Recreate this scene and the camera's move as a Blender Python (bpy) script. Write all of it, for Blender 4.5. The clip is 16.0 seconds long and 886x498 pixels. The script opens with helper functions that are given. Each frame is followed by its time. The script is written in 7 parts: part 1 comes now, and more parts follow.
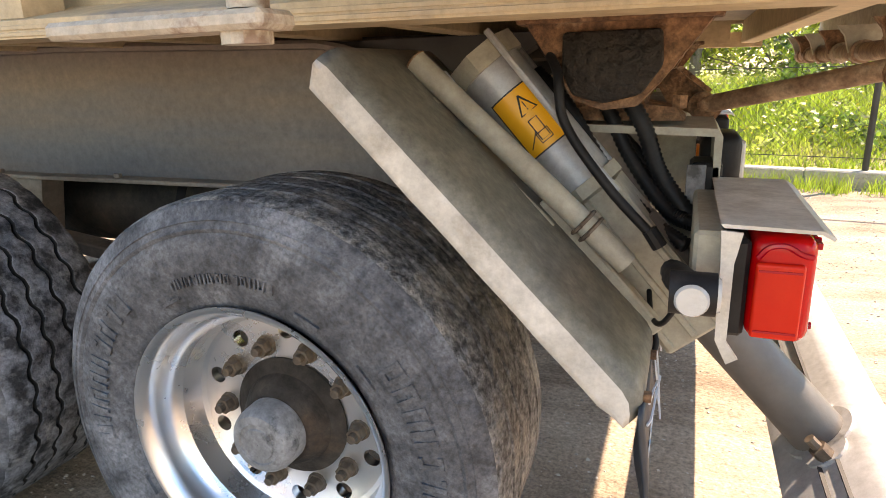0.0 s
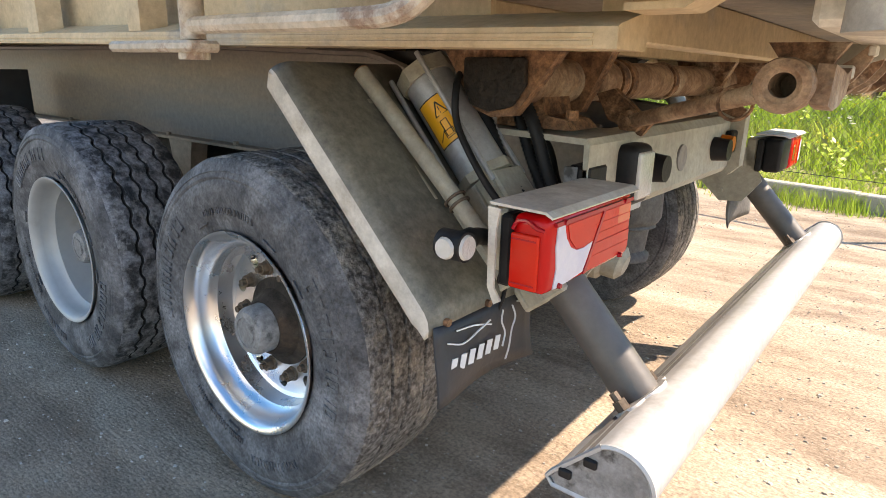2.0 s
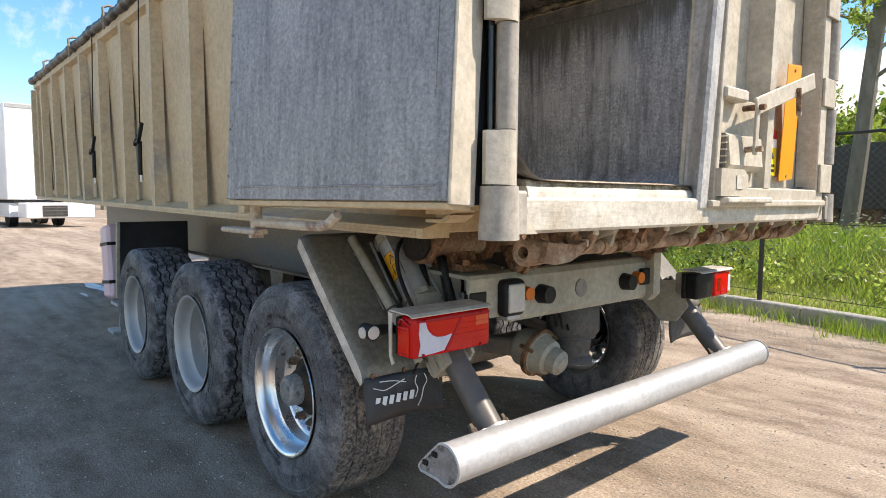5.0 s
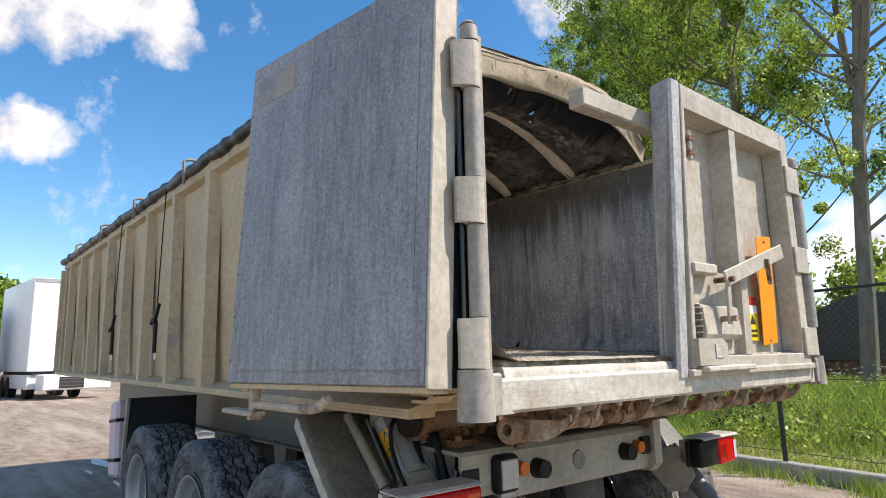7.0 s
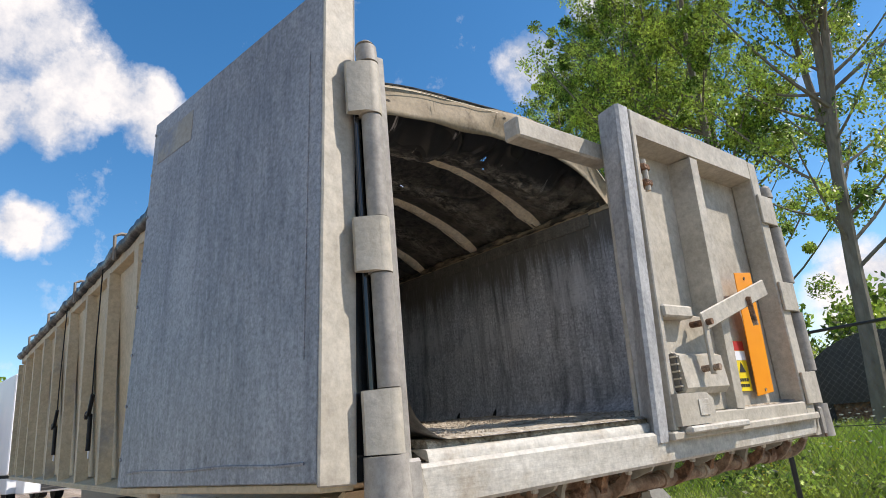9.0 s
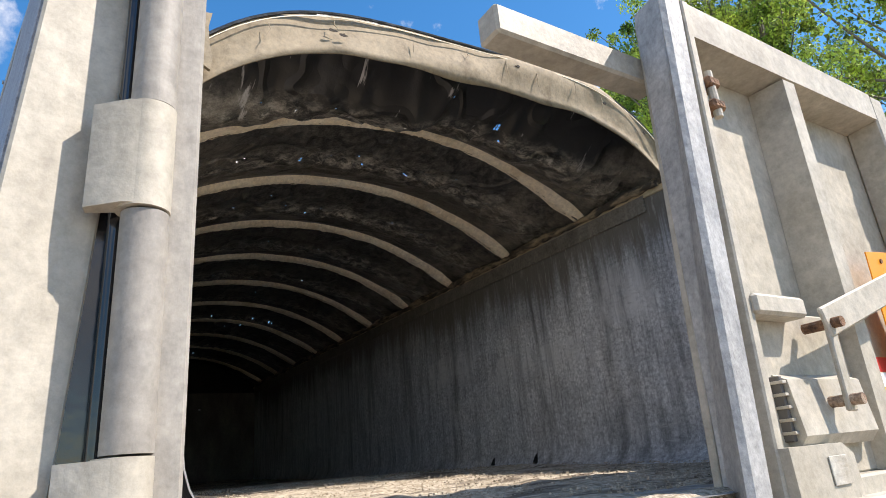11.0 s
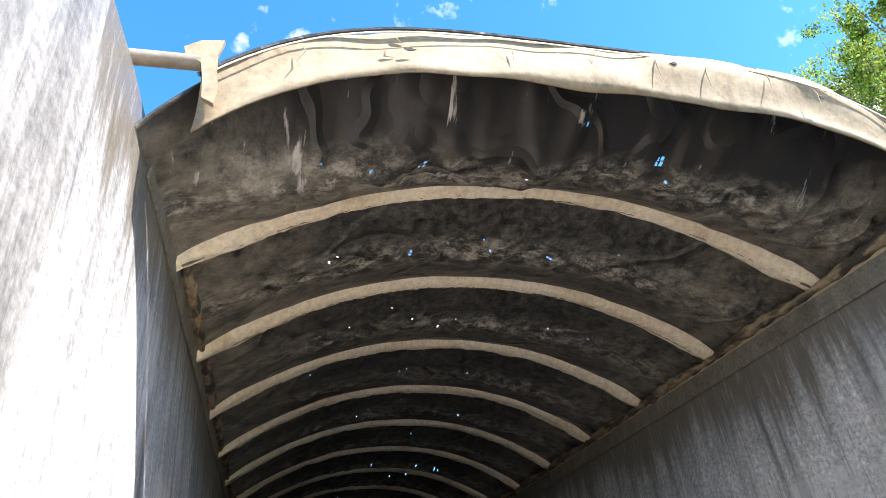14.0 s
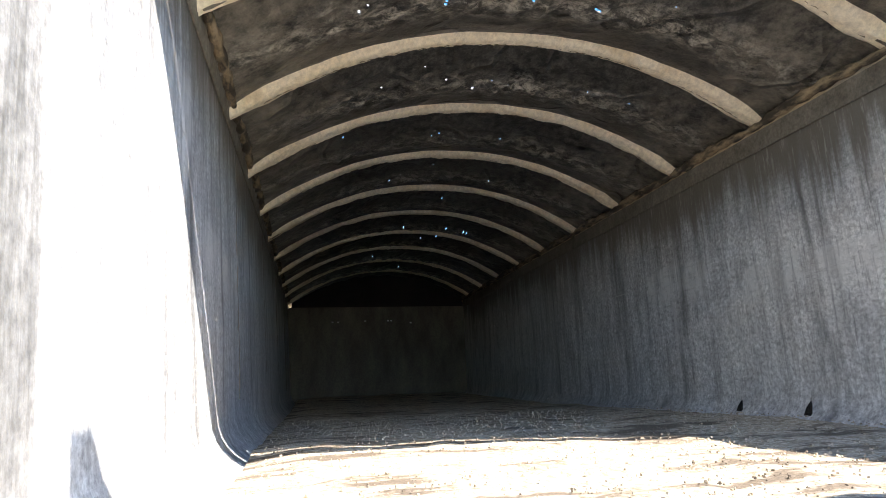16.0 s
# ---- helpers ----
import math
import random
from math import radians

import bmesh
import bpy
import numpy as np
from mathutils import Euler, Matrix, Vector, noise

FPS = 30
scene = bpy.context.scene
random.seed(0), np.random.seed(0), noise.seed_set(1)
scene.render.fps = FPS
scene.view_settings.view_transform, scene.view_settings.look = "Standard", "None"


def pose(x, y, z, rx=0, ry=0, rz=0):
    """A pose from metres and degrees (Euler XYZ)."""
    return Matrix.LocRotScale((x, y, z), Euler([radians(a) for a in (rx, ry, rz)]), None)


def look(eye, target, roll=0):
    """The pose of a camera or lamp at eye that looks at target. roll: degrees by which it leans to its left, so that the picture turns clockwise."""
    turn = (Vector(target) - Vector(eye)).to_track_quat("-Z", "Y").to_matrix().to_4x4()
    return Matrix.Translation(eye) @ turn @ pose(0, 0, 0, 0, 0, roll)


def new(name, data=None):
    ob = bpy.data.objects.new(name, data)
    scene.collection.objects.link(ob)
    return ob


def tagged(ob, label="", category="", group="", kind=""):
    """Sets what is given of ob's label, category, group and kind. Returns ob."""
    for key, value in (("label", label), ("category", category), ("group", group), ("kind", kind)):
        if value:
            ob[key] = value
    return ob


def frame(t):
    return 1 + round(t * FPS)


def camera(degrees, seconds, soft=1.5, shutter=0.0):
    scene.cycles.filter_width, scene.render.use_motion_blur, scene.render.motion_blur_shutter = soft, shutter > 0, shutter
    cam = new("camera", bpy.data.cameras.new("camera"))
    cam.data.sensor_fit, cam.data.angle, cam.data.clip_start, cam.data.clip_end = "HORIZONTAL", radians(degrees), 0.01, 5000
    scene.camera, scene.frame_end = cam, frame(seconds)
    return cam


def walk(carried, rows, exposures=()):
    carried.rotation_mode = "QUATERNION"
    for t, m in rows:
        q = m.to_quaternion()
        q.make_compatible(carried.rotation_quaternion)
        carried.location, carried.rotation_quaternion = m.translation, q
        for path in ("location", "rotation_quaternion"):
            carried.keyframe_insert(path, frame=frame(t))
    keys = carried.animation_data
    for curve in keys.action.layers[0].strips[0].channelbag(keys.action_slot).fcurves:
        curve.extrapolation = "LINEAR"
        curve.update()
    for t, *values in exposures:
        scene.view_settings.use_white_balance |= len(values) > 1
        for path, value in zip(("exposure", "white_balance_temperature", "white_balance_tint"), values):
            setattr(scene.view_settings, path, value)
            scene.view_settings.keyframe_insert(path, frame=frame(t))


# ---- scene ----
cam = camera(71.1, 16.0, soft=0.9)
PATH = [
    (0, (-0.656, -2.149, 1.226), (-1.361, -0.361, 0.673), -1.8),
    (0.5, (-0.453, -2.069, 1.217), (-1.402, -0.38, 0.72), -1.4),
    (1, (-0.301, -2.057, 1.218), (-1.346, -0.423, 0.731), -3.5),
    (1.5, (-0.126, -2.15, 1.223), (-1.237, -0.559, 0.74), 0.3),
    (2, (0.05, -2.22, 1.252), (-1.139, -0.71, 0.699), 1.3),
    (2.5, (0.257, -2.212, 1.251), (-1.061, -0.822, 0.675), 0.2),
    (3, (0.475, -2.236, 1.274), (-0.929, -0.935, 0.694), 0.4),
    (3.5, (0.664, -2.349, 1.307), (-0.764, -1.033, 0.827), 0.4),
    (4, (0.896, -2.497, 1.349), (-0.567, -1.193, 0.95), 1.1),
    (4.2, (0.977, -2.522, 1.368), (-0.495, -1.215, 1.015), 0.8),
    (6.3, (1.437, -2.602, 1.475), (-0.110, -1.345, 1.634), 0.1),
    (6.5, (1.43, -2.597, 1.482), (-0.109, -1.338, 1.698), -0.4),
    (7, (1.442, -2.59, 1.501), (-0.083, -1.343, 1.844), -1.3),
    (7.5, (1.461, -2.569, 1.508), (-0.063, -1.347, 1.94), -2.3),
    (8, (1.468, -2.48, 1.513), (-0.059, -1.305, 2.049), -4.4),
    (8.5, (1.445, -2.377, 1.516), (-0.05, -1.163, 2.058), -5.7),
    (8.7, (1.398, -2.298, 1.508), (-0.069, -1.054, 2.055), -5.3),
    (10.8, (0.894, -1.421, 1.580), (-0.649, -0.342, 2.254), -6.0),
    (11, (0.814, -1.354, 1.576), (-0.76, -0.316, 2.243), -5.3),
    (11.5, (0.584, -1.198, 1.629), (-1.019, -0.269, 2.384), -5.7),
    (12, (0.438, -1.074, 1.645), (-1.174, -0.316, 2.553), -6.4),
    (12.5, (0.305, -0.895, 1.692), (-1.34, -0.415, 2.725), -5.8),
    (13, (0.224, -0.831, 1.703), (-1.406, -0.359, 2.762), -6.8),
    (13.5, (0.184, -0.844, 1.727), (-1.399, -0.37, 2.854), -6.4),
    (14, (0.168, -0.838, 1.74), (-1.439, -0.377, 2.838), -4.6),
    (14.5, (0.158, -0.837, 1.739), (-1.476, -0.384, 2.8), -4.1),
    (15, (0.146, -0.841, 1.735), (-1.591, -0.39, 2.617), -3.1),
    (15.5, (0.118, -0.84, 1.725), (-1.728, -0.439, 2.382), -2.0),
    (16, (0.096, -0.857, 1.716), (-1.812, -0.451, 2.158), -2.2),
]
walk(cam, [(t, look(eye, target, roll)) for t, eye, target, roll in PATH],
     exposures=[(0, 2.2, 9300, 23), (1.5, 1.98, 8600, 19), (2, 1.84, 8300, 18), (3, 1.62, 7900, 17), (4, 1.34, 7700, 15), (6.5, 0.94, 7100, 16), (8.5, 0.6, 6800, 15), (11, 1.1, 6800, 15), (12.2, 2.0, 6700, 16), (14.5, 2.3, 6600, 14), (15.3, 3.28, 6700, 14), (16, 2.4, 6600, 13)])
# ---------------------------------------------------------------- light
SUN_WAY = Vector((0.63, 0.64, 1.0)).normalized()       # towards the sun
sun_data = bpy.data.lights.new("sun", "SUN")
sun_data.energy, sun_data.angle, sun_data.color = 3.45, radians(0.55), (1.0, 0.95, 0.87)
sun = new("sun", sun_data)
sun.matrix_world = look(SUN_WAY * 50, (0, 0, 0))

world = bpy.data.worlds.new("sky")
scene.world = world
world.use_nodes = True
wn, wl = world.node_tree.nodes, world.node_tree.links
wn.clear()
sky = wn.new("ShaderNodeTexSky")
sky.sky_type, sky.sun_disc = "NISHITA", False
sky.sun_elevation = math.asin(SUN_WAY.z)
sky.sun_rotation = math.atan2(SUN_WAY.x, SUN_WAY.y)
sky.air_density, sky.dust_density, sky.ozone_density = 1.0, 0.3, 2.5
bg_sky = wn.new("ShaderNodeBackground")
bg_sky.inputs[1].default_value = 0.118
hue = wn.new("ShaderNodeHueSaturation")
hue.inputs["Saturation"].default_value, hue.inputs["Hue"].default_value = 1.32, 0.496
wl.new(sky.outputs[0], hue.inputs["Color"])
wl.new(hue.outputs[0], bg_sky.inputs[0])
coord = wn.new("ShaderNodeTexCoord")
cn = wn.new("ShaderNodeTexNoise")
cn.inputs["Scale"].default_value, cn.inputs["Detail"].default_value, cn.inputs["Roughness"].default_value = 5.5, 9.0, 0.58
wl.new(coord.outputs["Generated"], cn.inputs["Vector"])
cw = wn.new("ShaderNodeVectorMath")                     # bends the banks' outlines
cw.operation = "MULTIPLY_ADD"
cw.inputs[1].default_value = (0.07, 0.07, 0.05)
wl.new(cn.outputs["Color"], cw.inputs[0])
wl.new(coord.outputs["Generated"], cw.inputs[2])
cs = wn.new("ShaderNodeVectorMath")
cs.operation = "SUBTRACT"
cs.inputs[1].default_value = (0.035, 0.035, 0.025)
wl.new(cw.outputs[0], cs.inputs[0])
cnorm = wn.new("ShaderNodeVectorMath")
cnorm.operation = "NORMALIZE"
wl.new(cs.outputs[0], cnorm.inputs[0])
# cumulus banks round the sky: direction and half width in degrees
BANKS = [((-0.842, 0.055, 0.537), 5.5), ((-0.85, 0.0, 0.525), 5.0), ((-0.89, 0.035, 0.455), 3.5), ((-0.862, 0.115, 0.494), 5.2), ((-0.859, 0.133, 0.494), 4.5), ((-0.854, 0.190, 0.485), 3.6), ((-0.868, 0.215, 0.448), 2.8), ((-0.888, 0.085, 0.452), 4.2), ((-0.905, 0.03, 0.425), 2.5),
         ((-0.948, 0.068, 0.312), 2.7), ((-0.951, 0.030, 0.308), 2.5), ((-0.945, 0.108, 0.307), 1.8), ((-0.535, 0.662, 0.522), 4.0), ((-0.43, 0.700, 0.57), 3.4), ((-0.26, 0.95, 0.12), 5),
         ((-0.629, -0.016, 0.777), 1.9), ((-0.635, -0.104, 0.766), 1.1), ((-0.82, -0.16, 0.55), 6),
         ((0.6, -0.6, 0.42), 18), ((-0.1, -0.85, 0.5), 17), ((0.9, 0.1, 0.25), 12), ((0.2, 0.95, 0.2), 9), ((-0.5, -0.75, 0.3), 13)]
bank = None
for way, half in BANKS:
    dt = wn.new("ShaderNodeVectorMath")
    dt.operation = "DOT_PRODUCT"
    dt.inputs[1].default_value = Vector(way).normalized()
    wl.new(cnorm.outputs[0], dt.inputs[0])
    mr = wn.new("ShaderNodeMapRange")
    mr.inputs["From Min"].default_value, mr.inputs["From Max"].default_value = math.cos(radians(half)), math.cos(radians(half * 0.35))
    mr.inputs["To Max"].default_value = 0.5 if half < 2 else 1.0
    wl.new(dt.outputs["Value"], mr.inputs["Value"])
    if bank is None:
        bank = mr.outputs[0]
    else:
        mxm = wn.new("ShaderNodeMath")
        mxm.operation = "MAXIMUM"
        wl.new(bank, mxm.inputs[0])
        wl.new(mr.outputs[0], mxm.inputs[1])
        bank = mxm.outputs[0]
cn2 = wn.new("ShaderNodeTexNoise")
cn2.inputs["Scale"].default_value, cn2.inputs["Detail"].default_value, cn2.inputs["Roughness"].default_value = 10.0, 11.0, 0.64
wl.new(coord.outputs["Generated"], cn2.inputs["Vector"])
cadd = wn.new("ShaderNodeMath")
cadd.operation = "MULTIPLY_ADD"
cadd.inputs[1].default_value = 0.42
wl.new(bank, cadd.inputs[0])
wl.new(cn2.outputs["Fac"], cadd.inputs[2])
cr = wn.new("ShaderNodeValToRGB")
cr.color_ramp.elements[0].position, cr.color_ramp.elements[1].position = 0.60, 0.88
wl.new(cadd.outputs[0], cr.inputs[0])
bg_cloud = wn.new("ShaderNodeBackground")
bg_cloud.inputs[1].default_value = 0.66
ccol = wn.new("ShaderNodeValToRGB")                     # greyer in the thin and hollow parts
ccol.color_ramp.elements[0].color, ccol.color_ramp.elements[1].color = (0.55, 0.62, 0.74, 1), (1, 1, 1, 1)
ccol.color_ramp.elements[0].position, ccol.color_ramp.elements[1].position = 0.40, 0.58
wl.new(cn2.outputs["Fac"], ccol.inputs[0])
wl.new(ccol.outputs[0], bg_cloud.inputs[0])
wmix = wn.new("ShaderNodeMixShader")
wl.new(cr.outputs[0], wmix.inputs[0])
wl.new(bg_sky.outputs[0], wmix.inputs[1])
wl.new(bg_cloud.outputs[0], wmix.inputs[2])
wout = wn.new("ShaderNodeOutputWorld")
wl.new(wmix.outputs[0], wout.inputs[0])


# ---------------------------------------------------------------- materials
def material(name, col, rough=0.7, metal=0.0, col2=None, scale=6.0, detail=6.0, stretch=(1, 1, 1), contrast=(0.35, 0.68),
             col3=None, scale3=1.3, contrast3=(0.5, 0.7), bump=0.15, bump_scale=60.0, rough2=None, coat=0.0, spec=None,
             trans=0.0, island=0.0, leafy=0.0, fine=None, stretch3=None):
    """Two colours mixed by a fine noise, a third by a broad one, with fine relief and uneven gloss."""
    m = bpy.data.materials.new(name)
    m.use_nodes = True
    n, l = m.node_tree.nodes, m.node_tree.links
    p = n["Principled BSDF"]
    tc = n.new("ShaderNodeTexCoord")
    mp = n.new("ShaderNodeMapping")
    mp.inputs["Scale"].default_value = stretch
    l.new(tc.outputs["Object"], mp.inputs[0])
    t1 = n.new("ShaderNodeTexNoise")
    t1.inputs["Scale"].default_value, t1.inputs["Detail"].default_value, t1.inputs["Roughness"].default_value = scale, detail, 0.62
    l.new(mp.outputs[0], t1.inputs["Vector"])
    r1 = n.new("ShaderNodeValToRGB")
    e = r1.color_ramp.elements
    e[0].position, e[1].position = contrast
    e[0].color, e[1].color = (*col, 1), (*(col2 or col), 1)
    l.new(t1.outputs["Fac"], r1.inputs[0])
    last = r1.outputs[0]
    if col3:
        t3 = n.new("ShaderNodeTexNoise")
        t3.inputs["Scale"].default_value, t3.inputs["Detail"].default_value, t3.inputs["Roughness"].default_value = scale3, 8, 0.65
        if stretch3:
            mp3 = n.new("ShaderNodeMapping")
            mp3.inputs["Scale"].default_value = stretch3
            l.new(tc.outputs["Object"], mp3.inputs[0])
            l.new(mp3.outputs[0], t3.inputs["Vector"])
        else:
            l.new(tc.outputs["Object"], t3.inputs["Vector"])
        r3 = n.new("ShaderNodeMapRange")
        r3.inputs["From Min"].default_value, r3.inputs["From Max"].default_value = contrast3
        l.new(t3.outputs["Fac"], r3.inputs["Value"])
        mx = n.new("ShaderNodeMix")
        mx.data_type = "RGBA"
        l.new(r3.outputs[0], mx.inputs["Factor"])
        l.new(last, mx.inputs["A"])
        mx.inputs["B"].default_value = (*col3, 1)
        last = mx.outputs["Result"]
    if fine:
        tf = n.new("ShaderNodeTexNoise")
        tf.inputs["Scale"].default_value, tf.inputs["Detail"].default_value, tf.inputs["Roughness"].default_value = fine[0], 7, 0.75
        l.new(tc.outputs["Object"], tf.inputs["Vector"])
        mf = n.new("ShaderNodeMapRange")
        mf.inputs["From Min"].default_value, mf.inputs["From Max"].default_value = 0.32, 0.68
        mf.inputs["To Min"].default_value, mf.inputs["To Max"].default_value = 1 - fine[1], 1 + fine[1]
        l.new(tf.outputs["Fac"], mf.inputs["Value"])
        hf = n.new("ShaderNodeHueSaturation")
        l.new(mf.outputs[0], hf.inputs["Value"])
        l.new(last, hf.inputs["Color"])
        last = hf.outputs[0]
    if island:
        geo = n.new("ShaderNodeNewGeometry")
        hs = n.new("ShaderNodeHueSaturation")
        mr = n.new("ShaderNodeMapRange")
        mr.inputs["To Min"].default_value, mr.inputs["To Max"].default_value = 1 - island, 1 + island
        l.new(geo.outputs["Random Per Island"], mr.inputs["Value"])
        l.new(mr.outputs[0], hs.inputs["Value"])
        l.new(last, hs.inputs["Color"])
        last = hs.outputs[0]
    l.new(last, p.inputs["Base Color"])
    p.inputs["Metallic"].default_value = metal
    if rough2 is not None:
        rr = n.new("ShaderNodeMapRange")
        rr.inputs["From Min"].default_value, rr.inputs["From Max"].default_value = contrast
        rr.inputs["To Min"].default_value, rr.inputs["To Max"].default_value = rough, rough2
        l.new(t1.outputs["Fac"], rr.inputs["Value"])
        l.new(rr.outputs[0], p.inputs["Roughness"])
    else:
        p.inputs["Roughness"].default_value = rough
    p.inputs["Coat Weight"].default_value = coat
    if spec is not None:
        p.inputs["Specular IOR Level"].default_value = spec
    if trans:
        p.inputs["Transmission Weight"].default_value = trans
    if bump:
        tb = n.new("ShaderNodeTexNoise")
        tb.inputs["Scale"].default_value, tb.inputs["Detail"].default_value = bump_scale, 5
        l.new(mp.outputs[0], tb.inputs["Vector"])
        bp = n.new("ShaderNodeBump")
        bp.inputs["Strength"].default_value, bp.inputs["Distance"].default_value = bump, 0.01
        l.new(tb.outputs["Fac"], bp.inputs["Height"])
        l.new(bp.outputs[0], p.inputs["Normal"])
    if leafy:
        tl = n.new("ShaderNodeBsdfTranslucent")
        l.new(last, tl.inputs["Color"])
        ms = n.new("ShaderNodeMixShader")
        ms.inputs[0].default_value = leafy
        l.new(p.outputs[0], ms.inputs[1])
        l.new(tl.outputs[0], ms.inputs[2])
        l.new(ms.outputs[0], n["Material Output"].inputs["Surface"])
    return m


BEIGE = material("beige_paint", (0.45, 0.345, 0.212), 0.6, col2=(0.55, 0.44, 0.285), scale=3, col3=(0.235, 0.232, 0.225), scale3=1.3, contrast3=(0.59, 0.72), bump=0.1, fine=(28, 0.2))
CREAM = material("dusty_cream_paint", (0.38, 0.342, 0.272), 0.6, col2=(0.485, 0.447, 0.372), scale=5, col3=(0.27, 0.24, 0.195), contrast3=(0.54, 0.72), bump=0.12, fine=(30, 0.22))
SILL = material("bleached_aluminium", (0.43, 0.405, 0.345), 0.55, col2=(0.56, 0.535, 0.47), scale=7, stretch=(1, 0.3, 2), col3=(0.34, 0.285, 0.21), scale3=4, contrast3=(0.52, 0.68), bump=0.15, fine=(35, 0.28))
DOOR_PLATE = material("oxidised_aluminium", (0.185, 0.189, 0.202), 0.5, metal=0.15, col2=(0.335, 0.34, 0.354), scale=9, detail=14, stretch=(5.0, 5.0, 0.5), contrast=(0.36, 0.74), col3=(0.36, 0.364, 0.375), scale3=0.9, contrast3=(0.46, 0.62), bump=0.12, bump_scale=90, rough2=0.62, fine=(75, 0.42), stretch3=(1.6, 1.6, 0.5))
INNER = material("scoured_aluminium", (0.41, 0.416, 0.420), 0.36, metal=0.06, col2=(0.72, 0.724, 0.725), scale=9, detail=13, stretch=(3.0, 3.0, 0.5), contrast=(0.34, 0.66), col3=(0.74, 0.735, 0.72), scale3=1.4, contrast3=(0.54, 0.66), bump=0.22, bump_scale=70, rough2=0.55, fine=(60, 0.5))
# sunlit rear of the lining: scuffed, base darkened to hold back the sun's glare
REAR_PLATE = material("scuffed_plate_darkened_for_sun", (0.155, 0.155, 0.152), 0.5, metal=0.05, col2=(0.345, 0.34, 0.331), scale=4.2, detail=13, stretch=(4.0, 4.0, 0.30), contrast=(0.36, 0.58), col3=(0.155, 0.155, 0.15), scale3=1.6, contrast3=(0.57, 0.63), stretch3=(3.4, 3.4, 0.20), bump=0.14, bump_scale=70, fine=(45, 0.4))
FLAKED = material("flaking_cream_paint", (0.40, 0.345, 0.27), 0.7, col2=(0.50, 0.45, 0.38), scale=8, col3=(0.25, 0.17, 0.125), scale3=16, contrast3=(0.54, 0.66), bump=0.5, bump_scale=30, fine=(45, 0.25))
PATCH = material("faded_paint_patch", (0.33, 0.295, 0.235), 0.55, col2=(0.38, 0.35, 0.29), scale=7, col3=(0.24, 0.25, 0.27), scale3=6, contrast3=(0.50, 0.62), bump=0.05, fine=(40, 0.2))
FREE_STILE = material("worn_grey_stile", (0.29, 0.29, 0.285), 0.55, metal=0.05, col2=(0.46, 0.455, 0.44), scale=9, detail=12, stretch=(1.6, 1.6, 0.7), contrast=(0.34, 0.68), col3=(0.19, 0.19, 0.19), scale3=5, contrast3=(0.58, 0.72), bump=0.35, bump_scale=40, fine=(50, 0.3))
SILVER = material("silver_aluminium", (0.36, 0.37, 0.38), 0.46, metal=0.3, col2=(0.47, 0.48, 0.49), scale=9, detail=11, stretch=(1, 0.25, 1), col3=(0.32, 0.315, 0.30), scale3=5, contrast3=(0.56, 0.74), bump=0.06, fine=(45, 0.16))
CHASSIS = material("dusty_chassis_paint", (0.225, 0.19, 0.155), 0.7, col2=(0.30, 0.262, 0.215), scale=2.5, detail=10, col3=(0.125, 0.133, 0.148), scale3=1.5, contrast3=(0.50, 0.70), bump=0.12, fine=(35, 0.22))
WEB = material("grimy_beam_paint", (0.165, 0.126, 0.095), 0.5, col2=(0.215, 0.17, 0.13), scale=2.5, detail=10, col3=(0.115, 0.12, 0.13), scale3=1.1, contrast3=(0.44, 0.64), bump=0.1, fine=(35, 0.22), stretch3=(0.25, 1, 1.8))
SALMON = material("lower_red_lens", (0.50, 0.016, 0.012), 0.16, col2=(0.55, 0.03, 0.02), scale=9, bump=0.12, bump_scale=60, spec=0.25)
VERMILION = material("vermilion_lens", (0.52, 0.012, 0.005), 0.14, col2=(0.58, 0.022, 0.008), scale=9, bump=0.12, bump_scale=60, spec=0.25)
RIM_RED = material("crimson_lens", (0.30, 0.002, 0.010), 0.14, col2=(0.36, 0.003, 0.014), scale=9, coat=0.1, bump=0.05, spec=0.35)
CROSS = material("dusty_beam_paint", (0.31, 0.29, 0.235), 0.65, col2=(0.39, 0.37, 0.30), scale=4, col3=(0.21, 0.18, 0.14), contrast3=(0.54, 0.72), bump=0.12, fine=(35, 0.2))
STRUT = material("dark_grey_tube_paint", (0.085, 0.08, 0.075), 0.45, col2=(0.14, 0.13, 0.12), scale=8, bump=0.05)
FENDER = material("dusty_grey_sheet", (0.105, 0.102, 0.083), 0.5, col2=(0.165, 0.158, 0.128), scale=5, detail=11, col3=(0.29, 0.262, 0.215), scale3=3.4, contrast3=(0.58, 0.76), bump=0.15, fine=(40, 0.35))
FENDER_EDGE = material("scuffed_alu_edge", (0.42, 0.39, 0.345), 0.55, col2=(0.55, 0.52, 0.47), scale=9, col3=(0.30, 0.26, 0.21), scale3=6, contrast3=(0.54, 0.72), bump=0.2, fine=(40, 0.2))
POLISHED = material("polished_aluminium", (0.74, 0.75, 0.76), 0.24, metal=1.0, col2=(0.82, 0.82, 0.83), scale=5, rough2=0.36, bump=0.02)
RIM_PAINT = material("grey_rim_paint", (0.36, 0.37, 0.375), 0.42, metal=0.2, col2=(0.44, 0.45, 0.45), scale=6, col3=(0.30, 0.27, 0.23), scale3=4, contrast3=(0.55, 0.8), bump=0.04)
HUB = material("dusty_hub", (0.018, 0.016, 0.014), 0.8, col2=(0.060, 0.050, 0.042), scale=9, col3=(0.11, 0.07, 0.045), scale3=6, contrast3=(0.55, 0.75), bump=0.4, fine=(40, 0.3), spec=0.2)
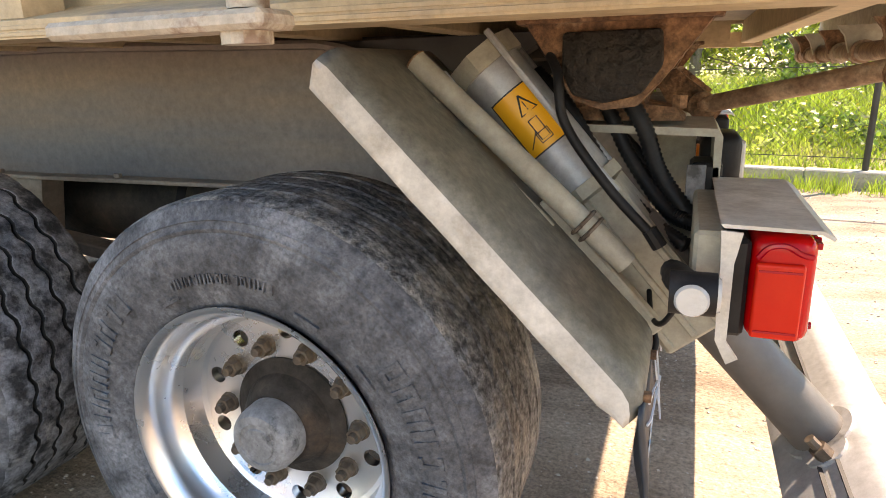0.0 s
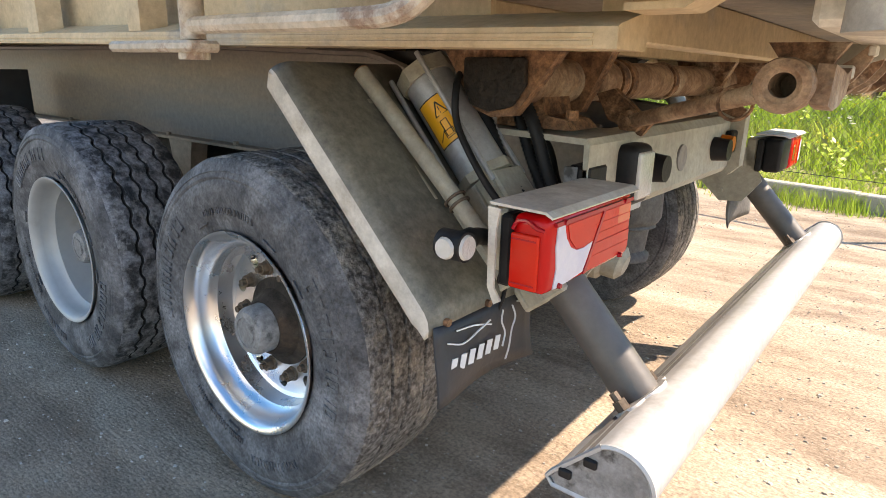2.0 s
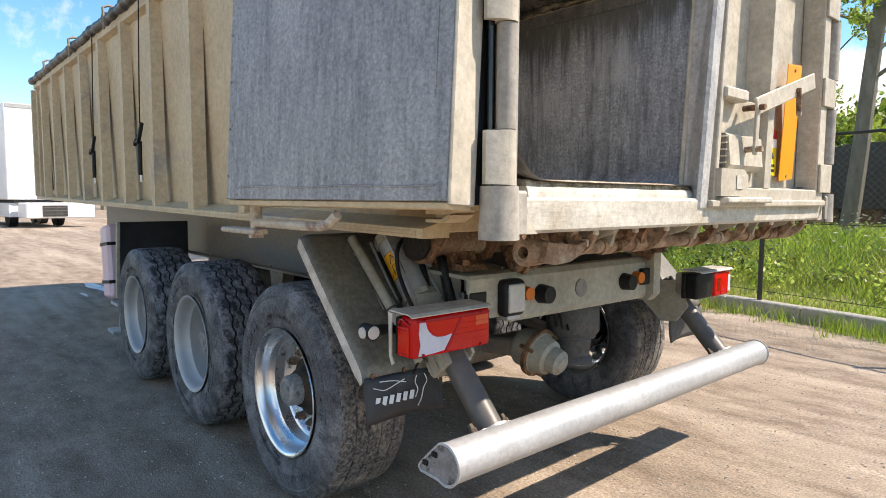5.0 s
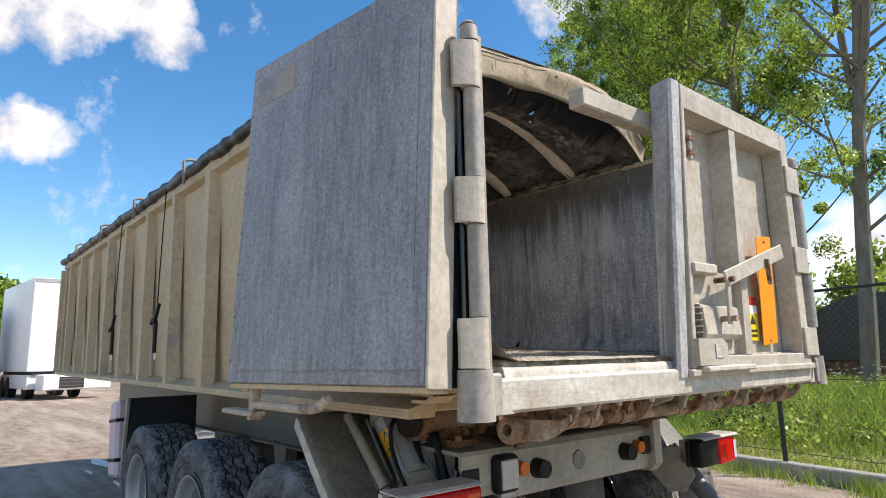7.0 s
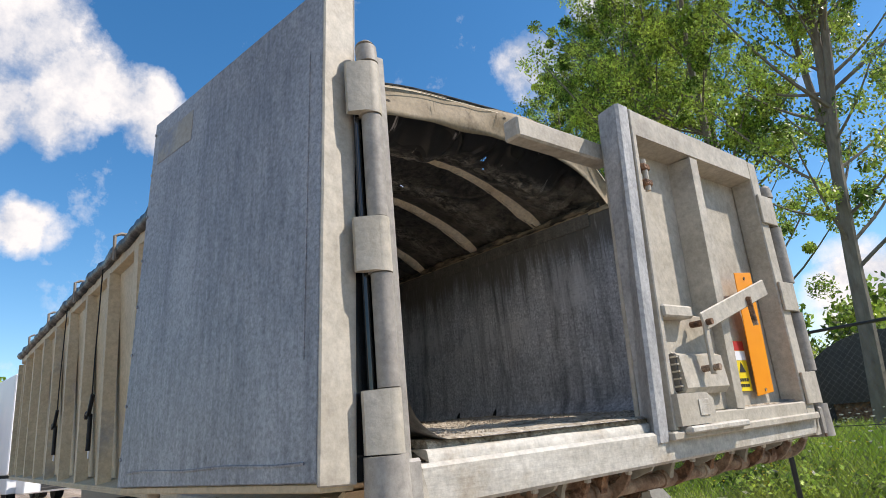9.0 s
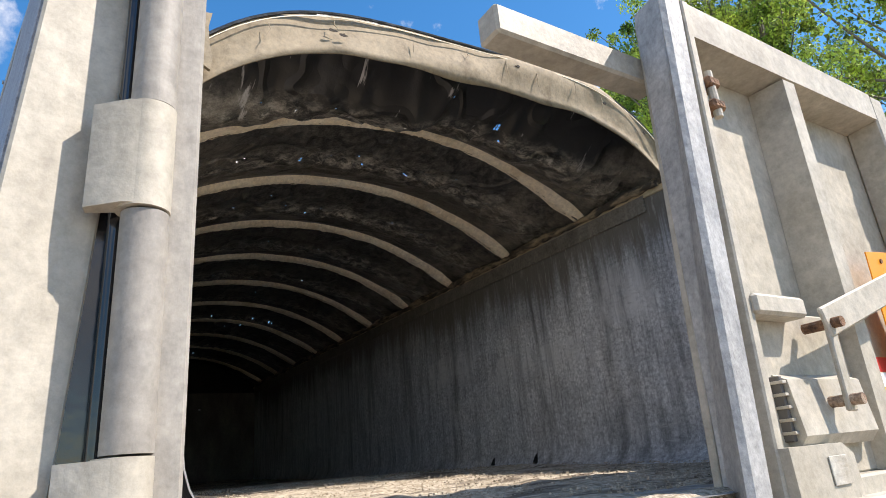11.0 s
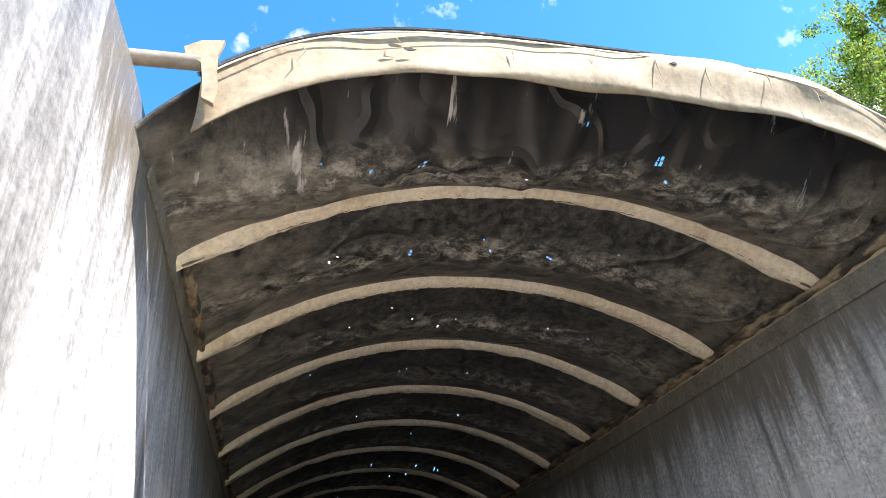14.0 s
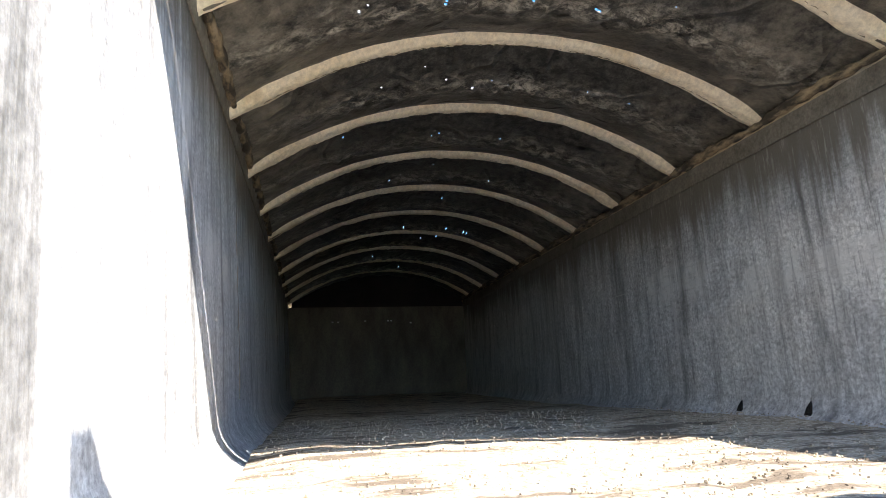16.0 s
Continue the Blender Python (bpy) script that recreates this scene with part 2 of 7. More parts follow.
HUBCAP = material("worn_grey_cap", (0.15, 0.152, 0.155), 0.55, col2=(0.26, 0.262, 0.266), scale=16, col3=(0.04, 0.04, 0.04), scale3=14, contrast3=(0.54, 0.64), bump=0.4, fine=(60, 0.3))
RUBBER = material("tyre_rubber", (0.036, 0.039, 0.045), 0.7, col2=(0.115, 0.121, 0.133), scale=16, detail=13, col3=(0.215, 0.226, 0.245), scale3=4.2, contrast3=(0.48, 0.70), bump=0.6, bump_scale=60, fine=(90, 0.6))
MUDDY = material("muddy_tread", (0.030, 0.0295, 0.029), 0.65, col2=(0.19, 0.191, 0.193), scale=60, detail=13, contrast=(0.40, 0.64), col3=(0.30, 0.275, 0.24), scale3=11, contrast3=(0.50, 0.68), bump=1.0, bump_scale=60, fine=(110, 0.6))
LUG_SIDE = material("blue_grey_tyre_side", (0.034, 0.037, 0.043), 0.7, col2=(0.115, 0.12, 0.132), scale=14, detail=11, col3=(0.21, 0.215, 0.23), scale3=7, contrast3=(0.48, 0.76), bump=0.4, bump_scale=45, fine=(70, 0.45))
LUG_TREAD = material("dusty_lug_tread", (0.024, 0.025, 0.028), 0.75, col2=(0.19, 0.198, 0.218), scale=20, detail=11, contrast=(0.40, 0.60), col3=(0.27, 0.272, 0.275), scale3=12, contrast3=(0.54, 0.68), bump=0.7, bump_scale=50, fine=(90, 0.5))
BUTTER = material("yellow_petals", (0.80, 0.62, 0.03), 0.6, bump=0.0)
FLAP = material("black_flap_rubber", (0.010, 0.013, 0.018), 0.5, col2=(0.032, 0.038, 0.046), scale=4, col3=(0.10, 0.097, 0.092), scale3=3, contrast3=(0.58, 0.8), bump=0.1)
BLACK = material("black_plastic", (0.005, 0.005, 0.006), 0.5, col2=(0.020, 0.020, 0.021), scale=10, col3=(0.05, 0.047, 0.043), scale3=5, contrast3=(0.58, 0.8), bump=0.1, spec=0.25)
RUST = material("flaking_rust", (0.075, 0.040, 0.024), 0.85, col2=(0.28, 0.152, 0.082), scale=24, detail=13, contrast=(0.36, 0.62), col3=(0.38, 0.30, 0.22), scale3=6, contrast3=(0.54, 0.66), bump=1.0, bump_scale=55, fine=(95, 0.5))
GREASE = material("greasy_black_steel", (0.006, 0.005, 0.005), 0.6, col2=(0.022, 0.017, 0.013), scale=25, bump=1.6, bump_scale=55, spec=0.35)
RED = material("red_lens", (0.44, 0.003, 0.004), 0.12, col2=(0.53, 0.006, 0.006), scale=5, bump=0.06, bump_scale=120, spec=0.3)
ORANGE_RED = material("orange_red_lens", (0.55, 0.06, 0.012), 0.15, col2=(0.60, 0.08, 0.02), coat=0.3, bump=0.05)
WHITE_LENS = material("frosted_white_lens", (0.46, 0.48, 0.60), 0.25, col2=(0.58, 0.59, 0.66), scale=18, coat=0.1, bump=0.05)
LENS = material("ribbed_glass_lens", (0.40, 0.40, 0.385), 0.12, col2=(0.52, 0.52, 0.50), scale=9, coat=0.5, bump=0.3, bump_scale=110)
AMBER = material("amber_lens", (0.55, 0.13, 0.012), 0.3, col2=(0.62, 0.18, 0.02), bump=0.05)
LABEL = material("orange_label", (0.80, 0.36, 0.02), 0.35, col2=(0.86, 0.42, 0.03), bump=0.0)
INK = material("black_ink", (0.02, 0.02, 0.02), 0.5, bump=0.0)
TARP = material("black_tarpaulin", (0.022, 0.021, 0.020), 0.34, col2=(0.115, 0.109, 0.099), scale=24, detail=13, spec=0.5, contrast=(0.40, 0.68), col3=(0.25, 0.232, 0.20), scale3=4.6, contrast3=(0.58, 0.74), bump=0.0, rough2=0.55, fine=(85, 0.6))


def creased(m):
    """Pale dust along the sagging line between two hoops, 0.695 m apart, and sharp creases in the sheet."""
    n, l = m.node_tree.nodes, m.node_tree.links
    p = n["Principled BSDF"]
    base = p.inputs["Base Color"].links[0].from_socket
    tc = n.new("ShaderNodeTexCoord")
    sx = n.new("ShaderNodeSeparateXYZ")
    l.new(tc.outputs["Object"], sx.inputs[0])

    def node(op, a, b=0.0):
        q = n.new("ShaderNodeMath")
        q.operation = op
        for i, v in enumerate((a, b)):
            if isinstance(v, (int, float)):
                q.inputs[i].default_value = v
            else:
                l.new(v, q.inputs[i])
        return q.outputs[0]

    def tex(scale, detail, rough, warp=0.0, stretch=(1, 1, 1)):
        mp = n.new("ShaderNodeMapping")
        mp.inputs["Scale"].default_value = stretch
        l.new(tc.outputs["Object"], mp.inputs[0])
        q = n.new("ShaderNodeTexNoise")
        q.inputs["Scale"].default_value, q.inputs["Detail"].default_value, q.inputs["Roughness"].default_value, q.inputs["Distortion"].default_value = scale, detail, rough, warp
        l.new(mp.outputs[0], q.inputs["Vector"])
        return q.outputs["Fac"]

    def span(v, lo, hi):
        q = n.new("ShaderNodeMapRange")
        q.inputs["From Min"].default_value, q.inputs["From Max"].default_value = lo, hi
        l.new(v, q.inputs["Value"])
        return q.outputs[0]

    def ridge(v, width):
        return span(node("ABSOLUTE", node("SUBTRACT", v, 0.5)), width, 0.0)

    ph = node("FRACT", node("MULTIPLY", node("ADD", sx.outputs["X"], 13.34), 1 / 0.695))
    near = node("MAXIMUM", node("SUBTRACT", 1.0, node("MULTIPLY", node("ABSOLUTE", node("SUBTRACT", ph, 0.46)), 4.2)), 0.0)
    # the first panel behind the rear edge: its crease hangs lower and further out
    first = span(sx.outputs["X"], -1.545, -1.52)
    drift = node("MULTIPLY", node("SUBTRACT", tex(2.2, 3, 0.5), 0.5), 0.22)
    off = node("ABSOLUTE", node("ADD", node("ADD", sx.outputs["X"], 1.285), drift))
    crest = node("MAXIMUM", node("SUBTRACT", 1.0, node("MULTIPLY", off, 6.5)), 0.0)
    near = node("ADD", node("MULTIPLY", near, node("SUBTRACT", 1.0, first)), node("MULTIPLY", crest, first))
    crumb = span(tex(15.0, 12, 0.80, 0.0, (1.3, 0.9, 1)), 0.47, 0.62)
    fac = node("MULTIPLY", near, node("MULTIPLY", crumb, 0.95))
    lean = node("MULTIPLY", node("MULTIPLY", node("ADD", sx.outputs["X"], 1.2), -1.3), first)
    rim = span(node("ADD", node("ADD", node("ABSOLUTE", sx.outputs["Y"]), lean), node("MULTIPLY", tex(5.0, 6, 0.6), 0.4)), 0.90, 1.12)
    clean = node("MULTIPLY", node("MULTIPLY", span(node("ADD", sx.outputs["X"], drift), -1.26, -1.20), 0.96), node("SUBTRACT", 1.0, rim))
    px = n.new("ShaderNodeMix")
    px.data_type = "RGBA"
    l.new(clean, px.inputs["Factor"])
    l.new(base, px.inputs["A"])
    px.inputs["B"].default_value = (0.019, 0.018, 0.018, 1)
    base = px.outputs["Result"]
    mx = n.new("ShaderNodeMix")
    mx.data_type = "RGBA"
    l.new(fac, mx.inputs["Factor"])
    l.new(base, mx.inputs["A"])
    mx.inputs["B"].default_value = (0.66, 0.62, 0.54, 1)
    last = mx.outputs["Result"]
    # dusty feet of the sheet along the walls, and pale scuffs that run down from the rear edge
    scuff = node("MULTIPLY", span(tex(3.2, 7, 0.6, 0.6, (0.9, 4.6, 1)), 0.645, 0.69), span(sx.outputs["X"], -1.7, -1.2))
    for f, k, col in ((node("MULTIPLY", rim, span(tex(9.0, 12, 0.72), 0.40, 0.66)), 0.7, (0.34, 0.305, 0.25)), (scuff, 0.85, (0.55, 0.53, 0.52))):
        q = n.new("ShaderNodeMix")
        q.data_type = "RGBA"
        l.new(node("MULTIPLY", f, k), q.inputs["Factor"])
        l.new(last, q.inputs["A"])
        q.inputs["B"].default_value = (*col, 1)
        last = q.outputs["Result"]
    l.new(last, p.inputs["Base Color"])
    taut = node("SUBTRACT", 1.0, node("MULTIPLY", clean, 0.8))
    h = node("ADD", node("MULTIPLY", ridge(tex(3.0, 2, 0.4), 0.05), 0.5), node("MULTIPLY", node("MULTIPLY", tex(9.0, 7, 0.62), node("ADD", 0.5, near)), taut))
    h = node("ADD", h, node("MULTIPLY", node("MULTIPLY", tex(40.0, 5, 0.6), 0.22), node("ADD", taut, near)))
    bp = n.new("ShaderNodeBump")
    bp.inputs["Strength"].default_value, bp.inputs["Distance"].default_value = 0.8, 0.026
    l.new(h, bp.inputs["Height"])
    l.new(bp.outputs[0], p.inputs["Normal"])


creased(TARP)


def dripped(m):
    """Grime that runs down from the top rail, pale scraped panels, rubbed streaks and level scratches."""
    n, l = m.node_tree.nodes, m.node_tree.links
    p = n["Principled BSDF"]
    last = p.inputs["Base Color"].links[0].from_socket
    tc = n.new("ShaderNodeTexCoord")
    sx = n.new("ShaderNodeSeparateXYZ")
    l.new(tc.outputs["Object"], sx.inputs[0])

    def node(op, a, b=0.0):
        q = n.new("ShaderNodeMath")
        q.operation = op
        for i, v in enumerate((a, b)):
            if isinstance(v, (int, float)):
                q.inputs[i].default_value = v
            else:
                l.new(v, q.inputs[i])
        return q.outputs[0]

    def tex(scale, stretch, rough=0.62):
        mp = n.new("ShaderNodeMapping")
        mp.inputs["Scale"].default_value = stretch
        l.new(tc.outputs["Object"], mp.inputs[0])
        q = n.new("ShaderNodeTexNoise")
        q.inputs["Scale"].default_value, q.inputs["Detail"].default_value, q.inputs["Roughness"].default_value = scale, 10, rough
        l.new(mp.outputs[0], q.inputs["Vector"])
        return q.outputs["Fac"]

    def span(v, lo, hi):
        q = n.new("ShaderNodeMapRange")
        q.inputs["From Min"].default_value, q.inputs["From Max"].default_value = lo, hi
        l.new(v, q.inputs["Value"])
        return q.outputs[0]

    def over(fac, k, col):
        nonlocal last
        mx = n.new("ShaderNodeMix")
        mx.data_type = "RGBA"
        l.new(node("MULTIPLY", fac, k), mx.inputs["Factor"])
        l.new(last, mx.inputs["A"])
        mx.inputs["B"].default_value = (*col, 1)
        last = mx.outputs["Result"]

    x, z = sx.outputs["X"], sx.outputs["Z"]
    ragged = node("MULTIPLY", node("SUBTRACT", tex(3.5, (1, 1, 1)), 0.5), 0.16)
    for x0, x1, z0, z1 in ((-2.45, -1.62, 2.03, 2.23), (-1.50, -1.05, 2.16, 2.52), (-3.30, -2.62, 2.10, 2.36)):
        u = node("MULTIPLY", span(node("ADD", x, ragged), x0, x0 + 0.03), span(node("ADD", x, ragged), x1, x1 - 0.12))
        v = node("MULTIPLY", span(node("ADD", z, ragged), z0, z0 + 0.10), span(node("ADD", z, ragged), z1, z1 - 0.025))
        over(node("MULTIPLY", node("MULTIPLY", u, v), span(tex(9.0, (1.2, 1, 0.8)), 0.34, 0.56)), 0.9, (0.76, 0.755, 0.74))
    over(span(tex(2.6, (3.0, 3.0, 0.20)), 0.52, 0.66), 0.62, (0.105, 0.105, 0.107))
    over(span(tex(5.0, (5.0, 5.0, 0.35)), 0.57, 0.66), 0.6, (0.66, 0.655, 0.65))
    over(span(tex(4.0, (0.35, 0.35, 14.0), 0.75), 0.60, 0.66), 0.55, (0.72, 0.71, 0.69))
    over(span(tex(9.0, (7.0, 7.0, 0.45), 0.7), 0.54, 0.66), 0.55, (0.15, 0.152, 0.156))
    over(span(tex(26.0, (0.5, 0.5, 2.2), 0.75), 0.54, 0.68), 0.4, (0.13, 0.128, 0.122))
    for at, wide in ((-1.47, 0.07), (-2.02, 0.03), (-2.95, 0.05)):
        streak = span(node("ABSOLUTE", node("ADD", node("ADD", x, -at), node("MULTIPLY", ragged, 0.8))), wide, 0.0)
        over(node("MULTIPLY", streak, span(tex(6.0, (2.5, 2.5, 0.5)), 0.36, 0.60)), 0.75, (0.07, 0.068, 0.066))
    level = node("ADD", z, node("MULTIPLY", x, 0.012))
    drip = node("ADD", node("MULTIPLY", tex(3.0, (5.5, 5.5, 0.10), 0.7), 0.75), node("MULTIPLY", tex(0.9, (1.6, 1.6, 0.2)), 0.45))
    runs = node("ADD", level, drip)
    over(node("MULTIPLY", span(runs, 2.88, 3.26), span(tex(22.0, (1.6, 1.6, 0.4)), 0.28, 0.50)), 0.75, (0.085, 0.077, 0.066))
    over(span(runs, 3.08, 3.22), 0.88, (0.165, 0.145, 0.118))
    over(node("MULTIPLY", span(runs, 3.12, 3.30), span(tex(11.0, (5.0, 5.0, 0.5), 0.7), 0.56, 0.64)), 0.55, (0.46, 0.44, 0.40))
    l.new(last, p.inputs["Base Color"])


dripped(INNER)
ROLL = material("black_tarpaulin_roll", (0.010, 0.011, 0.014), 0.4, col2=(0.035, 0.036, 0.04), scale=14, col3=(0.10, 0.095, 0.085), scale3=9, contrast3=(0.58, 0.76), bump=0.8, bump_scale=25)
DEEP_RED = material("dark_red_lens", (0.16, 0.002, 0.004), 0.12, col2=(0.22, 0.004, 0.006), scale=12, coat=0.5, bump=0.05)
# matt black of straps and gable, also the painted shade in tread grooves
MATT_BLACK = material("matt_black_and_groove_shade", (0.006, 0.006, 0.006), 0.8, col2=(0.016, 0.015, 0.014), bump=0.1)
# grime, with the shade under the body darkened into the colour
UNDER = material("grimy_shaded_underbody", (0.028, 0.024, 0.020), 0.85, col2=(0.075, 0.062, 0.048), scale=6, col3=(0.13, 0.09, 0.06), scale3=4, contrast3=(0.54, 0.72), bump=0.4, fine=(40, 0.3))
FRONT_WALL = material("dark_front_plate", (0.07, 0.062, 0.050), 0.6, col2=(0.17, 0.15, 0.12), scale=5, stretch=(1, 1, 0.4), bump=0.2, fine=(40, 0.3))
CANVAS = material("soiled_cream_canvas", (0.235, 0.180, 0.108), 0.75, col2=(0.315, 0.255, 0.170), scale=4, detail=10, col3=(0.15, 0.108, 0.062), scale3=7, contrast3=(0.59, 0.72), bump=0.6, bump_scale=10, fine=(35, 0.28))
HEM = material("soiled_hem", (0.055, 0.045, 0.034), 0.75, col2=(0.33, 0.255, 0.165), scale=9, detail=10, stretch=(0.8, 2, 3), contrast=(0.44, 0.60), bump=0.5, bump_scale=30, fine=(50, 0.3))
BAND = material("cream_canvas", (0.86, 0.745, 0.56), 0.75, col2=(0.92, 0.835, 0.68), scale=7, detail=10, col3=(0.60, 0.465, 0.28), scale3=3.4, contrast3=(0.57, 0.74), bump=0.5, bump_scale=22, fine=(45, 0.22))
GRAVEL = material("sandy_load_residue", (0.27, 0.215, 0.145), 0.9, col2=(0.60, 0.53, 0.42), scale=44, contrast=(0.38, 0.60), col3=(0.14, 0.11, 0.08), scale3=6, contrast3=(0.50, 0.60), bump=0.6, bump_scale=70, fine=(130, 0.4), stretch3=(1.8, 0.4, 1))
GRIT_RAMP = material("caked_grit", (0.20, 0.155, 0.10), 0.9, col2=(0.52, 0.45, 0.35), scale=34, detail=10, contrast=(0.38, 0.60), col3=(0.42, 0.39, 0.33), scale3=6, contrast3=(0.54, 0.62), bump=1.0, bump_scale=70, fine=(140, 0.5), stretch3=(1.6, 0.4, 1))
DIRT = material("packed_dirt", (0.185, 0.138, 0.10), 0.92, col2=(0.335, 0.265, 0.20), scale=3.4, detail=15, stretch=(0.7, 1.4, 1), contrast=(0.36, 0.62), col3=(0.45, 0.365, 0.285), scale3=0.9, contrast3=(0.46, 0.66), bump=0.7, bump_scale=70, fine=(70, 0.5), stretch3=(0.16, 1.5, 1))
CONCRETE = material("kerb_concrete", (0.32, 0.305, 0.265), 0.85, col2=(0.42, 0.40, 0.355), scale=6, col3=(0.17, 0.16, 0.12), scale3=2, contrast3=(0.52, 0.72), bump=0.5, fine=(40, 0.3))
GRASS = material("grass", (0.23, 0.36, 0.04), 0.6, col2=(0.38, 0.50, 0.08), scale=1.2, col3=(0.46, 0.46, 0.14), scale3=0.5, bump=0.0, island=0.45, leafy=0.42)
DRY = material("dry_verge", (0.30, 0.25, 0.13), 0.9, col2=(0.25, 0.31, 0.06), scale=3, col3=(0.20, 0.27, 0.05), scale3=0.8, bump=0.6, bump_scale=18, fine=(25, 0.4))
LEAF = material("leaves", (0.12, 0.225, 0.028), 0.42, col2=(0.54, 0.645, 0.12), scale=1.1, contrast=(0.42, 0.58), bump=0.0, island=0.75, leafy=0.46, spec=0.5)
BARK = material("grey_bark", (0.14, 0.12, 0.095), 0.9, col2=(0.23, 0.21, 0.17), scale=9, stretch=(1, 1, 0.3), bump=0.6, bump_scale=18)
BLOSSOM = material("white_umbels", (0.75, 0.75, 0.68), 0.7, bump=0.0)
WIRE = material("fence_wire", (0.10, 0.11, 0.105), 0.45, metal=0.3, col2=(0.18, 0.19, 0.18), bump=0.0)
STONE = material("yard_stones", (0.30, 0.265, 0.22), 0.9, col2=(0.56, 0.52, 0.46), scale=9, bump=0.3, island=0.4)
POST = material("black_post_paint", (0.014, 0.016, 0.016), 0.4, col2=(0.03, 0.032, 0.03), bump=0.05)
WHITE = material("white_truck_paint", (0.78, 0.79, 0.80), 0.4, col2=(0.84, 0.84, 0.84), scale=1, bump=0.02)
DARK = material("dark_underframe", (0.02, 0.02, 0.02), 0.7, col2=(0.05, 0.05, 0.05), bump=0.1)
TRUCK_RED = material("red_cab_paint", (0.45, 0.03, 0.025), 0.4, bump=0.02)
PINK = material("pink_plastic", (0.62, 0.42, 0.50), 0.5, col2=(0.70, 0.54, 0.60), scale=3, col3=(0.62, 0.55, 0.55), bump=0.08)
ORANGE = material("orange_placard", (0.88, 0.30, 0.01), 0.4, col2=(0.92, 0.35, 0.015), scale=3, bump=0.02)
YELLOW = material("yellow_sign", (0.80, 0.60, 0.02), 0.4, col2=(0.85, 0.66, 0.03), bump=0.0)
MARK = material("white_print", (0.66, 0.68, 0.70), 0.6, bump=0.0)
SPILL = material("white_spill", (0.55, 0.56, 0.57), 0.5, col2=(0.75, 0.76, 0.78), scale=5, bump=0.1)
GRIME = material("grimy_rail", (0.15, 0.132, 0.108), 0.65, col2=(0.225, 0.202, 0.168), scale=14, detail=12, stretch=(1.2, 1, 0.6), col3=(0.10, 0.084, 0.064), scale3=3, contrast3=(0.56, 0.72), bump=0.3, fine=(60, 0.4))
BELLOWS = material("dusty_bellows_rubber", (0.075, 0.073, 0.070), 0.7, col2=(0.14, 0.135, 0.128), scale=8, detail=10, col3=(0.045, 0.05, 0.058), scale3=4, contrast3=(0.50, 0.70), bump=0.3, fine=(50, 0.35))
GLOSS_SEAL = material("glossy_black_seal", (0.010, 0.011, 0.012), 0.12, col2=(0.02, 0.02, 0.021), scale=12, bump=0.05, spec=0.7)
SHAFT = material("rubbed_rusty_tube", (0.16, 0.088, 0.052), 0.75, col2=(0.34, 0.235, 0.155), scale=14, detail=12, contrast=(0.36, 0.62), col3=(0.44, 0.37, 0.28), scale3=4, contrast3=(0.54, 0.70), bump=0.6, bump_scale=50, fine=(80, 0.4))
# the posts' paint made darker than the cream leaves to paint in their shade
TUBE = material("weathered_shaded_tube_paint", (0.27, 0.248, 0.215), 0.6, col2=(0.37, 0.345, 0.30), scale=6, detail=10, stretch=(1, 1, 0.4), col3=(0.20, 0.19, 0.175), scale3=3, contrast3=(0.52, 0.68), bump=0.12, fine=(35, 0.25))
NUT = material("rusty_nut", (0.06, 0.042, 0.03), 0.7, metal=0.1, col2=(0.16, 0.12, 0.085), scale=30, bump=0.3)


# ---------------------------------------------------------------- shaping helpers
def part(name, bm, mat, parent, label="", smooth=False, sharp=35):
    """Links a bmesh as one mesh object under a thing or a part."""
    me = bpy.data.meshes.new(name)
    bm.normal_update()
    if smooth:
        for f in bm.faces:
            f.smooth = True
        for e in bm.edges:
            if len(e.link_faces) == 2 and e.calc_face_angle(0) > radians(sharp):
                e.smooth = False
    bm.to_mesh(me)
    bm.free()
    for mt in (mat if isinstance(mat, (list, tuple)) else (mat,)):
        me.materials.append(mt)
    ob = new(name, me)
    ob.parent = parent
    return tagged(ob, label)


def shared(name, me, parent, m, label=""):
    """Another object on a mesh that is there already."""
    ob = new(name, me)
    ob.parent = parent
    ob.matrix_basis = m
    return tagged(ob, label)


def thing(name, label, category, group="", kind="", at=(0, 0, 0)):
    ob = new(name)
    ob.location = at
    return tagged(ob, label, category, group, kind)


def box(bm, x0, x1, y0, y1, z0, z1, bev=0.004, m=None, mi=0):
    r = bmesh.ops.create_cube(bm, size=1.0)
    vs = r["verts"]
    bmesh.ops.scale(bm, vec=(abs(x1 - x0), abs(y1 - y0), abs(z1 - z0)), verts=vs)
    bmesh.ops.translate(bm, vec=((x0 + x1) / 2, (y0 + y1) / 2, (z0 + z1) / 2), verts=vs)
    if bev:
        es = list({e for v in vs for e in v.link_edges})
        rb = bmesh.ops.bevel(bm, geom=es, offset=bev, segments=1, affect="EDGES", profile=0.5)
        vs = list({v for f in rb["faces"] for v in f.verts})
    if m is not None:
        bmesh.ops.transform(bm, matrix=m, verts=vs)
    if mi:
        for f in {f for v in vs for f in v.link_faces}:
            f.material_index = mi
    return vs


def round_box(bm, x0, x1, y0, y1, z0, z1, r, seg=4):
    """A box with well rounded edges."""
    vs = box(bm, x0, x1, y0, y1, z0, z1, 0)
    es = list({e for v in vs for e in v.link_edges})
    bmesh.ops.bevel(bm, geom=es, offset=r, segments=seg, affect="EDGES", profile=0.5)


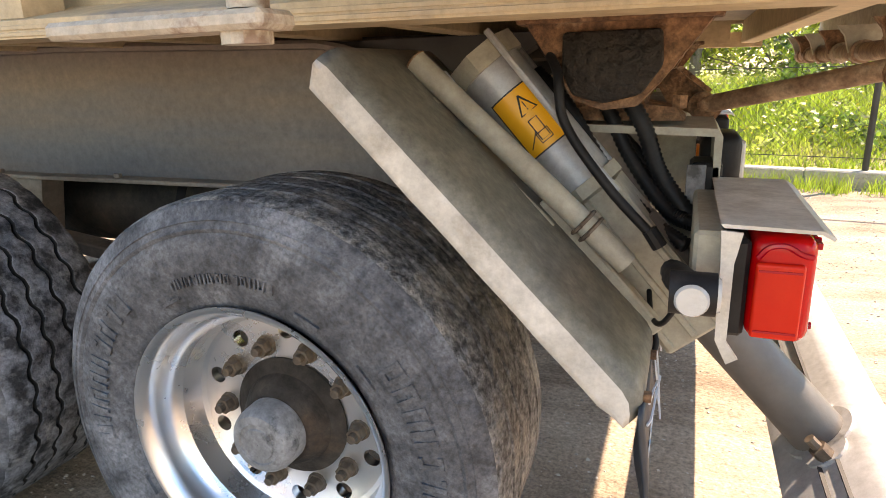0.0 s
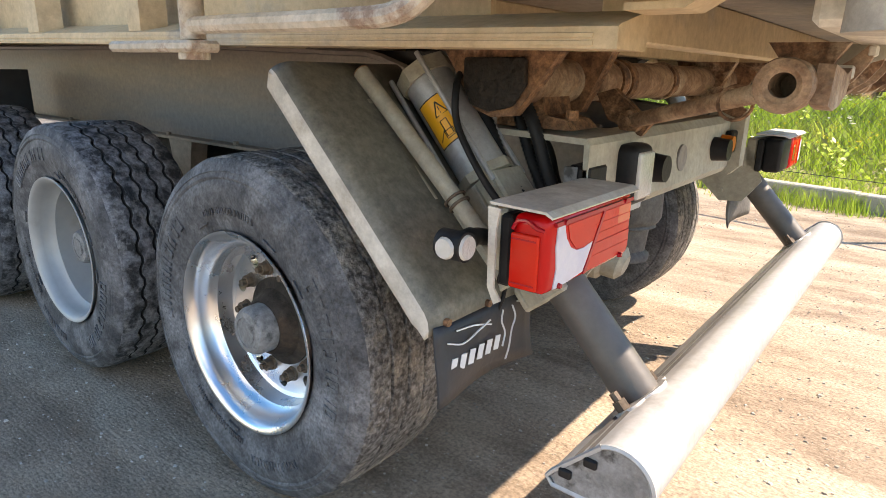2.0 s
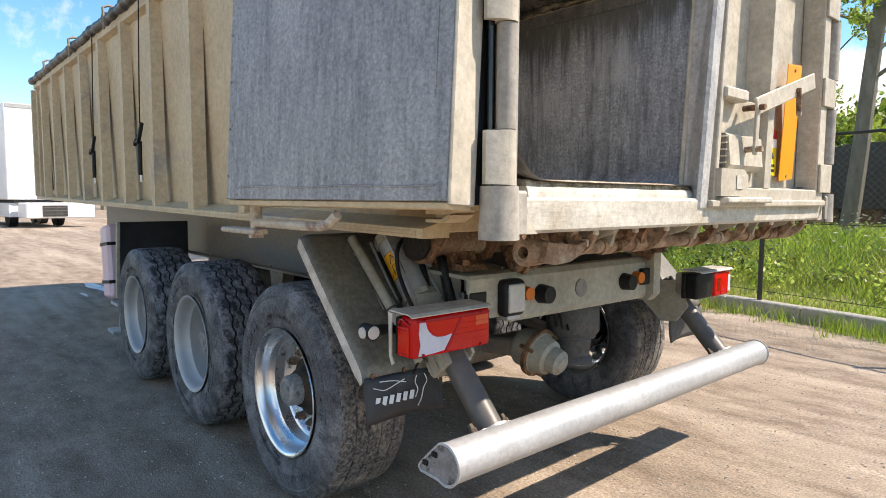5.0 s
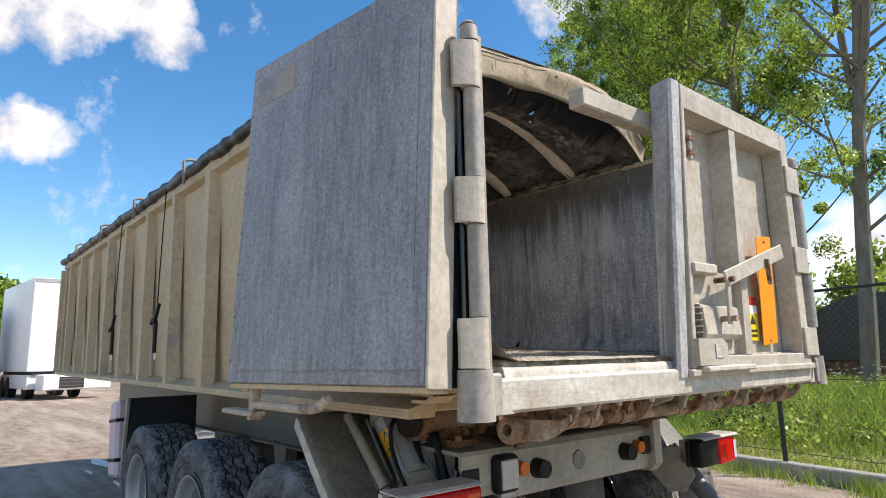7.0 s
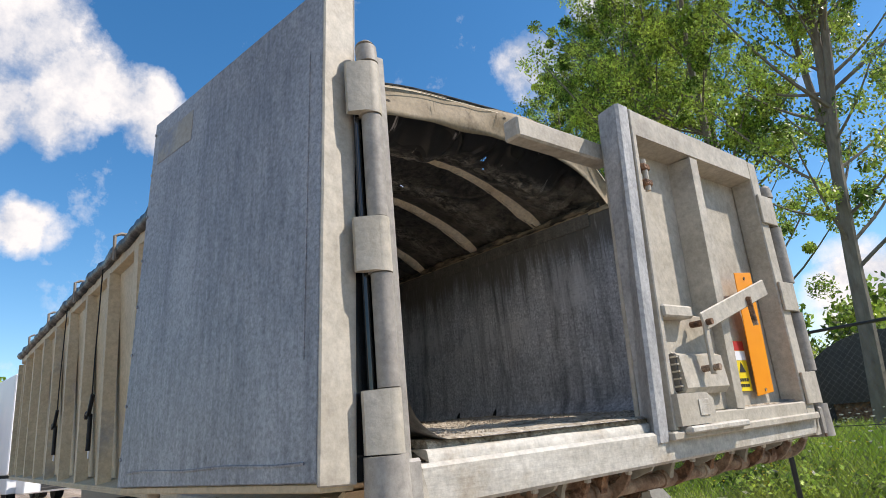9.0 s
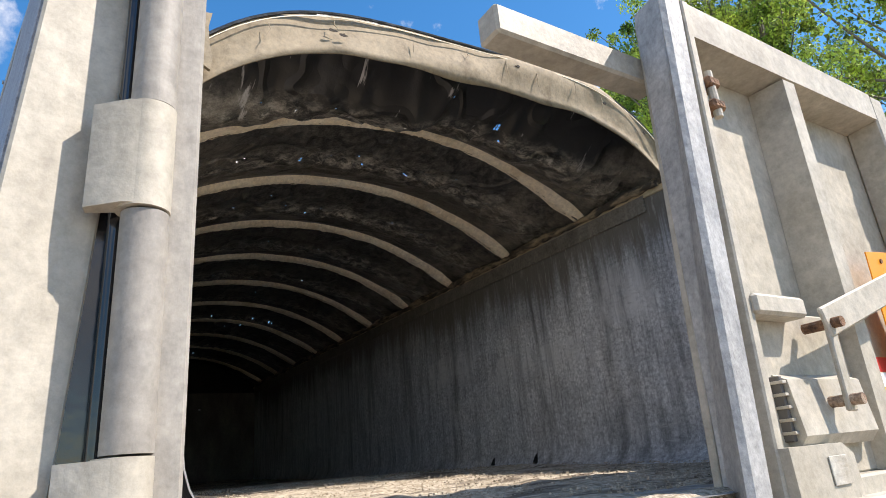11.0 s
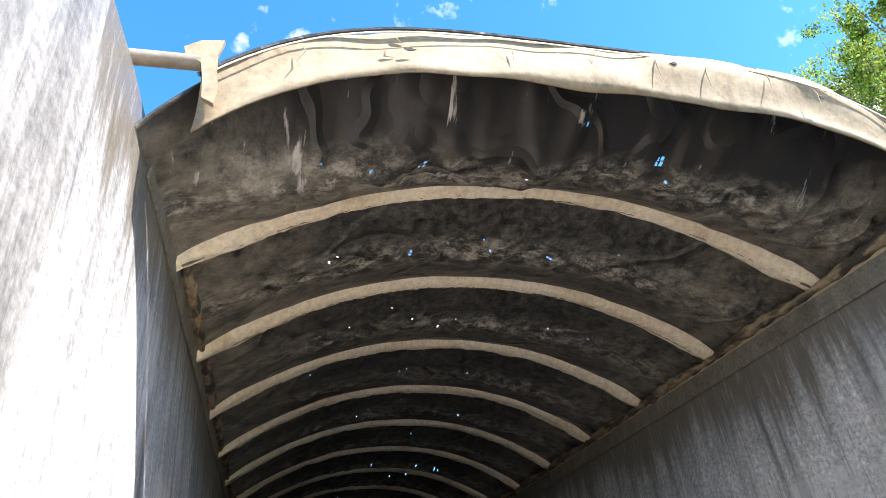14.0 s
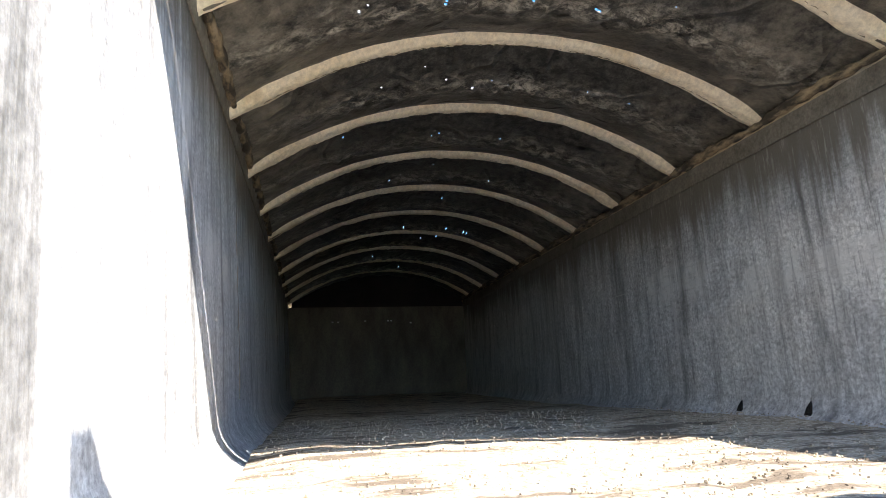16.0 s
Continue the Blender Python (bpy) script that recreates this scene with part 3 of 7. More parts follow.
def bar(bm, p0, p1, w, h, bev=0.003, up=(0, 0, 1)):
    """A box beam from p0 to p1, w wide and h high."""
    p0, p1 = Vector(p0), Vector(p1)
    d = (p1 - p0).normalized()
    s = d.cross(Vector(up)).normalized()
    u = s.cross(d)
    m = Matrix((( d.x, s.x, u.x, (p0.x + p1.x) / 2), (d.y, s.y, u.y, (p0.y + p1.y) / 2), (d.z, s.z, u.z, (p0.z + p1.z) / 2), (0, 0, 0, 1)))
    l = (p1 - p0).length
    return box(bm, -l / 2, l / 2, -w / 2, w / 2, -h / 2, h / 2, bev, m)


def cyl(bm, p0, p1, r, r1=None, seg=20, caps=True):
    p0, p1 = Vector(p0), Vector(p1)
    d = p1 - p0
    m = Matrix.Translation((p0 + p1) / 2) @ d.to_track_quat("Z", "Y").to_matrix().to_4x4()
    return bmesh.ops.create_cone(bm, cap_ends=caps, cap_tris=False, segments=seg, radius1=r, radius2=r if r1 is None else r1, depth=d.length, matrix=m)["verts"]


def tube(bm, pts, r, seg=8):
    """A round tube along a line of points; r may be a list."""
    pts = [Vector(p) for p in pts]
    rs = r if isinstance(r, (list, tuple)) else [r] * len(pts)
    rings, side = [], None
    for i, p in enumerate(pts):
        d = (pts[min(i + 1, len(pts) - 1)] - pts[max(i - 1, 0)]).normalized()
        if side is None:
            side = d.orthogonal().normalized()
        side = (side - d * side.dot(d)).normalized()
        up = d.cross(side)
        rings.append([bm.verts.new(p + (side * math.cos(a) + up * math.sin(a)) * rs[i]) for a in (2 * math.pi * k / seg for k in range(seg))])
    for a, b in zip(rings, rings[1:]):
        for k in range(seg):
            bm.faces.new((a[k], a[(k + 1) % seg], b[(k + 1) % seg], b[k]))
    bm.faces.new(rings[0][::-1])
    bm.faces.new(rings[-1])


def curve_pts(pts, n=8):
    """Catmull-Rom points through pts."""
    p = [Vector(q) for q in pts]
    p = [p[0] * 2 - p[1]] + p + [p[-1] * 2 - p[-2]]
    out = []
    for i in range(1, len(p) - 2):
        for k in range(n):
            t = k / n
            a, b, c, d = p[i - 1], p[i], p[i + 1], p[i + 2]
            out.append(0.5 * (2 * b + (c - a) * t + (2 * a - 5 * b + 4 * c - d) * t * t + (3 * b - a - 3 * c + d) * t ** 3))
    return out + [p[-2]]


def prism(bm, outline, axis, a, b):
    """A polygon drawn in the two other axes, drawn out along axis from a to b."""
    def at(u, v, w):
        return {"x": (w, u, v), "y": (u, w, v), "z": (u, v, w)}[axis]
    lo = [bm.verts.new(at(u, v, a)) for u, v in outline]
    hi = [bm.verts.new(at(u, v, b)) for u, v in outline]
    n = len(lo)
    fs = [bm.faces.new(lo), bm.faces.new(hi[::-1])]
    for i in range(n):
        fs.append(bm.faces.new((lo[i], hi[i], hi[(i + 1) % n], lo[(i + 1) % n])))
    bmesh.ops.recalc_face_normals(bm, faces=fs)
    return lo + hi


def lathe(bm, profile, seg=48, closed=False):
    """Turns (y, r) points about the y axis."""
    rings = []
    for k in range(seg):
        a = 2 * math.pi * k / seg
        rings.append([bm.verts.new((r * math.cos(a), y, r * math.sin(a))) for y, r in profile])
    n = len(profile)
    fs = []
    for k in range(seg):
        a, b = rings[k], rings[(k + 1) % seg]
        for i in range(n if closed else n - 1):
            fs.append(bm.faces.new((a[i], a[(i + 1) % n], b[(i + 1) % n], b[i])))
    return fs


def nbm():
    return bmesh.new()


# ---------------------------------------------------------------- ground
def ground_sheet():
    bm = nbm()
    xs = [-600, -200, -80, -40, -24, -16] + [-12 + 0.4 * i for i in range(46)] + [10, 20, 50, 200, 600]
    ys = [-600, -200, -60, -20, -12] + [-8 + 0.4 * i for i in range(34)] + [12, 30, 80, 200, 600]
    g = [[bm.verts.new((x, y, 0.022 * (noise.noise((x * 0.35, y * 0.5, 3.0)) - 0.35) + 0.008 * noise.noise((x * 1.9, y * 1.9, 7.0)) if abs(x) < 13 and abs(y) < 7.9 else -0.01)) for y in ys] for x in xs]
    for i in range(len(xs) - 1):
        for j in range(len(ys) - 1):
            bm.faces.new((g[i][j], g[i + 1][j], g[i + 1][j + 1], g[i][j + 1]))
    return part("ground", bm, DIRT, None, smooth=True, sharp=80)


tagged(ground_sheet(), "dry packed brown dirt yard with wheel tracks", "ground", kind="structure")


def fence_y(x):
    return 5.15 - 0.2 * x


def kerb():
    """A row of long concrete kerb stones, each its own piece, under the fence."""
    top = new("kerb")
    tagged(top, "weathered grey concrete kerb along the grass verge", "kerb", kind="structure")
    bm = nbm()
    box(bm, -0.497, 0.497, -0.09, 0.09, -0.1, 0.16, 0.012)
    first = part("kerb_stone", bm, CONCRETE, top)
    turn = math.atan(-0.2)
    for i in range(-24, 14):
        x = i * 0.98
        m = pose(x, fence_y(x) - 0.04, 0.004 * (i % 3), 0, 0, math.degrees(turn))
        if i == -24:
            first.matrix_basis = m
        else:
            shared("kerb_stone", first.data, top, m)


kerb()


def verge():
    bm = nbm()
    xs = [-60 + 2 * i for i in range(50)]
    prof = [(0.04, 0.135), (0.35, 0.18), (1.2, 0.30), (2.4, 0.48), (5, 0.62), (12, 0.7), (40, 0.8)]
    g = [[bm.verts.new((x + 0.2 * d, fence_y(x) + d, z + 0.05 * noise.noise((x, d, 1)))) for d, z in prof] for x in xs]
    for i in range(len(xs) - 1):
        for j in range(len(prof) - 1):
            bm.faces.new((g[i][j], g[i + 1][j], g[i + 1][j + 1], g[i][j + 1]))
    tagged(part("verge", bm, DRY, None, smooth=True), "sunlit grass bank behind the chain-link fence", "verge", kind="structure")


verge()

# ---------------------------------------------------------------- the tipper trailer
trailer = thing("tipper_trailer", "dusty beige tipper semi-trailer with one rear door open", "trailer")
SLOPE = 0.012                      # the body rises a little towards its front
FRONT = -8.55


def rise(x):
    return -SLOPE * x


def skew(ob):
    """Lets a body part follow the rise of the body towards the front."""
    for v in ob.data.vertices:
        v.co.z += rise(v.co.x)
    return ob


def u_shell():
    """Inside lining: two walls and the floor with rounded lower corners, and the front wall."""
    bm = nbm()
    R, F, W = 0.16, 1.48, 1.13
    prof = [(-W, 2.80), (-W, 2.5), (-W, 2.2), (-W, 1.9)]
    for k in range(9):
        a = math.pi / 2 * k / 8
        prof.append((-W + R - R * math.cos(a), F + R - R * math.sin(a)))
    prof += [(-0.5, F), (0, F)]
    prof += [(-y, z) for y, z in prof[-2::-1]]
    xs = [-0.02, -0.12, -0.22, -0.32, -0.42, -0.52, -0.62] + [-0.82 - 0.3 * i for i in range(25)] + [-8.05]
    def out(x, y, z):
        """How far the wall stands out: flared at the rear, and leaning outwards on the near side."""
        if abs(y) < 1:
            return y
        e = (0.075 if y > 0 else 0.085) * max(0.0, 1 + x / 0.5) ** 1.3
        if y < 0:
            e = max(e, 0.062 * max(0.0, (z - 1.64) / 1.16))
        return y + math.copysign(e, y)
    def crest(x, z):
        return min(z, max(2.56, 2.80 - 0.62 * max(0.0, x + 0.66)))
    g = [[bm.verts.new((x, out(x, y, z) + 0.006 * noise.noise((x * 1.3, y * 2, z * 1.6)) * (abs(y) > 1), crest(x, z))) for y, z in prof] for x in xs]
    for i in range(len(xs) - 1):
        for j in range(len(prof) - 1):
            f = bm.faces.new((g[i][j], g[i][j + 1], g[i + 1][j + 1], g[i + 1][j]))
            # the sunlit rear strip gets the darkened copy, the shaded bay the brighter one
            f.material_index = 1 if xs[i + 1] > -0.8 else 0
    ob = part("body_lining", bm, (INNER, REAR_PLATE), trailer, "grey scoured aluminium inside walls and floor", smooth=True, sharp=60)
    skew(ob)
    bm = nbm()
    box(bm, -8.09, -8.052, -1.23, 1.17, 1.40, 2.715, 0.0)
    skew(part("front_lining", bm, FRONT_WALL, trailer, "dark brown front wall of the load bay"))
    # white chips painted in for dots of light coming through holes
    for y, z in ((-0.62, 2.52), (-0.55, 2.52), (-0.2, 2.53), (0.1, 2.53), (0.14, 2.53), (0.4, 2.5)):
        bm = nbm()
        box(bm, -8.052, -8.046, y - 0.012, y + 0.012, z - 0.008, z + 0.008, 0.001)
        skew(part("light_dot", bm, WHITE, trailer))
    # vertical weld seams and two scrapes on the walls
    for x in (-2.45, -3.9, -5.3, -6.8):
        for s in (-1,):
            pts = [(x + 0.012 * math.sin(9 * z), s * 1.131 - 0.062 * (z - 1.64) / 1.16, z + rise(x)) for z in (1.68, 1.9, 2.1, 2.3, 2.5, 2.75)]
            bm = nbm()
            tube(bm, pts, 0.004, 5)
            part("wall_seam", bm, CHASSIS, trailer)
    return ob


u_shell()


def wall_marks():
    """Grimy rail along the wall tops and two scraps of rubber."""
    for y0, y1 in ((1.118, 1.126), (-1.186, -1.178)):
        bm = nbm()
        box(bm, -8.04, -1.05, y0, y1, 2.695, 2.785, 0.002)
        skew(part("inner_rail", bm, GRIME, trailer, "brown grimy rail along the wall top"))
    for x in (-2.16, -2.58):
        bm = nbm()
        prism(bm, [(x, 1.555), (x + 0.04, 1.555), (x + 0.05, 1.615), (x + 0.022, 1.59)], "y", 1.088, 1.096)
        part("rubber_scrap", bm, GREASE, trailer)


wall_marks()


def bed(x):
    """Height of the grit over the bare floor: thin at the sill, deeper inside."""
    return 0.062 * min(1.0, max(0.0, (-x - 0.06) / 2.0)) - 0.03


def residue():
    """Sandy remains of the last load over the floor."""
    bm = nbm()
    nx, ny = 90, 36
    g = []
    for i in range(nx + 1):
        x = -0.07 - 7.9 * (i / nx) ** 1.3
        row = []
        for j in range(ny + 1):
            y = -1.04 + 2.08 * j / ny
            up = bed(x)
            h = up + 0.010 * noise.noise((x * 2.2, y * 5, 0)) + 0.008 * noise.noise((x * 9, y * 14, 4)) - 0.012 * max(0.0, (abs(y) - 0.9) / 0.14) - 0.002 * (-x) + 0.06 * min(1.0, max(0.0, (-x - 5.0) / 3.0))
            row.append(bm.verts.new((x, y, 1.506 + h + rise(x))))
        g.append(row)
    for i in range(nx):
        for j in range(ny):
            bm.faces.new((g[i][j], g[i][j + 1], g[i + 1][j + 1], g[i + 1][j]))
    tagged(part("load_residue", bm, GRAVEL, None, smooth=True), "sandy light-brown grit left on the trailer floor", "grit", kind="stuff")
    rng = random.Random(4)
    vs, fs = [], []
    for _ in range(8000):
        x = -0.25 - 3.2 * rng.random() ** 1.3
        y = rng.uniform(-1.0, 1.02)
        r = 0.0012 + 0.0028 * rng.random() ** 2
        z = 1.507 + bed(x) + rise(x)
        a, n = rng.uniform(0, 6.28), len(vs)
        for k in range(4):
            q = a + 1.571 * k + rng.uniform(-0.3, 0.3)
            vs.append((x + r * 1.4 * math.cos(q), y + r * math.sin(q), z - r * 0.4))
        for k in range(4):
            q = a + 1.571 * k + rng.uniform(-0.3, 0.3)
            vs.append((x + r * 0.9 * math.cos(q), y + r * 0.7 * math.sin(q), z + r * rng.uniform(0.5, 1.1)))
        fs.append((n + 4, n + 5, n + 6, n + 7))
        for k in range(4):
            fs.append((n + k, n + (k + 1) % 4, n + 4 + (k + 1) % 4, n + 4 + k))
    me = bpy.data.meshes.new("grit")
    me.from_pydata(vs, [], fs)
    me.materials.append(GRAVEL)
    tagged(new("grit", me), "loose sandy grit and pebbles on the trailer floor", "grit", kind="stuff")


residue()


def side(s):
    """One long side wall with its outer skin, rails and stakes. s: -1 or 1."""
    bm = nbm()
    top_in = 1.139 if s > 0 else 1.20
    prism(bm, [(s * 1.139, 1.30), (s * top_in, 2.70), (s * (top_in + 0.016), 2.70), (s * 1.158, 1.30)], "x", FRONT, -0.50 if s > 0 else -0.68)
    i0, i1, i2 = (1.139, 1.209, 1.166) if s > 0 else (1.200, 1.214, 1.206)
    x0 = -0.501 if s > 0 else -0.681
    prism(bm, [(x0, s * i0), (x0, s * (i0 + 0.03)), (-0.04, s * 1.236), (-0.04, s * i1), (-0.25, s * i2)], "z", 1.385, 2.58)
    skew(part("side_wall", bm, BEIGE, trailer, "beige painted side skin"))
    bm = nbm()
    prism(bm, [(s * 1.17, 1.285), (s * 1.285, 1.285), (s * 1.285, 1.318), (s * 1.277, 1.322), (s * 1.165, 1.350)], "x", FRONT, -0.36)
    skew(part("bottom_rail", bm, BEIGE, trailer))
    for k in range(2):
        bm = nbm()
        box(bm, FRONT, -0.40, s * 1.284, s * 1.2875, 1.289 + 0.012 * k, 1.297 + 0.012 * k, 0.001)
        skew(part("rail_lip", bm, BEIGE, trailer))
    bm = nbm()
    t0, t1, t2 = (1.17, 1.12, 1.19) if s > 0 else (1.217, 1.207, 1.212)
    prism(bm, [(s * t0, 2.70), (s * 1.265, 2.72), (s * 1.265, 2.80), (s * t1, 2.80), (s * t1, 2.77), (s * t2, 2.77)], "x", FRONT, -0.62 if s > 0 else -0.80)
    skew(part("top_rail", bm, BEIGE, trailer))
    for i in range(10):
        x = -1.86 - 0.757 * i
        w = 0.075 if i == 1 else 0.055
        bm = nbm()
        prism(bm, [(x - w, s * (1.155 if s > 0 else 1.206)), (x + w, s * (1.155 if s > 0 else 1.206)), (x + w * 0.66, s * 1.280), (x - w * 0.66, s * 1.280)], "z", 1.322, 2.715)
        skew(part("side_stake", bm, BEIGE, trailer))
    bm = nbm()
    box(bm, -0.30, -0.045, s * 1.238, s * 1.262, 1.42, 2.575, 0.006)
    skew(part("rear_corner", bm, BEIGE, trailer))
    # open end of the bottom rail: bent sheets with gaps between them
    for pts in ([(-0.36, 1.372), (-0.24, 1.372), (-0.20, 1.392), (-0.36, 1.392)], [(-0.36, 1.345), (-0.27, 1.345), (-0.225, 1.371), (-0.25, 1.371), (-0.28, 1.356), (-0.36, 1.356)]):
        bm = nbm()
        prism(bm, pts, "y", s * 1.18, s * 1.275)
        part("rail_end", bm, BEIGE, trailer)


side(-1)
side(1)


def front_end():
    bm = nbm()
    box(bm, FRONT - 0.04, FRONT + 0.02, -1.24, 1.24, 1.28, 2.95, 0.01)
    skew(part("front_wall", bm, BEIGE, trailer))
    bm = nbm()
    box(bm, FRONT, -0.06, -1.13, 1.13, 1.40, 1.455, 0.004)
    skew(part("floor_plate", bm, CHASSIS, trailer))
    for i in range(21):
        bm = nbm()
        x = -0.42 - 0.4 * i
        box(bm, x - 0.03, x + 0.03, -1.16, 1.16, 1.30, 1.40, 0.004)
        skew(part("floor_bearer", bm, BEIGE, trailer))


front_end()


def rear_frame():
    bm = nbm()
    box(bm, -0.12, 0.012, -1.205, 1.30, 1.320, 1.430, 0.010)
    part("rear_sill", bm, SILL, trailer, "bleached bare metal rear sill")
    # worn lip and the grit-covered ramp up to the floor
    for name, prof, half, m, label, rough in (
            ("sill_step", [(-0.018, 1.428), (-0.020, 1.438), (-0.024, 1.456), (-0.031, 1.462), (-0.10, 1.463)], 1.15, SILL, "", 0.0022),
            ("gritty_ramp", [(-0.044, 1.460), (-0.046, 1.468), (-0.049, 1.475), (-0.055, 1.481), (-0.065, 1.485), (-0.085, 1.488), (-0.12, 1.489), (-0.16, 1.484), (-0.20, 1.476)], 1.13, GRIT_RAMP, "worn sill ramp caked with sandy grit", 0.0022)):
        bm = nbm()
        ny = 150
        rows = []
        for j in range(ny + 1):
            y = -half + 2 * half * j / ny
            rows.append([bm.verts.new((x + rough * noise.noise((x * 40, y * 7, 1)) * (k > 0), y, z + rough * (noise.noise((x * 50, y * 9, 2)) + 0.6 * noise.noise((x * 120, y * 40, 3))) * (k > 0))) for k, (x, z) in enumerate(prof)])
        for p, q in zip(rows, rows[1:]):
            for k in range(len(prof) - 1):
                bm.faces.new((p[k], q[k], q[k + 1], p[k + 1]))
        for row in (rows[0], rows[-1]):
            bm.faces.new(row)
        part(name, bm, m, trailer, label, smooth=True, sharp=50)
    # gussets at the sill's ends
    for s in (-1, 1):
        bm = nbm()
        prism(bm, [(s * 1.206, 1.430), (s * 1.206, 1.320), (s * 1.150, 1.320), (s * 1.185, 1.352)], "x", 0.0125, 0.020)
        part("gusset", bm, CREAM, trailer)
    for s in (-1, 1):
        bm = nbm()
        box(bm, -0.050, -0.012, s * (1.192 if s > 0 else 1.205), s * 1.246, 1.40, 2.60, 0.005)
        part("rear_post", bm, TUBE, trailer)
        bm = nbm()
        cyl(bm, (-0.012, s * 1.284, 1.306), (-0.012, s * 1.284, 1.4605), 0.060, 0.056, seg=36)
        prism(bm, [(0.020, 1.322), (0.032, 1.322), (0.032, 1.440), (0.026, 1.448), (0.020, 1.448)], "y", s * 1.213, s * 1.275)
        foot = part("post_foot", bm, TUBE, trailer, "thick weathered foot of the hinge post, darkened as shade", smooth=True)
        bm = nbm()
        cyl(bm, (0.027, s * 1.225, 1.315), (0.034, s * 1.225, 1.315), 0.009, seg=8)
        part("bolt", bm, RUST, foot)


rear_frame()
HINGE = [(1.315, 1.462), (1.62, 1.919), (2.073, 2.382)]          # tube lengths on the post
KNUCKLE = [(1.462, 1.62), (1.919, 2.073), (2.382, 2.546)]        # lengths on the door


def hinge_post(s):
    for k, (a, b) in enumerate(HINGE):
        y, r = (1.285, 0.041) if k == 0 or s > 0 else (1.269, 0.029)
        bm = nbm()
        cyl(bm, (-0.004, s * y, a + 0.002), (-0.004, s * y, b - 0.002), r, seg=32)
        part("hinge_tube", bm, TUBE, trailer, smooth=True)
    bm = nbm()
    y, r = (1.285, 0.041) if s > 0 else (1.272, 0.032)
    cyl(bm, (-0.004, s * y, 2.55), (-0.008, s * y, 2.605), r, r - 0.001, seg=32)
    cyl(bm, (-0.008, s * y, 2.605), (-0.012, s * (y - 0.006), 2.624), r - 0.001, 0.6 * r, seg=32)
    part("hinge_tube", bm, TUBE, trailer, smooth=True)
    bm = nbm()
    cyl(bm, (-0.036, s * 1.300, 1.32), (-0.036, s * 1.300, 2.55), 0.010, seg=14)
    part("hinge_pin", bm, GLOSS_SEAL, trailer, smooth=True)
    bm = nbm()
    box(bm, -0.075, -0.055, s * 1.262, s * 1.345, 1.405, 2.56, 0.002)
    part("door_seal", bm, GLOSS_SEAL, trailer, "black rubber seal behind the hinge")


hinge_post(-1)
hinge_post(1)


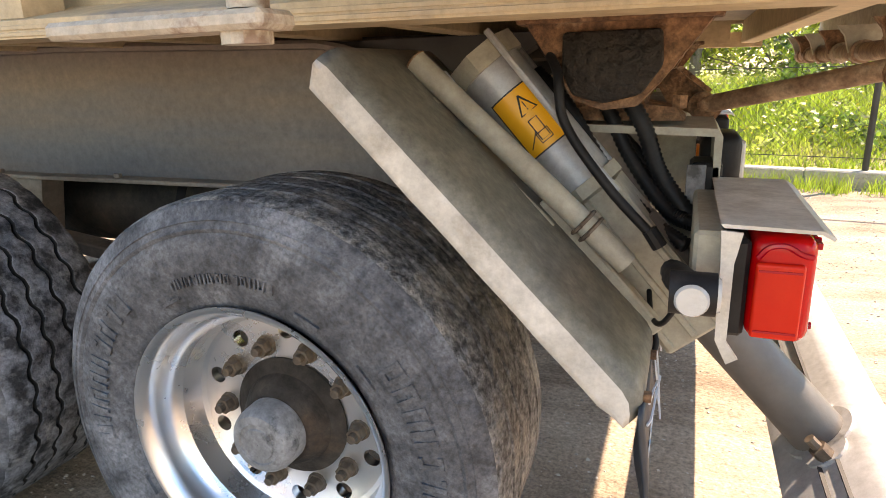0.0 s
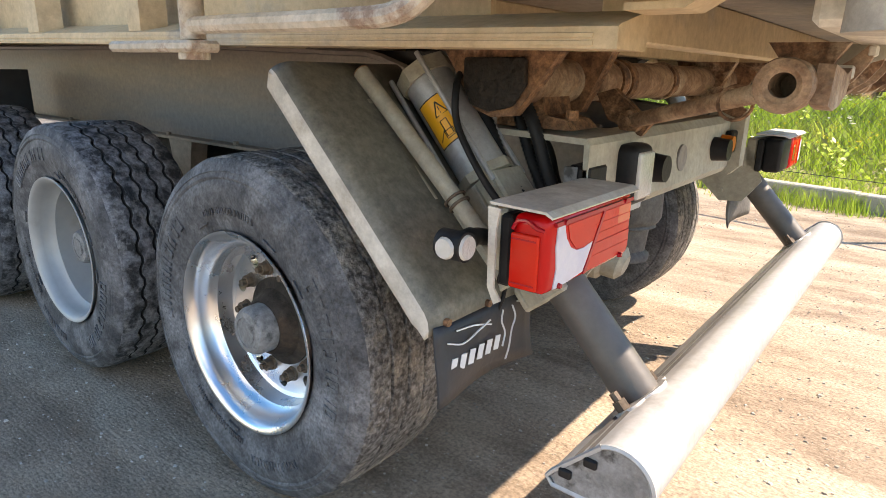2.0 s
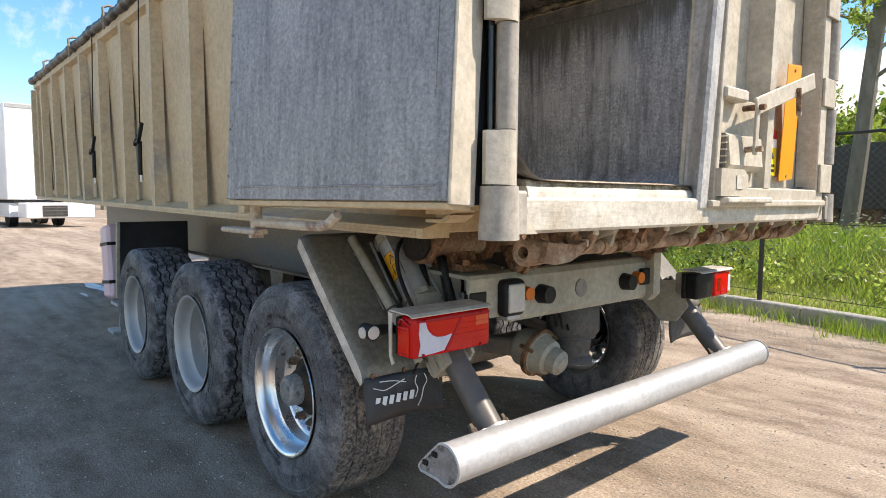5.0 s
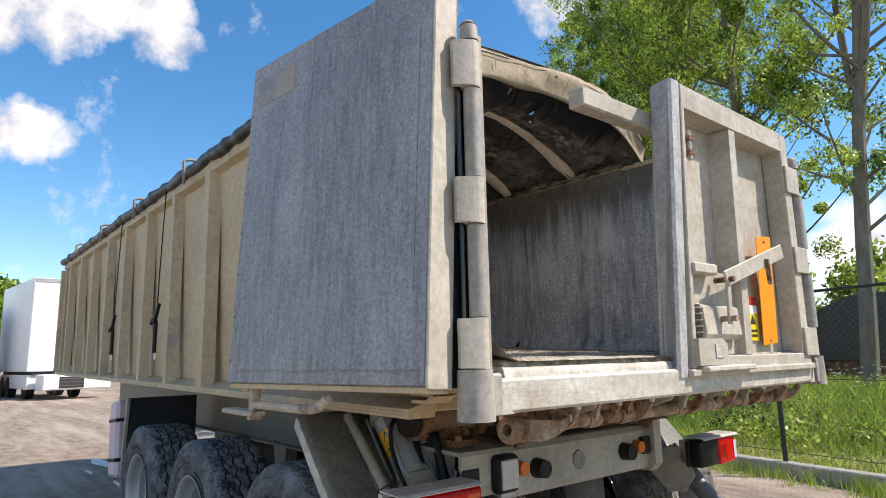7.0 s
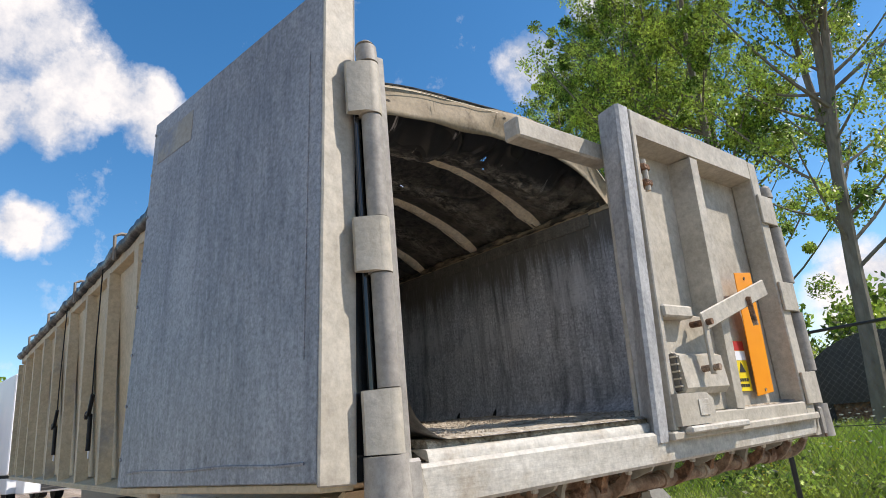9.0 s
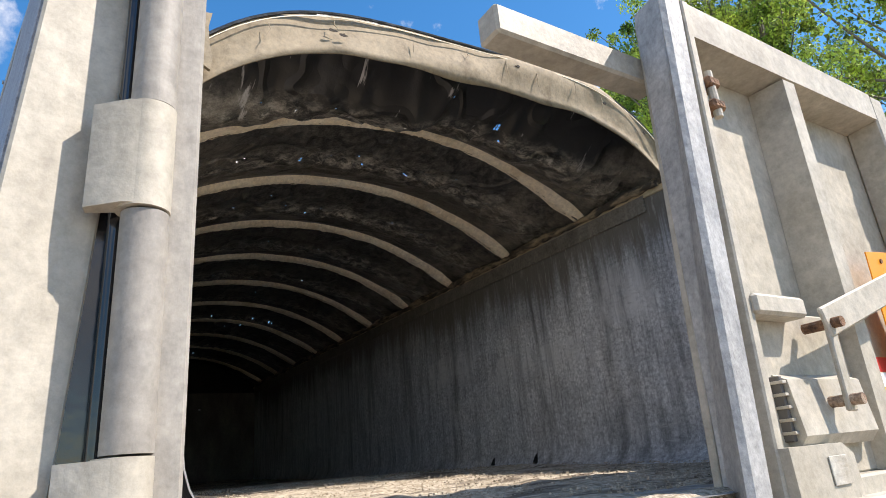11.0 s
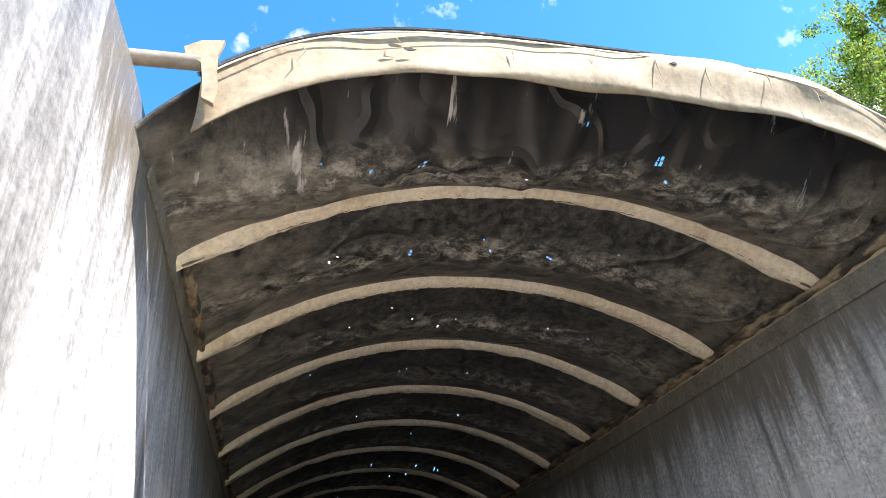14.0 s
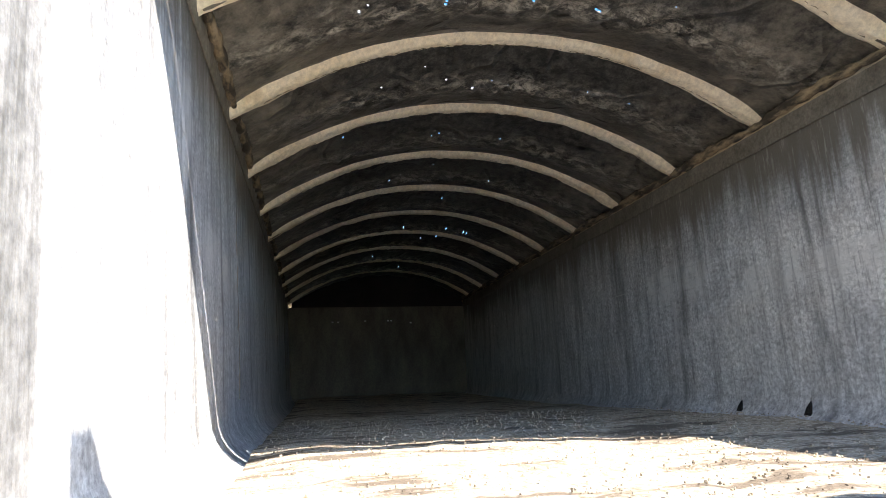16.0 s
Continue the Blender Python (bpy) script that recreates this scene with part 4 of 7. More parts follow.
def left_door():
    """The open leaf, swung right round against the side of the body; its smooth inside faces out."""
    a = radians(9.0)
    d, n = Vector((-math.cos(a), -math.sin(a), 0)), Vector((math.sin(a), -math.cos(a), 0))
    c = Vector((-0.045, -1.349, 0))
    L, T, Z0, Z1 = 1.135, 0.112, 1.40, 2.815
    m = Matrix(((d.x, n.x, 0, c.x), (d.y, n.y, 0, c.y), (0, 0, 1, 0), (0, 0, 0, 1)))
    lean = Matrix.Rotation(radians(3.4), 4, d) @ Matrix.Translation((0, 0, 0))
    full = Matrix.Translation(c) @ Matrix.Translation((0, 0, Z0)) @ lean @ Matrix.Translation((0, 0, -Z0)) @ Matrix.Translation(-c) @ m
    bm = nbm()
    box(bm, 0.012, L, T - 0.012, T, Z0 + 0.01, Z1, 0.003, full)
    door = part("left_door", bm, DOOR_PLATE, trailer, "open rear door with smooth streaked grey inner plate")
    bm = nbm()
    box(bm, 0.0, 0.0115, 0.0, T + 0.002, Z0, Z1 + 0.01, 0.004, full)
    box(bm, 0.0, 0.09, 0.0, 0.012, Z0, Z1 + 0.01, 0.003, full)
    part("hinge_stile", bm, CREAM, door, "cream painted door edge")
    for x0, x1, z0, z1 in ((0.012, L, Z0 - 0.012, Z0 + 0.009), (0.012, L, Z1 - 0.10, Z1 - 0.001)):
        bm = nbm()
        box(bm, x0, x1, 0.0, T - 0.013, z0, z1, 0.003, full)
        part("door_rail", bm, BEIGE, door)
    bm = nbm()
    box(bm, L - 0.03, L - 0.001, 0.0, T - 0.013, Z0 + 0.01, Z1 - 0.10, 0.003, full)
    part("door_rail", bm, BEIGE, door)
    bm = nbm()
    box(bm, 0.02, L - 0.02, 0.05, 0.06, Z0 + 0.01, Z1 - 0.1, 0.0, full)
    part("door_skin", bm, BEIGE, door)
    # raised weld line and a patch of dust
    bm = nbm()
    pts = [full @ Vector((0.07, T + 0.001, Z0 + 0.3 + 0.1 * k)) for k in range(10)]
    tube(bm, pts, 0.003, 5)
    part("weld", bm, DOOR_PLATE, door)
    bm = nbm()
    pts = [full @ Vector((0.06 + 0.1 * k, T + 0.001, Z0 + 0.055 + 0.003 * math.sin(5 * k))) for k in range(11)]
    tube(bm, pts, 0.004, 5)
    part("weld", bm, DOOR_PLATE, door)
    bm = nbm()
    box(bm, L - 0.33, L - 0.05, T + 0.0005, T + 0.0015, Z1 - 0.20, Z1 - 0.075, 0.0, full)
    part("dust_patch", bm, PATCH, door, "beige patch of old paint")
    for k in range(8):
        bm = nbm()
        p = full @ Vector((L - 0.012, T + 0.001, Z0 + 0.1 + 0.18 * k))
        cyl(bm, p, p + n * 0.004, 0.006, seg=8)
        part("rivet", bm, DOOR_PLATE, door)
    for z0, z1 in KNUCKLE:
        bm = nbm()
        cyl(bm, (-0.004, -1.272, z0 + 0.001), (-0.004, -1.272, z1 - 0.001), 0.033, seg=32)
        prism(bm, [(0.0285, -1.274), (0.022, -1.300), (-0.012, -1.340), (-0.030, -1.336), (-0.012, -1.29)], "z", z0 + 0.003, z1 - 0.003)
        part("hinge_leaf", bm, CREAM, door, smooth=True)
    # holding rod under the door
    bm = nbm()
    tube(bm, curve_pts([(-1.13, -1.53, 1.325), (-0.96, -1.53, 1.325), (-0.70, -1.525, 1.325), (-0.59, -1.52, 1.332), (-0.53, -1.51, 1.37)], 6), 0.017, 10)
    cyl(bm, (-1.13, -1.525, 1.30), (-1.13, -1.525, 1.405), 0.024, seg=14)
    part("holding_rod", bm, FLAKED, trailer, "bent steel rod with worn paint", smooth=True)
    bm = nbm()
    box(bm, -1.42, -1.09, -1.56, -1.49, 1.276, 1.298, 0.006)
    cyl(bm, (-1.14, -1.52, 1.262), (-1.14, -1.52, 1.278), 0.03, seg=12)
    part("rod_plate", bm, FLAKED, trailer)
    # catch on the free edge
    bm = nbm()
    p = full @ Vector((L - 0.02, 0.02, Z1 - 0.22))
    cyl(bm, p, p + Vector((-0.09, 0.03, 0.0)), 0.018, 0.012, seg=12)
    cyl(bm, p + Vector((-0.06, 0.02, -0.03)), p + Vector((-0.06, 0.02, 0.03)), 0.014, seg=10)
    part("door_catch", bm, RUST, door, smooth=True)


left_door()


def right_door():
    """The closed leaf: a frame with two sunk bays, and its latch gear."""
    Y1, Z0, Z1, X0, X1 = 1.195, 1.405, 2.755, -0.112, 0.02

    def leaning(b):
        """The free half of the leaf leans over, and its head falls towards the hinges."""
        for v in b.verts:
            v.co.y += 0.105 * (v.co.z - Z1) / (Z1 - Z0) * max(0.0, 1 - v.co.y / Y1)
            v.co.z -= 0.020 * max(0.0, (v.co.z - 2.5) / (Z1 - 2.5)) * v.co.y / Y1

    bm = nbm()
    box(bm, X0, X0 + 0.02, 0.0, Y1, Z0 + 0.002, Z1 - 0.002, 0.003)
    leaning(bm)
    door = part("right_door", bm, CREAM, trailer, "closed rear door with two sunk bays")
    bm = nbm()
    # the free edge leans away from the opening towards the top
    rings = [[bm.verts.new((x, y, z)) for x, y in ((-0.098, back), (-0.092, back - 0.008), (X1 - 0.012, edge), (X1, edge + 0.012), (X1, face), (X0 + 0.023, face), (X0 + 0.023, back + 0.012))] for z, back, edge, face in ((Z0 - 0.012, -0.085, -0.172, -0.105), (Z1 + 0.008, -0.012, -0.040, 0.036))]
    for k in range(7):
        bm.faces.new((rings[0][k], rings[0][(k + 1) % 7], rings[1][(k + 1) % 7], rings[1][k]))
    bm.faces.new(rings[0])
    bm.faces.new(rings[1][::-1])
    bmesh.ops.recalc_face_normals(bm, faces=bm.faces)
    part("free_stile", bm, FREE_STILE, door, "worn grey metal stile")
    bm = nbm()
    box(bm, X0 + 0.024, X1 + 0.006, 0.037, 0.066, Z0 + 0.02, Z1, 0.004)
    leaning(bm)
    part("stile_bead", bm, CREAM, door)
    bm = nbm()
    box(bm, X0 + 0.021, X1, Y1 - 0.09, Y1, Z0, Z1, 0.006)
    leaning(bm)
    part("hinge_stile", bm, CREAM, door)
    bm = nbm()
    prism(bm, [(X0 + 0.021, Z1 - 0.125), (X1, Z1 - 0.115), (X1, Z1), (X0 + 0.021, Z1)], "y", 0.067, Y1 - 0.091)
    leaning(bm)
    part("top_rail", bm, CREAM, door)
    bm = nbm()
    box(bm, X0 + 0.021, X1, -0.035, Y1 - 0.091, Z0, Z0 + 0.075, 0.006)
    box(bm, X0 + 0.024, X1 + 0.02, -0.10, Y1 - 0.01, Z0 - 0.012, Z0 + 0.02, 0.006)
    part("bottom_rail", bm, CREAM, door)
    bm = nbm()
    prism(bm, [(X0 + 0.021, 0.485), (X1, 0.495), (X1, 0.558), (X0 + 0.021, 0.568)], "z", Z0 + 0.076, Z1 - 0.126)
    leaning(bm)
    part("middle_rib", bm, CREAM, door)
    bm = nbm()
    box(bm, X0 + 0.021, X1 - 0.04, -0.02, 0.445, Z0 + 0.076, 1.87, 0.004)
    part("latch_plate", bm, CREAM, door)
    bm = nbm()
    box(bm, X1 - 0.045, X1 + 0.02, -0.01, 0.20, 1.845, 1.895, 0.008)
    part("strap", bm, CREAM, door)
    # catch box with its grille of short teeth
    bm = nbm()
    prism(bm, [(X1 - 0.06, 1.56), (0.005, 1.55), (0.026, 1.575), (0.014, 1.70), (X1 - 0.06, 1.725)], "y", 0.075, 0.40)
    catch = part("catch_box", bm, CREAM, door)
    bm = nbm()
    box(bm, X1 - 0.055, 0.004, 0.062, 0.0745, 1.565, 1.71, 0.002)
    part("catch_side", bm, STRUT, catch)
    for k in range(5):
        bm = nbm()
        box(bm, X1 - 0.04, 0.012, 0.058, 0.0745, 1.58 + 0.028 * k, 1.587 + 0.028 * k, 0.001)
        part("tooth", bm, CREAM, catch)
    bm = nbm()
    prism(bm, [(-0.05, 1.44), (0.18, 1.44), (0.20, 1.46), (0.20, 1.53), (0.16, 1.555), (-0.05, 1.555)], "x", X1 - 0.03, X1 + 0.03)
    plate = part("striker_plate", bm, CREAM, door)
    bm = nbm()
    box(bm, X1 + 0.031, X1 + 0.034, 0.085, 0.155, 1.47, 1.53, 0.001)
    part("striker_window", bm, SILL, plate, "square opening with pale metal behind")
    bm = nbm()
    box(bm, X1 - 0.02, X1 + 0.05, -0.02, 0.42, 1.412, 1.437, 0.006)
    part("ledge", bm, SILL, door)
    # lever
    bm = nbm()
    bar(bm, (0.065, 0.21, 1.825), (0.085, 0.80, 2.005), 0.012, 0.075, 0.004)
    lever = part("lever", bm, CREAM, door)
    bm = nbm()
    bar(bm, (0.062, 0.235, 1.83), (0.062, 0.225, 1.62), 0.012, 0.035, 0.003, up=(0, 1, 0))
    part("link", bm, CREAM, lever)
    for y, z in ((0.235, 1.825), (0.225, 1.645), (0.60, 1.935)):
        bm = nbm()
        cyl(bm, (0.0, y, z), (0.094, y, z), 0.013, seg=10)
        part("pin", bm, RUST, lever, smooth=True)
    bm = nbm()
    cyl(bm, (0.09, 0.60, 1.945), (0.092, 0.612, 1.82), 0.012, seg=10)
    part("handle", bm, RUST, lever, smooth=True)
    # small catch high on the free stile
    for z in (2.40, 2.47):
        bm = nbm()
        box(bm, X1 - 0.05, X1 + 0.02, 0.045, 0.095, z, z + 0.03, 0.006)
        part("keeper", bm, RUST, door)
    bm = nbm()
    cyl(bm, (X1 + 0.005, 0.07, 2.38), (X1 + 0.005, 0.07, 2.52), 0.012, seg=10)
    part("keeper_pin", bm, CREAM, door, smooth=True)
    # beam that reaches over the open bay
    bm = nbm()
    box(bm, -0.195, -0.115, -0.525, 0.06, 2.555, 2.642, 0.008)
    part("overlap_beam", bm, CREAM, door, "square cream tube jutting from the door")
    for z0, z1 in KNUCKLE:
        bm = nbm()
        cyl(bm, (0.0, 1.266, z0 + 0.002), (0.0, 1.266, z1 - 0.002), 0.034, seg=28)
        box(bm, 0.021, 0.034, 1.11, 1.268, z0 + 0.003, z1 - 0.003, 0.003)
        part("hinge_leaf", bm, CREAM, door, smooth=True)
    return door


right_door()


def placards():
    bm = nbm()
    m = pose(-0.065, 0.905, 1.53, 0, 4, 0) @ pose(0, 0, 0, 5, 0, 0)
    box(bm, -0.002, 0.002, -0.085, 0.085, 0.0, 0.58, 0.001, m)
    board = tagged(part("placard_board", bm, ORANGE, None), "narrow orange reflective board leaning in the door bay", "sign")
    for z in (0.02, 0.55):
        bm = nbm()
        cyl(bm, m @ Vector((0.0, 0, z)), m @ Vector((0.006, 0, z)), 0.008, seg=8)
        part("screw", bm, RUST, board)
    bm = nbm()
    box(bm, -0.091, -0.080, 0.692, 0.815, 1.55, 1.78, 0.0)
    sign = tagged(part("warning_sign", bm, YELLOW, None), "small yellow warning sign with red and white top", "sign")
    bm = nbm()
    box(bm, -0.0795, -0.0785, 0.693, 0.814, 1.735, 1.779, 0.0)
    part("sign_head", bm, TRUCK_RED, sign, "red strip")
    bm = nbm()
    box(bm, -0.0795, -0.0785, 0.693, 0.814, 1.69, 1.733, 0.0)
    part("sign_band", bm, WHITE, sign, "white strip")
    for k, z in enumerate((1.60, 1.575)):
        bm = nbm()
        for q in range(4):
            box(bm, -0.0795, -0.0782, 0.712 + 0.022 * q, 0.728 + 0.022 * q, z - 0.007, z + 0.007, 0.0)
        part("print_line", bm, INK, sign)
    bm = nbm()
    prism(bm, [(0.725, 1.635), (0.785, 1.635), (0.755, 1.682)], "x", -0.0795, -0.0782)
    part("pictogram", bm, INK, sign)


placards()


# ---------------------------------------------------------------- roof tarpaulin
def arch_z(y, top, foot=2.80, square=2.2):
    """Height of a roof hoop; the higher square, the boxier its shoulders."""
    return foot + 0.026 * y + (top - foot) * (1 - abs(y / 1.16) ** square)


def rear_edge(y):
    return arch_z(y, 3.212, 2.84, 4.2) + 0.03 * y


def ridged(x, y, z):
    return math.exp(-(noise.noise((x, y, z)) * 4.4) ** 2)


TEARS = [(-1.207, -0.493), (-1.146, 0.298), (-1.038, 0.001), (-1.20, -0.06), (-1.87, -0.40), (-1.86, -0.06), (-1.88, 0.21), (-2.57, -0.12)]


def tarp():
    bm = nbm()
    hoops = [-0.89] + [-1.53 - 0.695 * i for i in range(10)]
    xs, ks = [], []
    for a, b in zip(hoops, hoops[1:]):
        n = 34 if a > -2.5 else (22 if a > -4 else 10)
        xs += [a + (b - a) * k / n for k in range(n)]
        ks += [k / n for k in range(n)]
    xs += [hoops[-1], -8.4]
    ks += [0.0, 0.5]
    ny = 168
    ys = [-1.235 + 2.47 * j / ny for j in range(ny + 1)]
    g = []
    for x, k in zip(xs, ks):
        row = []
        for y in ys:
            first = x > -1.529
            f = max(0.0, 1 - abs(y / 1.16) ** 4)
            if first:
                base = 3.212 - 0.012 * k
                q = 0.50 + 0.06 * noise.noise((y * 3.2, 0, 5)) + 0.10 * min(1.0, abs(y))
                deep = 0.185 + 0.02 * noise.noise((y * 2.1, 0, 9))
                droop = deep * math.sin(0.5 * math.pi * min(1.0, k / q)) if k < q else deep * (1 - (k - q) / (1 - q)) ** 0.8
                fold = 0.026 * ridged(y * 3.1, k * 0.5 + y * 0.4, 3) ** 2 * math.sin(math.pi * min(1.0, k * 1.2))
                fold += 0.022 * ridged(y * 5.3, k * 0.9 - y * 0.6, 8) ** 3 * math.sin(math.pi * min(1.0, k * 1.2))
                droop += 0.075 * max(0.0, noise.noise((y * 4.6, 0, 21)) + 0.12) * math.exp(-((k - 0.80) / 0.11) ** 2)
                crease = math.exp(-((k - q - 0.10) / 0.15) ** 2)
                side = min(1.0, max(0.0, (abs(y) - 0.55) / 0.3))
                crease = max(crease, 0.7 * side * (k > 0.12))
                rough = (0.022 * crease * (ridged(x * 4.5, y * 3.6, 4) - 0.5) + 0.016 * crease * ridged(x * 11, y * 9, 6)) * min(1.0, 8 * (1 - k))
            else:
                base = 3.20
                droop = 0.055 * math.sin(math.pi * k) ** 0.8
                fold = 0.010 * ridged(y * 4, k * 0.8 + x, 2) * math.sin(math.pi * k)
                crease = math.exp(-((k - 0.50) / 0.16) ** 2)
                rough = 0.022 * crease * (ridged(x * 5, y * 4.5, 4) - 0.4) + 0.014 * crease * ridged(x * 12, y * 11, 6) + 0.008 * math.sin(math.pi * k) * ridged(x * 4, y * 3, 1)
            z = arch_z(y, base, 2.815, 4.2 - 2.0 * k if first else 2.2) + (0.03 * y * (1 - k) if first else 0.0) - droop * f - (fold + rough) * f
            row.append(bm.verts.new((x, y, z + rise(x) * 0.8)))
        g.append(row)
    rng = random.Random(5)
    for i in range(len(xs) - 1):
        for j in range(ny):
            c = (g[i][j], g[i][j + 1], g[i + 1][j + 1], g[i + 1][j])
            x, y = c[0].co.x, c[0].co.y
            at = 0.55 if x > -1.53 else 0.42
            if any(abs(x - hx - 0.4 * (y - hy)) < 0.016 and abs(y - hy) < 0.011 for hx, hy in TEARS):
                mid = (c[0].co + c[2].co) / 2
                ring = [bm.verts.new(mid.lerp(v.co, rng.uniform(0.45, 0.97))) for v in c]
                for q in range(4):
                    if rng.random() < 0.8:
                        bm.faces.new((c[q], c[(q + 1) % 4], ring[(q + 1) % 4], ring[q]))
                continue
            if abs(y) < 0.8 and x > -8 and rng.random() < (0.014 if abs(ks[i] - at) < 0.08 else 0.0007) * (1 if x > -4 else 1.7):
                # a small ragged hole
                mid = (c[0].co + c[2].co) / 2
                ring = [bm.verts.new(mid.lerp(v.co, rng.uniform(0.25, 0.75))) for v in c]
                for q in range(4):
                    bm.faces.new((c[q], c[(q + 1) % 4], ring[(q + 1) % 4], ring[q]))
            else:
                bm.faces.new(c)
    ob = part("roof_tarpaulin", bm, TARP, trailer, "black wrinkled tarpaulin over hoops, with small holes", smooth=True, sharp=80)
    so = ob.modifiers.new("thick", "SOLIDIFY")
    so.thickness, so.offset = 0.004, 1
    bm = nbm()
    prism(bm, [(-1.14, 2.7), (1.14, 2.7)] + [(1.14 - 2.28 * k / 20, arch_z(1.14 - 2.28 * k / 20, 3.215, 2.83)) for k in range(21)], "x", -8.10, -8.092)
    skew(part("tarp_end", bm, MATT_BLACK, trailer, "black tarpaulin gable"))
    # hoops in cream sleeves
    for x in hoops[1:]:
        bm = nbm()
        n = 150 if x > -4.0 else 60
        rows = []
        for j in range(n + 1):
            y = -1.178 + 2.353 * j / n
            z = arch_z(y, 3.20, 2.815) + rise(x) * 0.8
            foot = max(0.0, abs(y) - 1.04) / 0.135
            w = 0.047 + 0.017 * abs(y) ** 2 + 0.005 * noise.noise((x, y * 6, 3)) - 0.040 * foot
            d = 0.036 + 0.005 * noise.noise((x * 3, y * 7, 5)) - 0.010 * foot
            lip = 0.20 * noise.noise((x, y * 5, 1)) + 0.10 * noise.noise((x, y * 17, 2))
            row = []
            for q in range(10):
                u = -1.0 + q / 4.5
                v = -d * (1 - abs(u) ** 3.2) - 0.003
                if 0 < q < 9:
                    v -= 0.0075 * (ridged(y * 7 + u * 1.6, u * 1.1 + x, 2) - 0.4) + 0.005 * ridged(y * 15 - u * 2.2, u + x, 6)
                row.append(bm.verts.new((x + (u + (lip if q > 6 else 0.35 * lip)) * w, y, z + v)))
            rows.append(row)
        for a, b in zip(rows, rows[1:]):
            for q in range(9):
                bm.faces.new((a[q], b[q], b[q + 1], a[q + 1]))
        sleeve = part("hoop_sleeve", bm, BAND, trailer, "cream canvas sleeve round a roof hoop", smooth=True, sharp=80)
        if x > -4.0:
            bm = nbm()
            run = [-1.06 + 2.12 * j / 115 for j in range(116)]
            tube(bm, [(x - 0.020 + 0.005 * (j % 2) + 0.004 * noise.noise((y * 6, x, 2)), y, arch_z(y, 3.20, 2.815) + rise(x) * 0.8 - 0.041) for j, y in enumerate(run)], [0.0022 if j % 2 else 0.0006 for j in range(116)], 4)
            part("stitching", bm, CANVAS, sleeve)
        for s in (-1, 1):
            bm = nbm()
            tube(bm, [(x, s * 1.10, arch_z(s * 1.10, 3.20, 2.815) + rise(x) * 0.8 - 0.018), (x, s * 1.165, arch_z(s * 1.165, 3.20, 2.815) + rise(x) * 0.8 - 0.015), (x, s * 1.205, 2.79 + rise(x))], 0.017, 8)
            part("hoop_foot", bm, GRIME, sleeve, "bare steel end of the hoop")
    # the cream valance of the rear edge
    bm = nbm()
    rows = []
    n = 60
    for j in range(n + 1):
        y = -1.075 + 2.225 * j / n
        z = rear_edge(y)
        h = 0.168 + 0.012 * (1 - abs(y)) + 0.012 * noise.noise((y * 4, 0, 9))
        row = []
        for q in range(7):
            t = q / 6
            x = -0.875 + 0.012 * math.sin(3 * t + y * 3) + 0.012 * noise.noise((y * 5, t * 2, 2)) - 0.01 * t
            row.append(bm.verts.new((x, y, z - h * t)))
        rows.append(row)
    for a, b in zip(rows, rows[1:]):
        for q in range(6):
            bm.faces.new((a[q], b[q], b[q + 1], a[q + 1]))
    ob = part("tarp_valance", bm, CANVAS, trailer, "cream canvas valance on the tarpaulin's rear edge", smooth=True, sharp=80)
    so = ob.modifiers.new("thick", "SOLIDIFY")
    so.thickness, so.offset = 0.005, 0
    bm = nbm()
    tube(bm, [(-0.87, -1.08 + 2.23 * j / 40, rear_edge(-1.08 + 2.23 * j / 40) - 0.002) for j in range(41)], 0.006, 6)
    part("edge_cord", bm, ROLL, trailer, smooth=True)
    # seam, creases and small tears of the valance
    bm = nbm()
    tube(bm, [(-0.862, -1.06 + 2.16 * j / 60, rear_edge(-1.06 + 2.16 * j / 60) - 0.024) for j in range(61)], 0.0022, 4)
    part("valance_seam", bm, BAND, trailer)
    rng = random.Random(8)
    for y in (-0.86, -0.62, -0.30, -0.05, 0.16, 0.33, 0.55, 0.71, 0.92):
        z = rear_edge(y) - 0.03 - rng.uniform(0, 0.05)
        bm = nbm()
        tube(bm, [(-0.858, y, z), (-0.856, y + rng.uniform(-0.01, 0.01), z - 0.025), (-0.858, y + rng.uniform(-0.015, 0.015), z - rng.uniform(0.04, 0.08))], [0.0008, 0.0022, 0.0008], 4)
        part("crease", bm, CANVAS, trailer)
    for y, d in ((-0.63, 0.085), (-0.59, 0.10), (0.22, 0.05), (0.73, 0.075), (0.98, 0.06)):
        z = rear_edge(y) - d
        pts = []
        for k in range(9):
            a, r = 2 * math.pi * k / 9, rng.uniform(0.4, 1.0)
            pts.append((y + 0.020 * r * math.cos(a), z + 0.008 * r * math.sin(a)))
        bm = nbm()
        prism(bm, pts, "x", -0.8575, -0.8555)
        part("tear", bm, HUB, trailer)
    # rolled edges lying on the top rails, with hooks
    for s in (-1, 1):
        bm = nbm()
        pts, rs = [], []
        for i in range(160):
            x = -0.86 - 7.72 * i / 159
            pts.append((x, s * (1.272 + 0.016 * noise.noise((x * 3, s, 0))), 2.818 + rise(x) + 0.018 * noise.noise((x * 4, 3, s))))
            rs.append(0.042 + 0.026 * noise.noise((x * 9, 8, s)))
        tube(bm, pts, rs, 9)
        part("tarp_roll", bm, ROLL, trailer, smooth=True, sharp=80)
        bm = nbm()
        x0 = -0.95 if s > 0 else -1.56
        pts, rs = [], []
